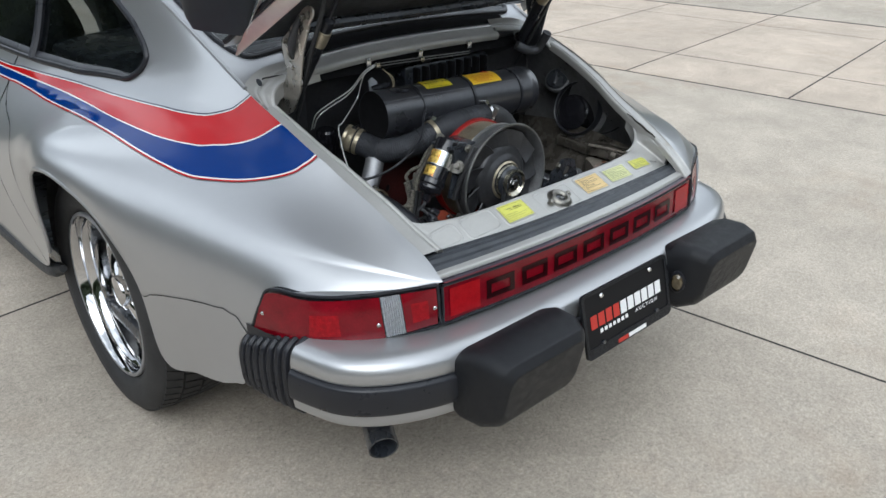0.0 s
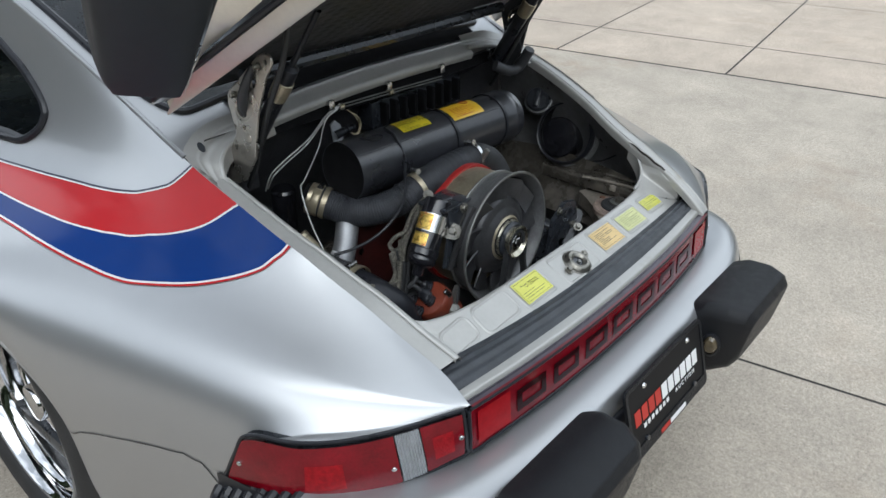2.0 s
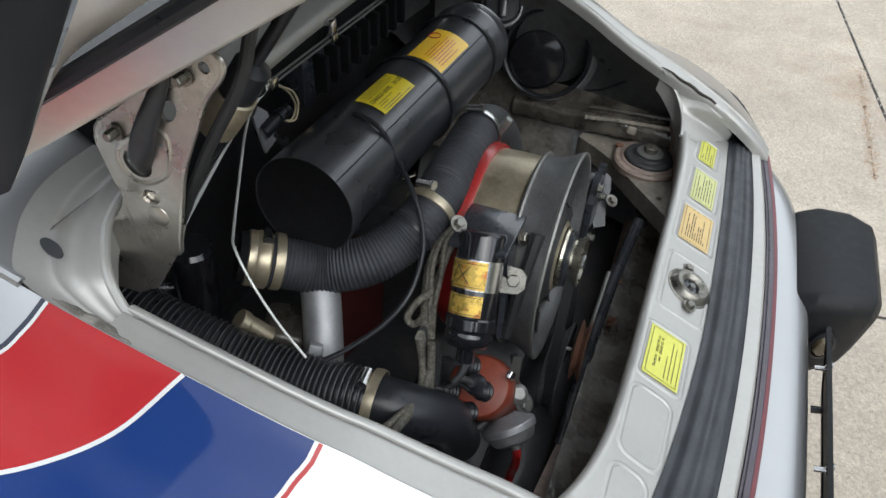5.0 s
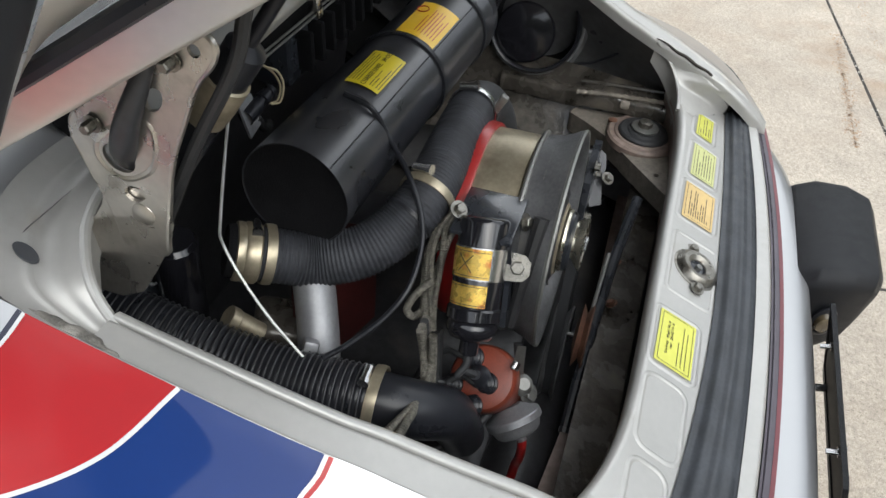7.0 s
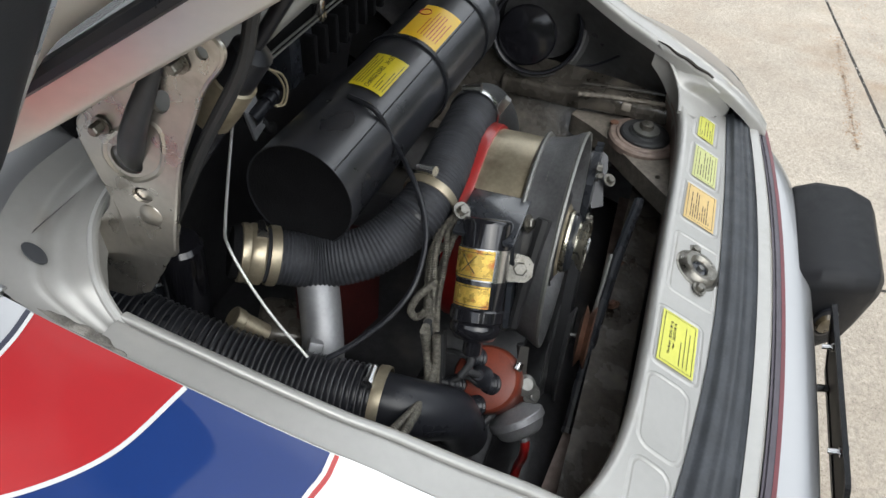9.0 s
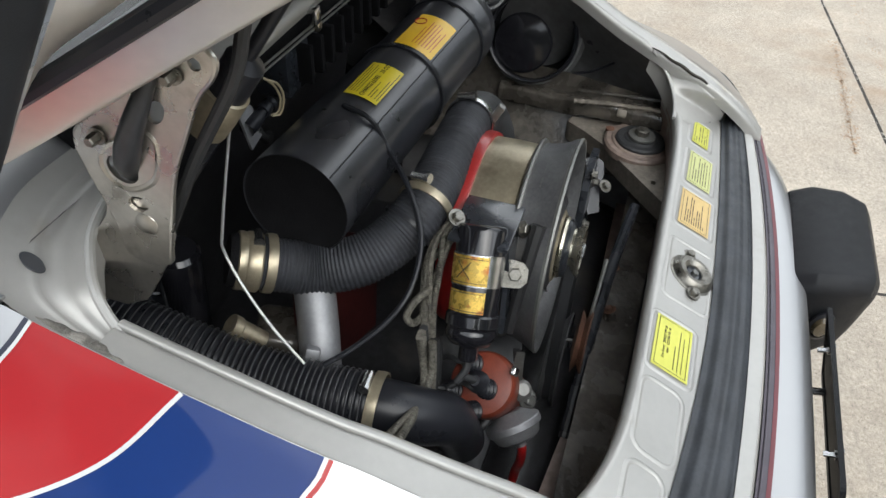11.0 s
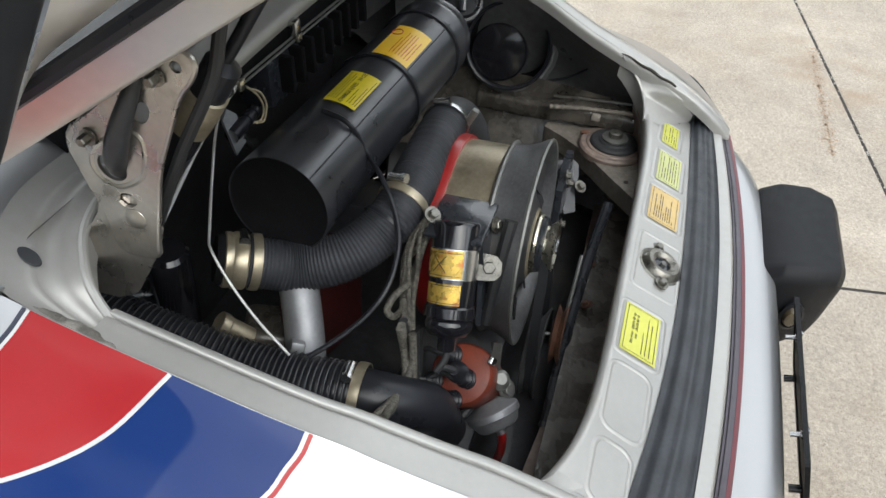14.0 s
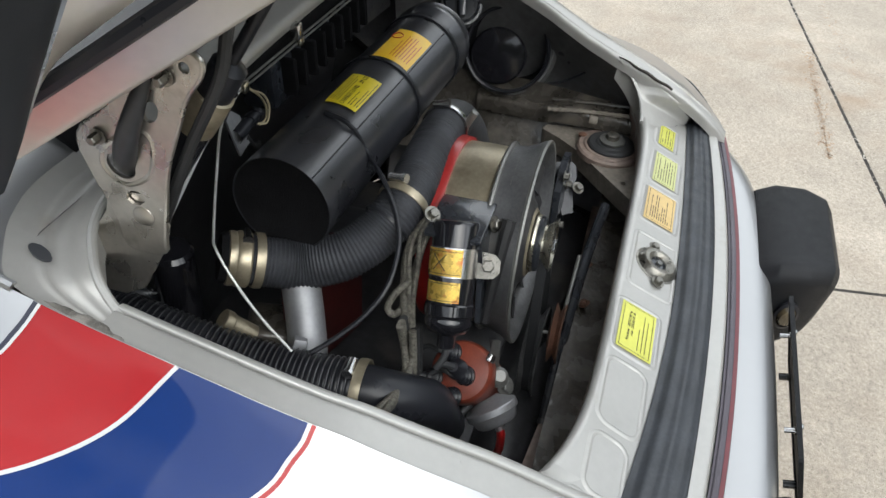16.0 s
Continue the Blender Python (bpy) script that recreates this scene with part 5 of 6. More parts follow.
# bay walls
for sx in (-1, 1):
    def wall(a, b):
        f = 1.2 + 8.6 * a
        p, w = inner_edge(f, 0.050 if sx < 0 else 0.036)
        top = p + Vector((w + 0.001, 0, -0.021))
        low = Vector((-0.40 - 0.07 * math.sin(math.pi * a), top.y, 0.36))
        v = between(top, low, b)
        v.x -= 0.05 * math.sin(math.pi * b)
        return v
    bm = grid(wall, 40, 14)
    part("bay_side", mirrored(bm) if sx > 0 else bm, WALL_GREY, car, "grimy grey engine bay side wall")
bm = grid(lambda a, b: Vector((-0.42 + 0.84 * a, 0.83 - 0.15 * (1 - b) ** 3, 0.33 + 0.52 * (1 - b))), 20, 14)
part("firewall", bm, BAY, car, "black quilted firewall")
for sx in (-1, 1):
    part("bay_corner", grid(lambda a, b: Vector((sx * (0.28 + (0.17 if sx < 0 else 0.195) * a), 0.735 - 0.02 * a, 0.70 + (0.140 - 0.035 * a) * b)), 6, 6), BAY, car, "dark bay corner behind the hinge")
part("bay_floor", box((0, 0.53, 0.33), (0.86, 0.66, 0.03), 0.005), BAY, car, "dark engine tinware")

# oil filler, heater port and shock tower on the far wall
oil = part("oil_filler", lathe([(0.031, -0.02), (0.031, 0.004), (0.027, 0.009), (0, 0.010)], (0.452, 0.576, 0.728), (-0.75, -0.25, 0.6), 32), BLACK, car, "round black oil filler cap")
e = frame_along(Vector((-0.75, -0.25, 0.6)))
bm = box(Vector((0.452, 0.576, 0.728)) + Vector((-0.75, -0.25, 0.6)).normalized() * 0.014, (0.012, 0.046, 0.012), 0.003, Vector((-0.75, -0.25, 0.6)).to_track_quat("Z", "Y").to_matrix())
part("cap_grip", bm, BLACK, oil)
part("cap_ring", lathe([(0.031, 0.001), (0.035, 0.0), (0.037, -0.01)], (0.452, 0.576, 0.728), (-0.75, -0.25, 0.6), 32), FAN_GREY, oil, "dull metal neck ring")
PORT, PORT_D = Vector((0.455, 0.490, 0.660)), Vector((-0.95, -0.05, 0.3)).normalized()
port = part("wall_port", lathe([(0.070, -0.02), (0.074, 0.002), (0.079, 0.003), (0.085, -0.008)], PORT, PORT_D, 48), WALL_GREY, car, "large round wall opening with rubber duct")
part("rubber_boot", lathe([(0.075, -0.01), (0.075, 0.016), (0.072, 0.022), (0.069, 0.020), (0.068, 0.012)], PORT, PORT_D, 48), RUBBER_SMOOTH, port)
part("port_recess", lathe([(0.070, 0.004), (0.067, -0.015), (0.062, -0.05), (0.05, -0.075), (0, -0.08)], PORT, PORT_D, 40), PAD, port, "dark recess behind the opening")
part("port_duct", lathe([(0.047, -0.07), (0.047, 0.004), (0.049, 0.007), (0.049, 0.012), (0.046, 0.015), (0.030, 0.018), (0, 0.019)], PORT + Vector((0, 0.016, -0.014)), PORT_D, 40), BUMPER_GLOSS, port, "black rubber duct in the opening")
MOUNT = Vector((0.352, 0.283, 0.562))
tower = part("engine_mount", lathe([(0.056, -0.012), (0.056, -0.002), (0.053, 0.001), (0.046, 0.001), (0.044, 0.003), (0.040, 0.003)], MOUNT, (0, -0.05, 1), 48), TIN, car, "round engine mount with a rubber disc and bolt")
part("mount_disc", lathe([(0.040, 0.002), (0.039, 0.006), (0.036, 0.008), (0.027, 0.008), (0.024, 0.010), (0, 0.010)], MOUNT, (0, -0.05, 1), 48), RUBBER, tower)
part("mount_washer", lathe([(0.021, 0.011), (0.021, 0.014), (0.015, 0.015), (0, 0.015)], MOUNT, (0, -0.05, 1), 32), CAST, tower)
part("mount_bolt", bolt(MOUNT + Vector((0, 0, 0.013)), (0, -0.05, 1), 0.011, 0.010), BOLT, tower)
for a in (70, 250):
    part("mount_stud", lathe([(0.007, 0), (0.007, 0.004), (0.004, 0.005), (0, 0.005)], MOUNT + Vector((math.cos(radians(a)) * 0.054, math.sin(radians(a)) * 0.054, 0.0005)), (0, 0, 1), 12), RUSTY, tower)
mount_outline = [(0.206, 0.226), (0.262, 0.220), (0.330, 0.224), (0.402, 0.238), (0.412, 0.310), (0.404, 0.400), (0.386, 0.404), (0.364, 0.372), (0.332, 0.334), (0.280, 0.290), (0.236, 0.252)]
mount_plate = part("mount_plate", plate(mount_outline, [oval(0.258, 0.250, 0.005, 0.004)], 0.006, lambda a, b, h: (a, b, 0.549 + h)), LEDGE, car, "pressed grey-beige engine mount plate")
part("plate_flange", grid(lambda a, b: Vector((*spline([(0.404, 0.402), (0.386, 0.404), (0.364, 0.372), (0.332, 0.334), (0.280, 0.290), (0.236, 0.252), (0.206, 0.226)], a * 6), 0.554 - 0.032 * b)), 40, 3), LEDGE, mount_plate, sharp=60)


# side rail: a pressed beam with rounded edges, lumpy underseal and a welded seam
def rail_point(a, b):
    y = 0.232 + 0.30 * a
    t = b * 2 * math.pi
    c, q = math.cos(t), math.sin(t)
    lump = 0.0012 * noise.noise(Vector((y * 60, c * 2, q * 2))) + 0.0008 * noise.noise(Vector((y * 170, c * 5, q * 5)))
    wide = 0.026 * (1 - 0.35 * smooth(0.40, 0.42, y))
    return Vector((0.412 + 0.02 * a + math.copysign(abs(c) ** 0.5, c) * (wide + lump), y, 0.577 + 0.010 * smooth(0.38, 0.42, y) * -1 + math.copysign(abs(q) ** 0.5, q) * (0.016 + lump)))


part("side_rail", grid(rail_point, 70, 32, close_v=True), OILY, car, "oily brown pressed chassis rail", sharp=70)
part("rail_seam", tube([(0.390, 0.400, 0.592), (0.396, 0.34, 0.5945), (0.404, 0.24, 0.5945)], 0.0045, 8, 10, rib=0.0012, pitch=0.011), LEDGE, car, "lumpy welded seam on the rail")
part("rail_flange", tube([(0.424, 0.400, 0.594), (0.428, 0.34, 0.596), (0.434, 0.24, 0.596)], 0.0035, 8, 10), OILY, car)
part("rail_bracket", box((0.395, 0.322, 0.583), (0.012, 0.016, 0.014), 0.003, Euler((0.1, 0.3, 0.1)).to_matrix()), LEDGE, car)
part("inner_arch", grid(lambda a, b: Vector((0.436 - 0.06 * b * b, 0.30 + 0.40 * a, 0.600 - 0.13 * b + 0.02 * math.sin(3 * a))), 20, 10), OILY, car, "oily inner wheel arch below the side wall")

# ---- cooling fan ----
FC = Vector((0.006, 0.0, 0.603))


def at_y(y):
    return Vector((FC.x, y, FC.z))


AX = (0, 1, 0)
fan = part("cooling_fan", lathe([(0.116, 0.05), (0.119, 0.02), (0.124, 0.004), (0.131, -0.004), (0.134, -0.002), (0.133, 0.004), (0.128, 0.012), (0.123, 0.026), (0.120, 0.045)], at_y(0.348), AX, 96), FAN_GREY, car, "dark cast cooling fan housing", sharp=60)
part("fan_shroud", lathe([(0.1185, 0.0), (0.121, 0.004), (0.121, 0.020), (0.1175, 0.022)], at_y(0.366), AX, 96), BAND_BLACK, fan)
part("fan_rim", lathe([(0.118, -0.002), (0.125, -0.001), (0.1265, 0.0015), (0.125, 0.004), (0.118, 0.005)], at_y(0.389), AX, 96), CAST, fan, "dull grey rim ring")
part("fan_lip", lathe([(0.131, -0.004), (0.1345, -0.0045), (0.1355, -0.002), (0.134, 0.001), (0.130, 0.001)], at_y(0.348), AX, 96), CAST, fan, "worn bare edge of the fan ring")
part("golden_band", lathe([(0.1165, 0.0), (0.118, 0.002), (0.1185, 0.03), (0.118, 0.054), (0.116, 0.056)], at_y(0.394), AX, 96), GOLD, fan, "aged golden metal band")
part("red_band", lathe([(0.1165, -0.003), (0.1220, -0.003), (0.1232, 0.0), (0.1236, 0.008), (0.1232, 0.016), (0.1220, 0.018), (0.116, 0.018)], at_y(0.451), AX, 96), RED_TRIM, fan, "red painted clamp band")
part("fan_back", lathe([(0.116, 0.018), (0.10, 0.028), (0, 0.028)], at_y(0.451), AX, 64), BLACK, fan)
part("fan_disc", lathe([(0.0, -0.004), (0.046, -0.004), (0.052, -0.002), (0.058, 0.003), (0.064, 0.006), (0.074, 0.008), (0.079, 0.012), (0.082, 0.02), (0.083, 0.03)], at_y(0.352), AX, 72), FAN_FACE, fan, "black fan hub dish")
for k in range(11):
    t = 2 * math.pi * k / 11

    def blade(a, b):
        r = 0.080 + 0.037 * a
        ang = t + (b - 0.5) * 0.60 + 0.16 * a
        return FC + Vector((math.cos(ang) * r, 0.358 + 0.014 * b + 0.004 * math.sin(math.pi * b), math.sin(ang) * r))
    part("fan_blade", solid(grid(blade, 5, 9), 0.003), FAN_FACE, fan)
# cast number round the ring
for k, ch in enumerate("930.106.102"):
    phi = radians(21 - 2.3 * k)
    nrm, xd = Vector((-math.sin(phi), 0, math.cos(phi))), Vector((math.cos(phi), 0, math.sin(phi)))
    m = Matrix.Identity(4)
    for i, v in enumerate((xd, nrm.cross(xd), nrm)):
        m[0][i], m[1][i], m[2][i] = v
    m.translation = at_y(0.3700) + nrm * 0.1228
    text_on("cast_figure", ch, 0.0105, m, CAST, fan, 0.0006)
part("hub_ring", lathe([(0.048, 0.018), (0.046, 0.008), (0.042, 0.005), (0.039, 0.008), (0.038, 0.018)], at_y(0.340), AX, 64), GOLD, fan, "tarnished hub ring")
part("hub_spacer", lathe([(0.037, 0.02), (0.037, -0.010), (0.032, -0.014), (0, -0.014)], at_y(0.345), AX, 48), BLACK, fan)
pulley = part("fan_pulley", lathe([(0.022, 0.014), (0.038, 0.010), (0.0395, 0.008), (0.0385, 0.005), (0.027, -0.001), (0.027, -0.006), (0.0325, -0.013), (0.0333, -0.0165), (0.0305, -0.0175), (0.024, -0.010), (0.013, -0.009), (0.012, -0.013), (0, -0.013)], at_y(0.3345), AX, 64), ZINC, fan, "zinc plated belt pulley")
part("pulley_nut", bolt(at_y(0.323), (0, -1, 0), 0.0095, 0.008), STEEL, pulley)
# belt and crank pulley
CK = Vector((0.006, 0.326, 0.405))
part("crank_pulley", lathe([(0.066, -0.012), (0.068, -0.010), (0.052, 0.0), (0.068, 0.010), (0.066, 0.012), (0.03, 0.006), (0, 0.006)], CK, (0, 1, 0), 48), FAN_GREY, car, "dark crank pulley")
bm = bmesh.new()
ring = [(FC.x + math.cos(t) * 0.026, FC.z + math.sin(t) * 0.026) for t in [math.pi * k / 16 for k in range(17)]] + [(CK.x + math.cos(t) * 0.060, CK.z + math.sin(t) * 0.060) for t in [math.pi + math.pi * k / 16 for k in range(17)]]
vs = [[bm.verts.new((a, y, b)) for a, b in ring] for y in (0.320, 0.332)]
for k in range(len(ring)):
    k2 = (k + 1) % len(ring)
    bm.faces.new((vs[0][k], vs[0][k2], vs[1][k2], vs[1][k]))
part("fan_belt", solid(bm, 0.007), RUBBER, car, "black rubber drive belt")
# small aircon pulley and bracket beyond the fan
part("tensioner_pulley", lathe([(0.040, -0.008), (0.042, -0.006), (0.030, 0.0), (0.042, 0.006), (0.02, 0.010), (0, 0.010)], (-0.02, 0.295, 0.475), (0, 1, 0), 40), RUSTY, car, "rusty small belt pulley")
part("aircon_bracket", plate([(0.14, 0.44), (0.25, 0.43), (0.264, 0.55), (0.246, 0.602), (0.205, 0.610), (0.165, 0.58)], [oval(0.221, 0.576, 0.017, 0.013, 20), oval(0.20, 0.50, 0.02, 0.028)], 0.010, lambda a, b, h: (a, 0.335 + h, b)), BLACK, car, "black compressor bracket with openings", smooth=False)
for x, z in ((0.244, 0.545), (0.195, 0.50), (0.18, 0.60)):
    part("bracket_bolt", bolt((x, 0.335, z), (0, -1, 0), 0.0055, 0.007), BOLT, car)
LN_N = Vector((-0.6, -0.3, 0.74)).normalized()
LN_A = Vector((0.312, -0.949, 0.039))
LN_A = (LN_A - LN_N * LN_A.dot(LN_N)).normalized()
LN_B = LN_A.cross(LN_N)
LN_B = LN_B if LN_B.z < 0 else -LN_B
lug = part("slotted_lug", plate([(-.014, -.022), (.012, -.024), (.020, -.016), (.019, .004), (.012, .022), (.010, .060), (-.008, .064), (-.012, .030), (-.018, .010)], [oval(0, -0.003, .0085, .0135, 12, 16)], 0.007, lambda a, b, h: tuple(Vector((0.258, 0.344, 0.548)) + LN_A * a + LN_B * b + LN_N * h)), ARM, car, "black slotted compressor lug", smooth=False)
part("slot_edge", tube([tuple(Vector((0.258, 0.344, 0.548)) + LN_A * (0.0100 * math.cos(t)) + LN_B * (-0.003 + 0.0150 * math.sin(t)) + LN_N * 0.007) for t in [2 * math.pi * k / 20 for k in range(21)]], 0.0016, 6, 2, cap=False), FAN_GREY, lug)
part("lug_bolt", bolt((0.2365, 0.3173, 0.546), (-0.4, -0.5, 0.75), 0.0062, 0.007), BOLT, lug)
part("compressor", lathe([(0, -0.10), (0.055, -0.095), (0.06, -0.06), (0.06, 0.07), (0.05, 0.09), (0, 0.09)], (0.19, 0.45, 0.50), (0, 1, 0), 32), BLACK, car, "black aircon compressor")
part("tin_bar", tube([(0.19, 0.268, 0.555), (0.11, 0.278, 0.52), (0.041, 0.283, 0.49), (-0.027, 0.286, 0.455), (-0.12, 0.288, 0.40)], 0.0075, 10, 8), BLACK, car, "black bar along the bay's rear wall")
part("brace_rod", tube([(0.083, 0.288, 0.535), (0.034, 0.290, 0.505), (-0.012, 0.293, 0.476), (-0.016, 0.300, 0.470), (-0.018, 0.314, 0.470)], 0.0028, 8, 8), CAST, car, "thin worn metal rod")
for p in ((0.062, 0.268, 0.465), (0.115, 0.276, 0.494), (0.009, 0.280, 0.458), (-0.024, 0.278, 0.434)):
    part("tin_bolt", bolt(p, (0.1, 0.5, 0.85), 0.0055, 0.006), RUSTY, car)
part("wall_cable", tube([(0.43, 0.47, 0.56), (0.452, 0.427, 0.60), (0.452, 0.388, 0.616), (0.450, 0.352, 0.640), (0.444, 0.320, 0.668)], 0.0022, 8, 8), RUBBER_SMOOTH, car, "black cable along the side wall")
part("black_canister", lathe([(0, 0), (0.020, 0.001), (0.024, 0.006), (0.024, 0.12), (0.018, 0.13), (0, 0.131)], (-0.247, 0.706, 0.695), (0.03, 0.08, -0.99), 28), BUMPER_GLOSS, car, "glossy black canister between the hoses")
casting = box((-0.195, 0.625, 0.545), (0.07, 0.07, 0.04), 0.012, Euler((0.2, 0.1, 0.4)).to_matrix(), segs=3)
part("engine_casting", box((-0.23, 0.60, 0.535), (0.04, 0.05, 0.03), 0.008, Euler((0.1, 0.3, 0.2)).to_matrix(), bm=casting), OILY, car, "dusty engine casting under the hoses", sharp=50)
part("arm_bolt", bolt((-0.148, 0.338, 0.490), (-0.4, -0.7, 0.6), 0.008, 0.008), CAST, car)
part("rear_tin", grid(lambda a, b: Vector((-0.30 + 0.62 * a, 0.230 + 0.052 * b, 0.452 + 0.012 * b + 0.002 * math.sin(40 * a) + 0.03 * smooth(0.6, 1.0, a))), 40, 8), OILY, car, "grimy oily engine tin behind the fan")
part("tin_strip", plate([(-0.30, 0.27), (0.40, 0.27), (0.40, 0.30), (0.2, 0.295), (-0.1, 0.29), (-0.30, 0.31)], [], 0.004, lambda a, b, h: (a, b, 0.40 + h)), TIN, car)

# ---- receiver drum ----
DR, DY, DZ = 0.059, 0.590, 0.733
DA = Vector((1, -0.03, -0.03)).normalized()
D0 = Vector((-0.160, DY + 0.006, DZ + 0.004))
drum = part("receiver_drum", lathe([(DR - 0.0012, 0.0), (DR - 0.0012, -0.0275), (DR, -0.028), (DR, 0.44), (DR + 0.003, 0.445), (DR + 0.003, 0.455), (DR, 0.46), (DR, 0.475), (DR - 0.012, 0.485), (0, 0.488)], D0, DA, 64), DRUM, car, "long black canister with yellow stickers")
# black cap painted in for the shade inside the drum's open end
part("drum_mouth_shade", lathe([(DR - 0.0013, -0.0272), (DR - 0.004, -0.026), (0.03, -0.024), (0, -0.024)], D0, DA, 48), PAD, drum)
for h in (0.240, 0.405):
    part("drum_strap", lathe([(DR + 0.001, 0), (DR + 0.0035, 0.001), (DR + 0.0035, 0.008), (DR + 0.001, 0.009)], D0 + DA * h, DA, 64), RUBBER_SMOOTH, drum)


def drum_point(h, ang, out):
    """On the drum: h metres along it, ang degrees from its top towards the tail."""
    t = radians(ang)
    n = Vector((0, -math.sin(t), math.cos(t)))
    n = (n - DA * n.dot(DA)).normalized()
    return D0 + DA * h + n * (DR + out)


part("drum_seam", tube([drum_point(-0.026 + 0.45 * k / 6, 44, 0.0002) for k in range(7)], 0.0009, 6, 2), DRUM, drum)


def drum_sticker(h0, h1, a0, a1, mat, label):
    return part("sticker", grid(lambda a, b: drum_point(h0 + (h1 - h0) * a, a0 + (a1 - a0) * b, 0.0022), 4, 10), mat, drum, label)


st = drum_sticker(0.108, 0.190, -8, 30, YELLOW, "yellow charge level sticker")
m = Matrix.Identity(4)
nrm = (drum_point(0.15, 16, 0.01) - drum_point(0.15, 16, 0)).normalized()
for i, v in enumerate((DA, nrm.cross(DA), nrm)):
    m[0][i], m[1][i], m[2][i] = v
m.translation = drum_point(0.149, 11, 0.0032)
text_on("lettering", "CHARGE LEVEL   39 OZ", 0.0076, m, INK, st, 0.0001)
for ang, wd in ((-5, .070), (-2, .06), (1, .068), (4, .062), (17, .035), (20, .02), (24, .045), (27, .068)):
    part("print_line", grid(lambda a, b: drum_point(0.114 + wd * a, ang + 0.75 * b, 0.003), 2, 2), INK, st, smooth=False)
st = drum_sticker(0.251, 0.350, -8, 41, material("deep_yellow_sticker", (0.80, 0.50, 0.02), 0.4, 0, 0.3, 0.2, vary=0.05), "deep yellow refrigerant oil sticker")
for ang, wd in ((10, .05), (14, .07), (18, .065), (22, .07), (26, .068), (30, .05), (34, .06)):
    part("print_line", grid(lambda a, b: drum_point(0.262 + wd * a, ang + 0.9 * b, 0.003), 2, 2), INK_RED, st, smooth=False)
part("print_ring", tube([drum_point(0.325 + 0.009 * math.cos(t), -1 + 7 * math.sin(t), 0.003) for t in [2 * math.pi * k / 14 for k in range(15)]], 0.0007, 5, 1, cap=False), INK_RED, st)
part("drum_cradle", box((0.08, 0.61, 0.655), (0.42, 0.05, 0.03), 0.01), BAY, car)


# ---- air hoses ----
def clamp(p, axis, r, w=0.011, mat=ZINC, name="hose_clamp"):
    cl = part(name, lathe([(r, -w / 2), (r + 0.0018, -w / 2), (r + 0.0024, 0), (r + 0.0018, w / 2), (r, w / 2)], p, axis, 40), mat, car, "metal worm-drive hose clamp")
    a, b = frame_along(axis)
    u = a if a.z > b.z else b
    part("clamp_screw", lathe([(0.0045, -0.010), (0.0045, 0.008), (0.006, 0.008), (0.006, 0.013), (0, 0.013)], Vector(p) + Vector((0, 0.2, 1)).normalized() * (r + 0.005), Vector(axis).cross(Vector((0, 0.2, 1))), 10), STEEL, cl)
    return cl


UP = [(-.226, .631, .683), (-.210, .604, .672), (-.193, .575, .663), (-.172, .534, .670), (-.141, .506, .684), (-.104, .488, .704), (-.037, .485, .716), (.045, .488, .716), (.092, .488, .709)]
part("upper_air_hose", tube(UP, 0.0290, 36, 8, rib=0.0018, pitch=0.0044), HOSE, car, "thick black fabric-ribbed air hose", sharp=80)
part("hose_elbow", tube([(.075, .488, .713), (.100, .488, .707), (.128, .484, .690), (.148, .476, .655), (.155, .47, .60)], 0.0300, 28, 8), RUBBER, car, "smooth black rubber elbow behind the fan", sharp=80)
HO, HD = Vector((-.229, .636, .6845)), Vector((.50, -.82, -.30)).normalized()
part("hose_outlet", lathe([(0.0285, -0.004), (0.0280, -0.016), (0.026, -0.020), (0, -0.021)], HO, HD, 40), PAD, car, "dark blower outlet")
part("outlet_sleeve", lathe([(0.0280, -0.012), (0.0305, -0.011), (0.0310, -0.006), (0.0300, -0.003), (0.0315, -0.001), (0.0318, 0.011), (0.0300, 0.013)], HO, HD, 48), GOLD, car, "tarnished brass hose sleeve", sharp=40)
clamp(HO + HD * 0.022, HD, 0.0295, 0.010, GOLD)
clamp((-.098, .487, .7055), (.062, -.012, .02), 0.0295, 0.010, GOLD)
part("cable_tie", lathe([(0.0295, -0.0018), (0.0310, -0.0018), (0.0310, 0.0018), (0.0295, 0.0018)], (-.126, .498, .692), (.036, -.018, .02), 36), RUBBER_SMOOTH, car, "black cable tie")
clamp((.072, .488, .7135), (.05, .0, -.006), 0.0298, 0.010, STEEL)
part("clamp_bolt", box((.074, .4545, .731), (0.009, 0.010, 0.026), 0.002, Euler((0.5, 0, 0)).to_matrix()), CAST, car, "worm clamp screw housing")
LOWH = [(-.300, .85, .625), (-.308, .80, .630), (-.309, .745, .626), (-.305, .678, .607), (-.298, .609, .588), (-.291, .543, .579), (-.284, .478, .578)]
lower_hose = part("lower_air_hose", tube(LOWH, 0.0355, 40, 8, rib=0.0014, pitch=0.0066), RUBBER_SMOOTH, car, "thick black ribbed rubber intake hose", sharp=80)
# paler rings on the crests put the ribs' highlights into the colour
bm = bmesh.new()
walked, last = 0.0, Vector(spline(LOWH, 0))
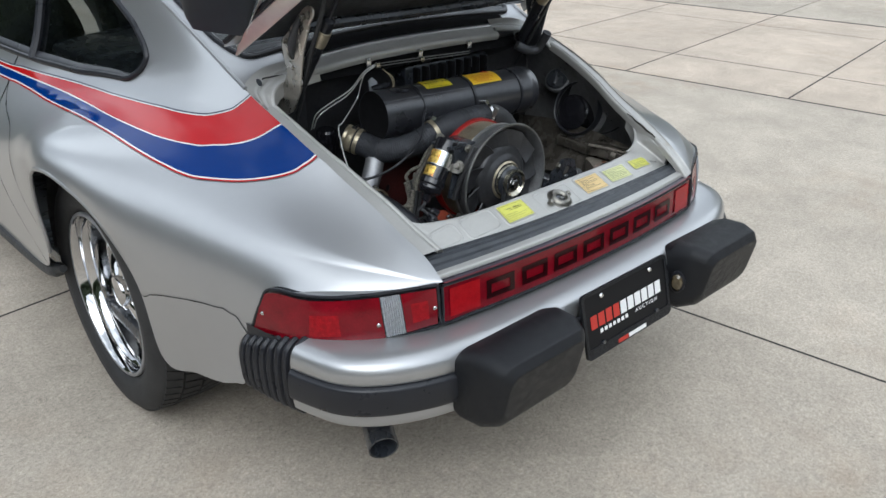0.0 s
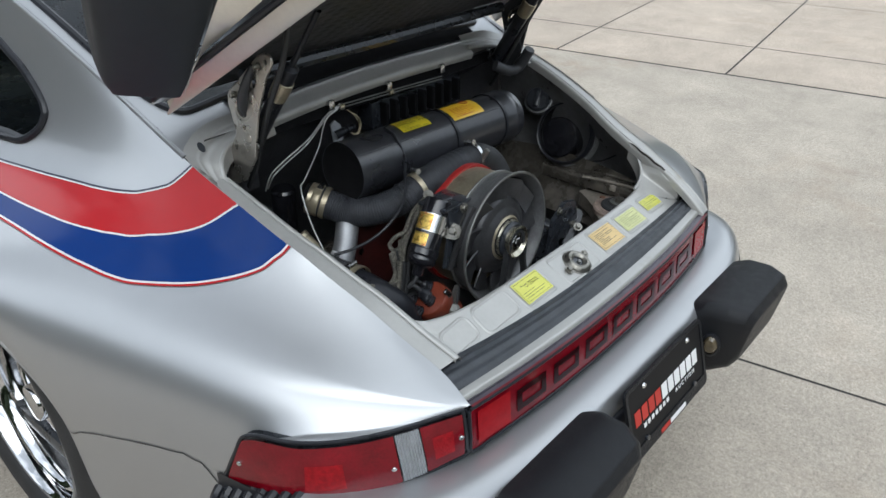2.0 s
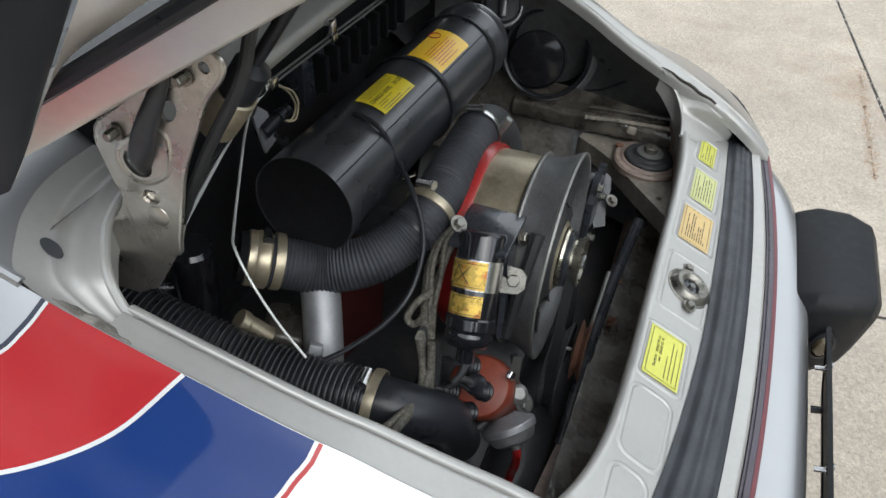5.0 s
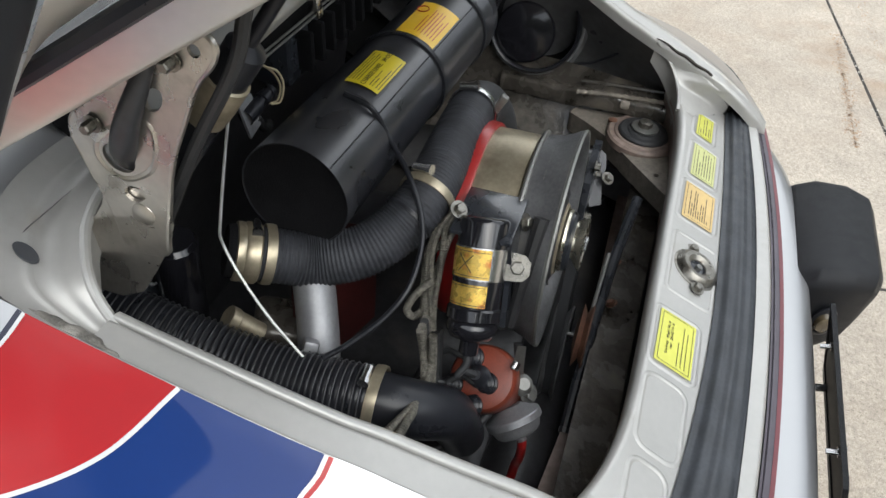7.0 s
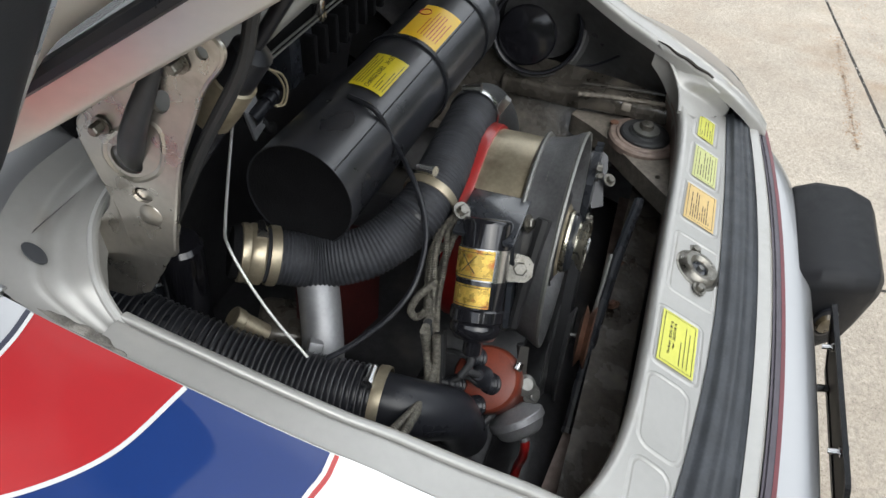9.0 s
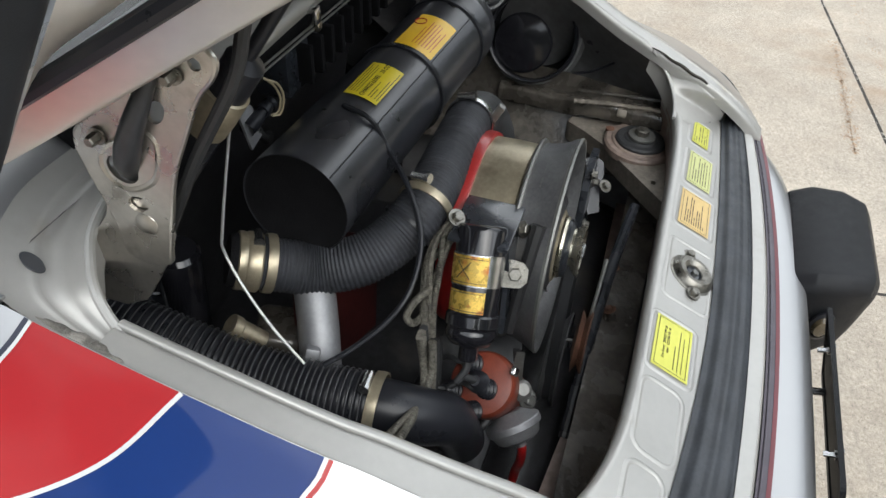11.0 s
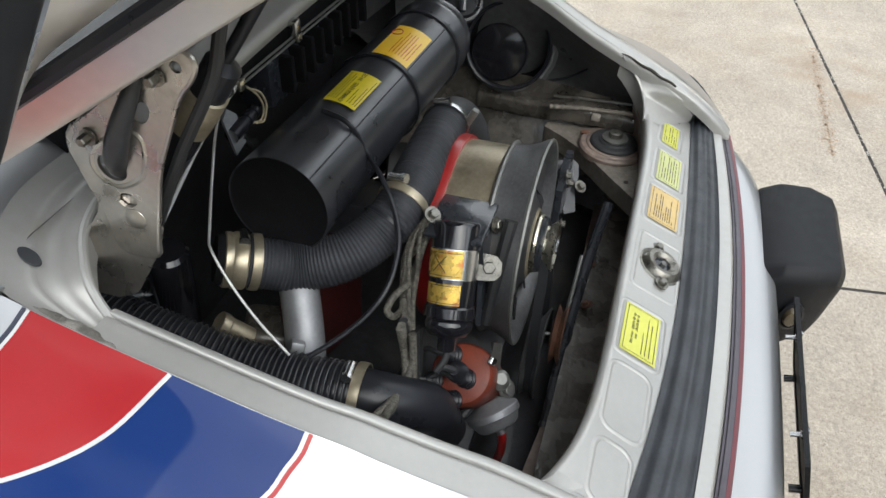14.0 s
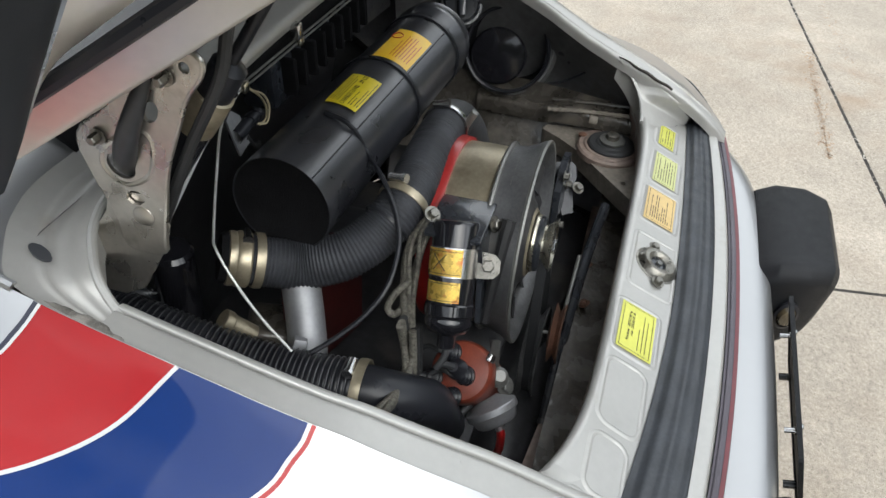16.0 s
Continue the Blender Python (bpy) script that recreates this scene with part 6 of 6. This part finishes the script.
for i in range(1, 1201):
    here = Vector(spline(LOWH, 6 * i / 1200))
    walked += (here - last).length
    if walked > 0.0066:
        walked = 0.0
        turn = (here - last).to_track_quat("Z", "Y").to_matrix()
        ring = [[bm.verts.new(here + turn @ Vector(((0.0366 + 0.0009 * math.cos(v)) * math.cos(t), (0.0366 + 0.0009 * math.cos(v)) * math.sin(t), 0.0009 * math.sin(v)))) for v in (0, 1.571, 3.142, 4.712)] for t in [2 * math.pi * k / 36 for k in range(36)]]
        for k in range(36):
            for v in range(4):
                bm.faces.new((ring[k][v], ring[(k + 1) % 36][v], ring[(k + 1) % 36][(v + 1) % 4], ring[k][(v + 1) % 4]))
    last = here
part("hose_rib", bm, RIB, lower_hose, "grey rib crests of the hose with painted highlights")
clamp((-.284, .474, .578), (0.1, -1, -0.05), 0.0368, 0.011, GOLD)
part("hose_funnel", tube([(-.284, .490, .578), (-.278, .457, .574), (-.262, .428, .558), (-.238, .408, .530), (-.215, .398, .47)], lambda t: 0.033 - 0.006 * t, 28, 6), RUBBER_SMOOTH, car, "smooth black hose end")
part("heater_pipe", tube([(-.190, .585, .668), (-.203, .576, .640), (-.220, .566, .612), (-.240, .556, .585), (-.256, .55, .54)], 0.0225, 28, 6), ALU, car, "dull cast aluminium elbow pipe")
part("pipe_boss", box((-.258, .556, .602), (0.016, 0.016, 0.018), 0.003, Euler((0.3, 0.4, 0.5)).to_matrix()), ALU, car)
part("red_tin", plate([(-.20, .45), (-.06, .45), (-.05, .60), (-.10, .64), (-.19, .62)], [oval(-.15, .55, .006, .009)], 0.004, lambda a, b, h: (a, .58 + h - 0.3 * (a + .1), b)), DARK_RED, car, "dull red cooling tinware", smooth=False)
part("blower_can", lathe([(0, 0), (0.045, 0.004), (0.055, 0.015), (0.055, 0.11), (0.048, 0.13), (0, 0.13)], (-.315, .84, .63), (0.25, -0.35, -0.25), 32), BLACK, car, "glossy black blower can")
part("neck_clamp", lathe([(0, 0.004), (0.010, 0.003), (0.0125, 0.002), (0.0135, 0.003), (0.0135, 0.012), (0.0120, 0.014), (0.0115, 0.045), (0, 0.045)], (-.262, .650, .618), (0.35, -0.60, -0.7), 32), GOLD, car, "tarnished brass clamp collar")
# ribbed plenum under the rear window
for k in range(9):
    part("plenum_rib", box((0.02 + 0.03 * k, 0.694, 0.780), (0.010, 0.045, 0.05), 0.003), PAD, car)
part("plenum", box((0.14, 0.715, 0.775), (0.30, 0.05, 0.07), 0.01), BLACK, car, "black ribbed plenum under the cowl")

# ---- coil, distributor and cables ----
CT = Vector((-.116, .416, .7095))
ca = Vector((-.56, -.09, -.823)).normalized()
CR = (Vector((-0.80, -0.17, 0.57)) - ca * Vector((-0.80, -0.17, 0.57)).dot(ca)).normalized()
CS = ca.cross(CR)
CB = CT + ca * 0.145
coil = part("ignition_coil", lathe([(0, 0), (0.0235, 0.0005), (0.0255, 0.002), (0.0265, 0.005), (0.0265, 0.094), (0.0285, 0.096), (0.0288, 0.107), (0.027, 0.109), (0.0265, 0.112), (0.0275, 0.114), (0.0268, 0.121), (0.022, 0.128), (0.012, 0.131), (0.0105, 0.133), (0.0105, 0.145), (0.008, 0.148), (0, 0.148)], CT, ca, 48), BUMPER_GLOSS, car, "black ignition coil with scratched gold labels", sharp=40)
part("coil_band", lathe([(0.0266, 0.030), (0.0276, 0.0305), (0.0276, 0.064), (0.0266, 0.0645)], CT, ca, 48), STEEL, coil, "bright metal coil clamp")


def coil_point(h, ang, r):
    return CT + ca * h + (CR * math.cos(ang) + CS * math.sin(ang)) * r


for h0, h1, r in ((0.032, 0.0625, 0.0280), (0.069, 0.092, 0.0270)):
    part("coil_label", grid(lambda s, t: coil_point(h0 + (h1 - h0) * t, -0.42 + 1.75 * s, r), 16, 3), GOLDFOIL, coil, "scratched gold foil label")
for sgn in (-1, 1):
    part("print_cross", tube([coil_point(0.0475 + sgn * u * 0.009, 0.55 + u * 0.28, 0.0284) for u in (-1, -.5, 0, .5, 1)], 0.0005, 6, 3), INK, coil, "printed cross")
for h in (0.035, 0.060, 0.071, 0.090):
    part("print_line", tube([coil_point(h, -0.35 + 1.6 * u / 5, 0.0283 if h < 0.065 else 0.0273) for u in range(6)], 0.0004, 5, 2), INK, coil)
LUG = Vector((-.1255, .375, .660))


def ear(a, b, h):
    return LUG - CS * a + ca * b + CR * (h - 0.003)


part("clamp_lug", plate([(-0.030, -0.015), (-0.004, -0.015), (0.008, -0.013), (0.014, -0.006), (0.014, 0.008), (0.007, 0.015), (-0.010, 0.016), (-0.030, 0.015)], [], 0.003, ear), BOLT, coil, "worn plated clamp ear")
part("lug_bolt", bolt(LUG + CR * 0.001, CR, 0.0078, 0.007), BOLT, coil)
part("coil_bracket", plate([(-.150, .590), (-.100, .575), (-.078, .62), (-.074, .690), (-.094, .700), (-.130, .700), (-.128, .66)], [], 0.006, lambda a, b, h: (a, .384 + h + 0.25 * (b - .7) * 0.3, b)), BLACK, car, "black coil bracket", smooth=False)
part("bracket_foot", box((-.102, .415, .701), (0.080, 0.066, 0.006), 0.002), BLACK, car)
part("housing_leg", tube([(-.085, .362, .700), (-.108, .366, .660), (-.128, .370, .615), (-.140, .372, .585)], lambda t: 0.0085 - 0.003 * t, 8, 6), BAND_BLACK, fan, "dark cast leg of the fan housing")
part("distributor_rib", plate([(-.006, 0), (.006, 0), (.004, .050), (-.002, .052)], [], 0.006, lambda a, b, h: (-.158 + 0.35 * b, .352 + a + h * 0.6, .520 + 0.75 * b)), CAST, car, "cast rib beside the distributor")
part("capsule_neck", lathe([(0.012, -0.004), (0.013, 0.004), (0.010, 0.008), (0.011, 0.012), (0.007, 0.015), (0, 0.015)], (-.156, .347, .512), (-0.5, -0.3, 0.8), 24), CAST, car, "ribbed cast neck of the vacuum capsule", sharp=30)
for p, d, r in (((-.0895, .379, .693), (-.2, -.9, .35), 0.0062), ((-.113, .447, .708), (-0.3, -0.5, 0.7), 0.0062)):
    part("coil_bolt", bolt(p, d, r, r), BOLT, coil)
DC, DN = Vector((-.178, .388, .532)), Vector((-0.60, 0.12, 0.79)).normalized()
dist = part("distributor", lathe([(0.038, -0.06), (0.0385, -0.020), (0.0395, -0.018), (0.0385, -0.004), (0.0375, 0.002), (0.035, 0.005), (0.026, 0.007), (0.012, 0.008), (0.010, 0.012), (0, 0.012)], DC, DN, 48), BROWNRED, car, "red-brown distributor cap with black plug boots")
dv = Vector((0, 1, 0)) - DN * DN.y
dv.normalize()
dw = DN.cross(dv)
for p in ((-.166, .401, .549), (-.187, .378, .537), (-.208, .388, .519), (-.193, .416, .527)):
    p = Vector(p) - DN * 0.003
    side = (DN + Vector((-0.31, 0.95, -0.04)) * 0.55).normalized()
    part("plug_boot", lathe([(0.0115, 0), (0.0125, 0.003), (0.0105, 0.005), (0.0115, 0.008), (0.0095, 0.010), (0.0105, 0.012), (0.0080, 0.014), (0.0070, 0.018), (0.005, 0.020), (0, 0.020)], p, side, 20), RUBBER_SMOOTH, dist)
    q = p + side * 0.018
    part("plug_lead", tube([q, q + side * 0.006 + dv * 0.006, q + dv * 0.024 + DN * 0.002, q + Vector((-0.012, 0.045, -0.020)), q + Vector((-0.030, 0.060, -0.070)), q + Vector((-0.040, 0.065, -0.13))], 0.0034, 10, 6), RUBBER, dist)
part("plug_boot", lathe([(0.0115, 0), (0.013, 0.004), (0.0105, 0.007), (0.0125, 0.011), (0.0085, 0.016), (0.006, 0.024), (0, 0.024)], DC + DN * 0.013, DN, 20), RUBBER_SMOOTH, dist)
part("cap_clip", box(DC + dv * -0.034 + dw * -0.022 + DN * 0.006, (0.006, 0.010, 0.020), 0.0015, DN.to_track_quat("Z", "Y").to_matrix()), STEEL, dist, "spring clip of the cap")
part("coil_lead", tube([CB - ca * 0.004, CB + ca * 0.012, CB + ca * 0.022 + Vector((-.004, .008, -.004)), DC + DN * 0.050 + dv * 0.01, DC + DN * 0.034], 0.0042, 10, 8), RUBBER, car, "black coil lead")
part("vacuum_capsule", lathe([(0, -0.016), (0.014, -0.0155), (0.018, -0.012), (0.0215, -0.0105), (0.0285, -0.0055), (0.0325, -0.0045), (0.0335, -0.003), (0.0335, 0.004), (0.0325, 0.0055), (0.0305, 0.006), (0.0265, 0.016), (0.0225, 0.019), (0.010, 0.020), (0.006, 0.021), (0.006, 0.028), (0, 0.028)], (-.1790, .3465, .478), (-0.455, -0.567, -0.69), 48), ALU, car, "dull aluminium vacuum capsule of two pressed halves", sharp=25)
part("vacuum_hose", tube([(-.190, .333, .462), (-.192, .330, .450), (-.188, .331, .42), (-.182, .335, .395), (-.187, .3375, .370), (-.202, .342, .349), (-.215, .35, .33)], 0.0056, 12, 8), RED_HOSE, car, "bright red rubber vacuum hose")
part("black_hose", tube([(-.128, .362, .548), (-.138, .356, .527), (-.152, .357, .508), (-.176, .368, .494), (-.202, .381, .483), (-.232, .405, .478), (-.268, .434, .474)], 0.0048, 12, 8), RUBBER, car, "thin black hose")
# braided loom hanging beside the coil: thin woven leads that cross and part
LOOM = [(-.112, .449, .700), (-.128, .458, .680), (-.146, .461, .660), (-.172, .457, .628), (-.190, .450, .580), (-.203, .441, .530), (-.222, .439, .508), (-.250, .446, .494)]
random.seed(21)
for k in range(7):
    ph, rr = 2 * math.pi * k / 7, 0.0085
    pts = []
    for i, p in enumerate(LOOM):
        tw = ph + 0.35 * i + random.uniform(-0.35, 0.35)
        wide = rr * (0.7 + 0.5 * abs(math.sin(0.9 * i)))
        pts.append((p[0] + 0.5 * wide * math.cos(tw), p[1] + wide * math.cos(tw), p[2] + 0.7 * wide * math.sin(tw)))
    part("braided_cable", tube(pts[:5 + k % 4], 0.0036, 10, 6, rib=0.0006, pitch=0.0026), BRAID, car, "grey braided ignition cable")
# frayed ends of the loom, bent towards the wing
for k, (dx, dz) in enumerate(((0.0, 0.0), (0.007, -0.007), (-0.006, 0.006), (0.012, 0.004))):
    part("braided_cable", tube([(-.207 + dx, .452, .622), (-.200 + dx, .450, .571 + dz), (-.232 + dx, .438, .565 + dz), (-.281 + 0.6 * dx, .4322, .585 + dz), (-.319, .432 + 0.5 * dx, .602 + dz), (-.3366, .434 + 0.7 * dx, .608 + 0.7 * dz)], 0.0047, 10, 6, rib=0.0006, pitch=0.0028), BRAID if k != 1 else RUBBER, car, "grey braided ignition cable bent towards the wing")
part("braided_cable", tube([(-.166, .455, .650), (-.182, .468, .640), (-.193, .474, .626), (-.190, .468, .614), (-.181, .461, .618), (-.180, .459, .632), (-.186, .456, .60), (-.194, .452, .57)], 0.0044, 10, 6, rib=0.0006, pitch=0.0026), BRAID, car, "looped grey braided cable")
for k, (dx, dz, mat) in enumerate(((0, 0, RUBBER), (0.012, -0.006, RUBBER), (-0.010, 0.004, BRAID))):
    part("hanging_cable", tube([(-.190 + dx, .442, .60 + dz), (-.200 + dx, .438, .560 + dz), (-.212 + dx, .436, .530 + dz), (-.234 + dx, .440, .512 + dz), (-.262 + dx, .452, .500 + dz), (-.29 + dx, .466, .49 + dz)], 0.0050, 10, 6), mat, car, "cable hanging beside the distributor")
part("black_cable", tube([tuple(drum_point(0.079, 5, 0.004)), tuple(drum_point(0.079, 35, 0.005)), (-.080, .536, .752), (-.116, .502, .740), (-.140, .480, .716), (-.166, .469, .694), (-.203, .468, .671), (-.232, .483, .649), (-.260, .508, .631), (-.283, .530, .622)], 0.003, 8, 8), RUBBER_SMOOTH, car, "thin black cable over the hose")

# thin fuel lines from the cowl
LN = Vector((-.128, .665, .833))
for pts in ([LN, (-.152, .670, .820), (-.160, .677, .795), (-.172, .680, .760), (-.232, .657, .720), (-.256, .641, .717), (-.270, .615, .688), (-.285, .580, .660), (-.298, .542, .636)],
            [LN + Vector((0.004, 0, 0.004)), (-.153, .676, .815), (-.183, .697, .770), (-.246, .690, .750), (-.278, .690, .734), (-.276, .715, .70)],
            [LN + Vector((0.008, 0, 0.008)), (-.153, .674, .822), (-.183, .692, .781), (-.252, .684, .760), (-.288, .684, .742), (-.286, .710, .70)]):
    part("fuel_line", tube(pts, 0.0016, 8, 6), GALV, car, "thin bright metal line")
for dz in (0.0, 0.006):
    part("fuel_line", tube([LN + Vector((0, 0, dz)), (-.03, .665, .830 + dz), (.10, .665, .825 + dz), (.19, .666, .821 + dz)], 0.0014, 6, 6), CAST, car)
for x, z in ((-.118, .835), (.022, .831)):
    part("line_clip", box((x, .6625, z), (0.012, 0.006, 0.013), 0.002), ZINC, car, "small beige line clip")
bracket = part("line_bracket", plate([(-.128, .764), (-.104, .768), (-.100, .800), (-.112, .812), (-.126, .806)], [], 0.003, lambda a, b, h: (a, .684 - h + 0.3 * (b - .79), b)), ALU, car, "small bright switch bracket", smooth=False)
bracket.location = (-.007, -.002, -.0095)
part("switch_body", lathe([(0.009, -0.020), (0.009, 0.004), (0.0065, 0.006), (0.0065, 0.012), (0.0085, 0.013), (0.0085, 0.019), (0.0065, 0.020), (0.0065, 0.026), (0.008, 0.027), (0.008, 0.032), (0, 0.034)], (-.102, .680, .786), (1, -0.05, 0.12), 18), RUBBER_SMOOTH, bracket, "black ribbed switch boot")
WIRE = material("cream_wire", (0.42, 0.36, 0.24), 0.5, 0, vary=0.1)
for dy, dz in ((0.0, 0.0), (-0.004, 0.004)):
    part("switch_wire", tube([(-.078, .678 + dy, .778), (-.066, .674 + dy, .776), (-.060, .672 + dy, .790 + dz), (-.066, .674 + dy, .808 + dz), (-.078, .676, .822), (-.092, .672, .832)], 0.0013, 8, 6), WIRE, bracket, "cream wire")
part("rubber_tail", tube([(-.104, .680, .775), (-.090, .682, .755), (-.068, .690, .738), (-.048, .70, .73)], 0.0055, 10, 6), RUBBER, bracket)
part("hinge_spring", tube([(.377, .560, .868), (.377, .567, .855), (.371, .582, .826), (.352, .590, .819), (.332, .597, .824), (.312, .609, .836)], 0.012, 16, 8), ARM, car, "thick black bent hinge tube")

# ---- hinge brackets ----
for flip in (False, True):
    outer = [(.648, .928), (.622, .948), (.598, .967), (.572, .990), (.550, 1.008), (.532, 1.013), (.522, 1.006), (.525, .994), (.541, .977), (.552, .952), (.572, .911), (.582, .870), (.590, .840), (.592, .822), (.628, .822), (.629, .842), (.630, .858), (.640, .893)]
    for rounds in range(2):
        outer = [(a[0] * (1 - t) + b[0] * t, a[1] * (1 - t) + b[1] * t) for a, b in zip(outer, outer[1:] + outer[:1]) for t in (0.25, 0.75)]
    holes = [oval(.611, .907, .0125, .0115, 20, 20), oval(.606, .878, .009, .007, -20, 8), oval(.572, .960, .006, .010, 30, 12), oval(.536, 1.000, .0045, .0045, 0, 10)]
    bm = plate(outer, holes, 0.003, lambda a, b, h: (-.384 - h, a, b))
    br = part("hinge_bracket", mirrored(bm) if flip else bm, ARM if flip else BRACKET, car, "pressed silver-beige lid hinge bracket with holes", sharp=30)
    bm = tube([(-.3845, a, b) for a, b in outer] + [(-.3845, *outer[0])], 0.0026, 8, 1, cap=False)
    part("bracket_flange", mirrored(bm) if flip else bm, ARM if flip else BRACKET, br)
    slot = [(.622, .922), (.612, .930), (.599, .938), (.586, .942), (.579, .938), (.578, .928), (.582, .912), (.588, .902), (.599, .894), (.611, .890), (.622, .894), (.628, .904), (.627, .914)]
    bm = tube([(-.3852, a, b) for a, b in slot] + [(-.3852, *slot[0])], 0.0030, 8, 5, cap=False)
    part("slot_rim", mirrored(bm) if flip else bm, BRACKET, br)
    bm = lathe([(0.010, -0.001), (0.009, 0.0008), (0.005, 0.0022), (0, 0.0026)], (-.3868, .603, .861), (-1, 0, 0), 20)
    part("pressed_bump", mirrored(bm) if flip else bm, BRACKET, br)
    bm = tube([(-.388, .567, .990), (-.392, .577, .970), (-.394, .589, .946), (-.391, .600, .924), (-.381, .609, .906), (-.365, .615, .89)], lambda t: 0.0045 + 0.0048 * math.sin(math.pi * min(1, t * 0.75)), 12, 6)
    part("hinge_arm", mirrored(bm) if flip else bm, ARM, br, "dark grey hinge arm through the bracket")
    bm = plate([(.586, .850), (.590, .838), (.597, .822), (.608, .802), (.620, .782), (.640, .772), (.668, .772), (.670, .812), (.664, .832), (.652, .842), (.642, .856), (.634, .878), (.600, .880)], [], 0.004, lambda a, b, h: (-.3790 - h - 0.25 * max(0, .835 - b) ** 1.2, a, b))
    part("bracket_foot", mirrored(bm) if flip else bm, ARM if flip else BRACKET, br, "wide pressed foot of the lid hinge")
    for y, z in ((.623, .932), (.552, .991)):
        bm = bolt((-.388, y, z), (-1, 0, 0), 0.0042, 0.009)
        part("hinge_bolt", mirrored(bm) if flip else bm, BOLT, br)
    # gas strut and its cable
    S0, S1 = Vector((-.360, .640, .818)), Vector((-.335, .465, 1.078))
    d = S1 - S0
    bm = lathe([(0, 0), (0.014, 0), (0.014, 0.20), (0.011, 0.202), (0.005, 0.205), (0.005, d.length)], S0, d, 20)
    strut = part("gas_strut", mirrored(bm) if flip else bm, RUBBER_SMOOTH, car, "black gas lid strut with beige collar")
    bm = lathe([(0.0142, 0.134), (0.0152, 0.135), (0.0162, 0.150), (0.0162, 0.172), (0.0142, 0.173)], S0, d, 24)
    part("strut_collar", mirrored(bm) if flip else bm, GOLD, strut)
    bm = tube([(-.36, .655, .75), (-.362, .622, .805), (-.366, .600, .845), (-.370, .560, .920), (-.371, .522, .984), (-.366, .512, 1.02), (-.36, .50, 1.07)], 0.0048, 10, 6)
    part("lid_cable", mirrored(bm) if flip else bm, RUBBER, car, "black lid wiring hose")

# ---- engine lid, standing open ----
LH, LS, LN_ = Vector((0, .715, .896)), Vector((0, -.842, .540)), Vector((0, .540, .842))


def lid_point(x, s, n):
    """A point of the open lid: across, down its length from the hinge, and out of its skin."""
    return LH + Vector((x, 0, 0)) + LS * s + LN_ * n


def lid_half(s):
    return 0.455 - 0.135 * s


lid = part("engine_lid", solid(grid(lambda a, b: lid_point((2 * b - 1) * (lid_half(0.62 * a) + 0.022), 0.62 * a, 0.026 + 0.012 * math.sin(math.pi * b)), 20, 24), 0.003), SILVER, car, "open silver engine lid with black-edged spoiler")
part("lid_lining", grid(lambda a, b: lid_point((2 * b - 1) * (lid_half(0.6 * a) - 0.008), 0.02 + 0.58 * a, 0.020 + 0.0015 * math.sin(a * 180) * math.sin(b * 200)), 90, 90), BAY, lid, "black dusty underside of the lid")
for sx in (-1, 1):
    bm = grid(lambda a, b: lid_point(*[(lambda c: (sx * c[0], 0.6 * a, c[1]))(spline([(lid_half(0.6 * a) - 0.006, 0.022), (lid_half(0.6 * a) - 0.004, 0.004), (lid_half(0.6 * a), 0.0), (lid_half(0.6 * a) + 0.004, 0.001), (lid_half(0.6 * a) + 0.004 + 0.018 * min(1.0, 6 * a), 0.003 + 0.021 * min(1.0, 6 * a))], b * 4))][0]), 20, 17)
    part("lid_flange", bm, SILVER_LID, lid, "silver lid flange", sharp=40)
    bm = tube([lid_point(sx * (lid_half(0.6 * a) + 0.026), 0.02 + 0.6 * a, 0.027) for a in (0, .2, .4, .6, .8, 1)], 0.006, 8, 6)
    part("lid_edge_seal", bm, RUBBER_SMOOTH, lid)
    # spoiler side: painted wall and thick rubber edge, rising away from the lid

    def fold(s):
        return 0.487 - 0.13 * (s - 0.14), -0.004 + 0.50 * (s - 0.13)

    def base_pt(a, b):
        s = 0.125 + 0.62 * a
        x1, n1 = fold(s)
        x0, n0 = lid_half(s) + 0.028, 0.034 + 0.02 * a
        return lid_point(sx * (x0 + (x1 - x0) * b), s, n0 + (n1 - n0) * b)
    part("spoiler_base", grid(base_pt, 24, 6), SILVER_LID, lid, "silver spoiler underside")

    def rubber_pt(a, b):
        s = 0.115 + 0.64 * a
        xi, ni = fold(s)
        xo, no = min(0.600 + 0.26 * (s - 0.122), 0.66), 0.026 + 0.46 * (s - 0.122)
        th = 0.052 * min(1.0, 0.25 + 2.5 * math.sqrt(a))
        close = min(1.0, 0.8 + 2.0 * math.sqrt(a) * 0.5)
        cx, cn, hx = (xi + xo) / 2, (ni + no) / 2 + th / 2, (xo - xi) / 2 * close
        t = b * 2 * math.pi
        c, q = math.cos(t), math.sin(t)
        ex, en = math.copysign(abs(c) ** 0.4, c), math.copysign(abs(q) ** 0.4, q)
        return lid_point(sx * (cx + hx * ex), s + 0.02 * (1 - ex) / 2 * (1 - a), cn + (no - ni) / 2 * ex + th / 2 * en)
    bm = grid(rubber_pt, 40, 48, close_v=True)
    bm.verts.ensure_lookup_table()
    bm.faces.new([bm.verts[k] for k in range(48)])
    part("spoiler_rubber", bm, SPOILER, lid, "thick black rubber spoiler edge", sharp=60)
part("spoiler_deck", solid(grid(lambda a, b: lid_point((2 * b - 1) * 0.47, 0.16 + 0.58 * a, 0.06 + 0.27 * a), 8, 16), 0.01), SILVER, lid)
part("lid_frame", tube([lid_point(-0.36, 0.10, 0.006), lid_point(0, 0.09, 0.006), lid_point(0.36, 0.10, 0.006)], 0.012, 8, 8), BLACK, lid)
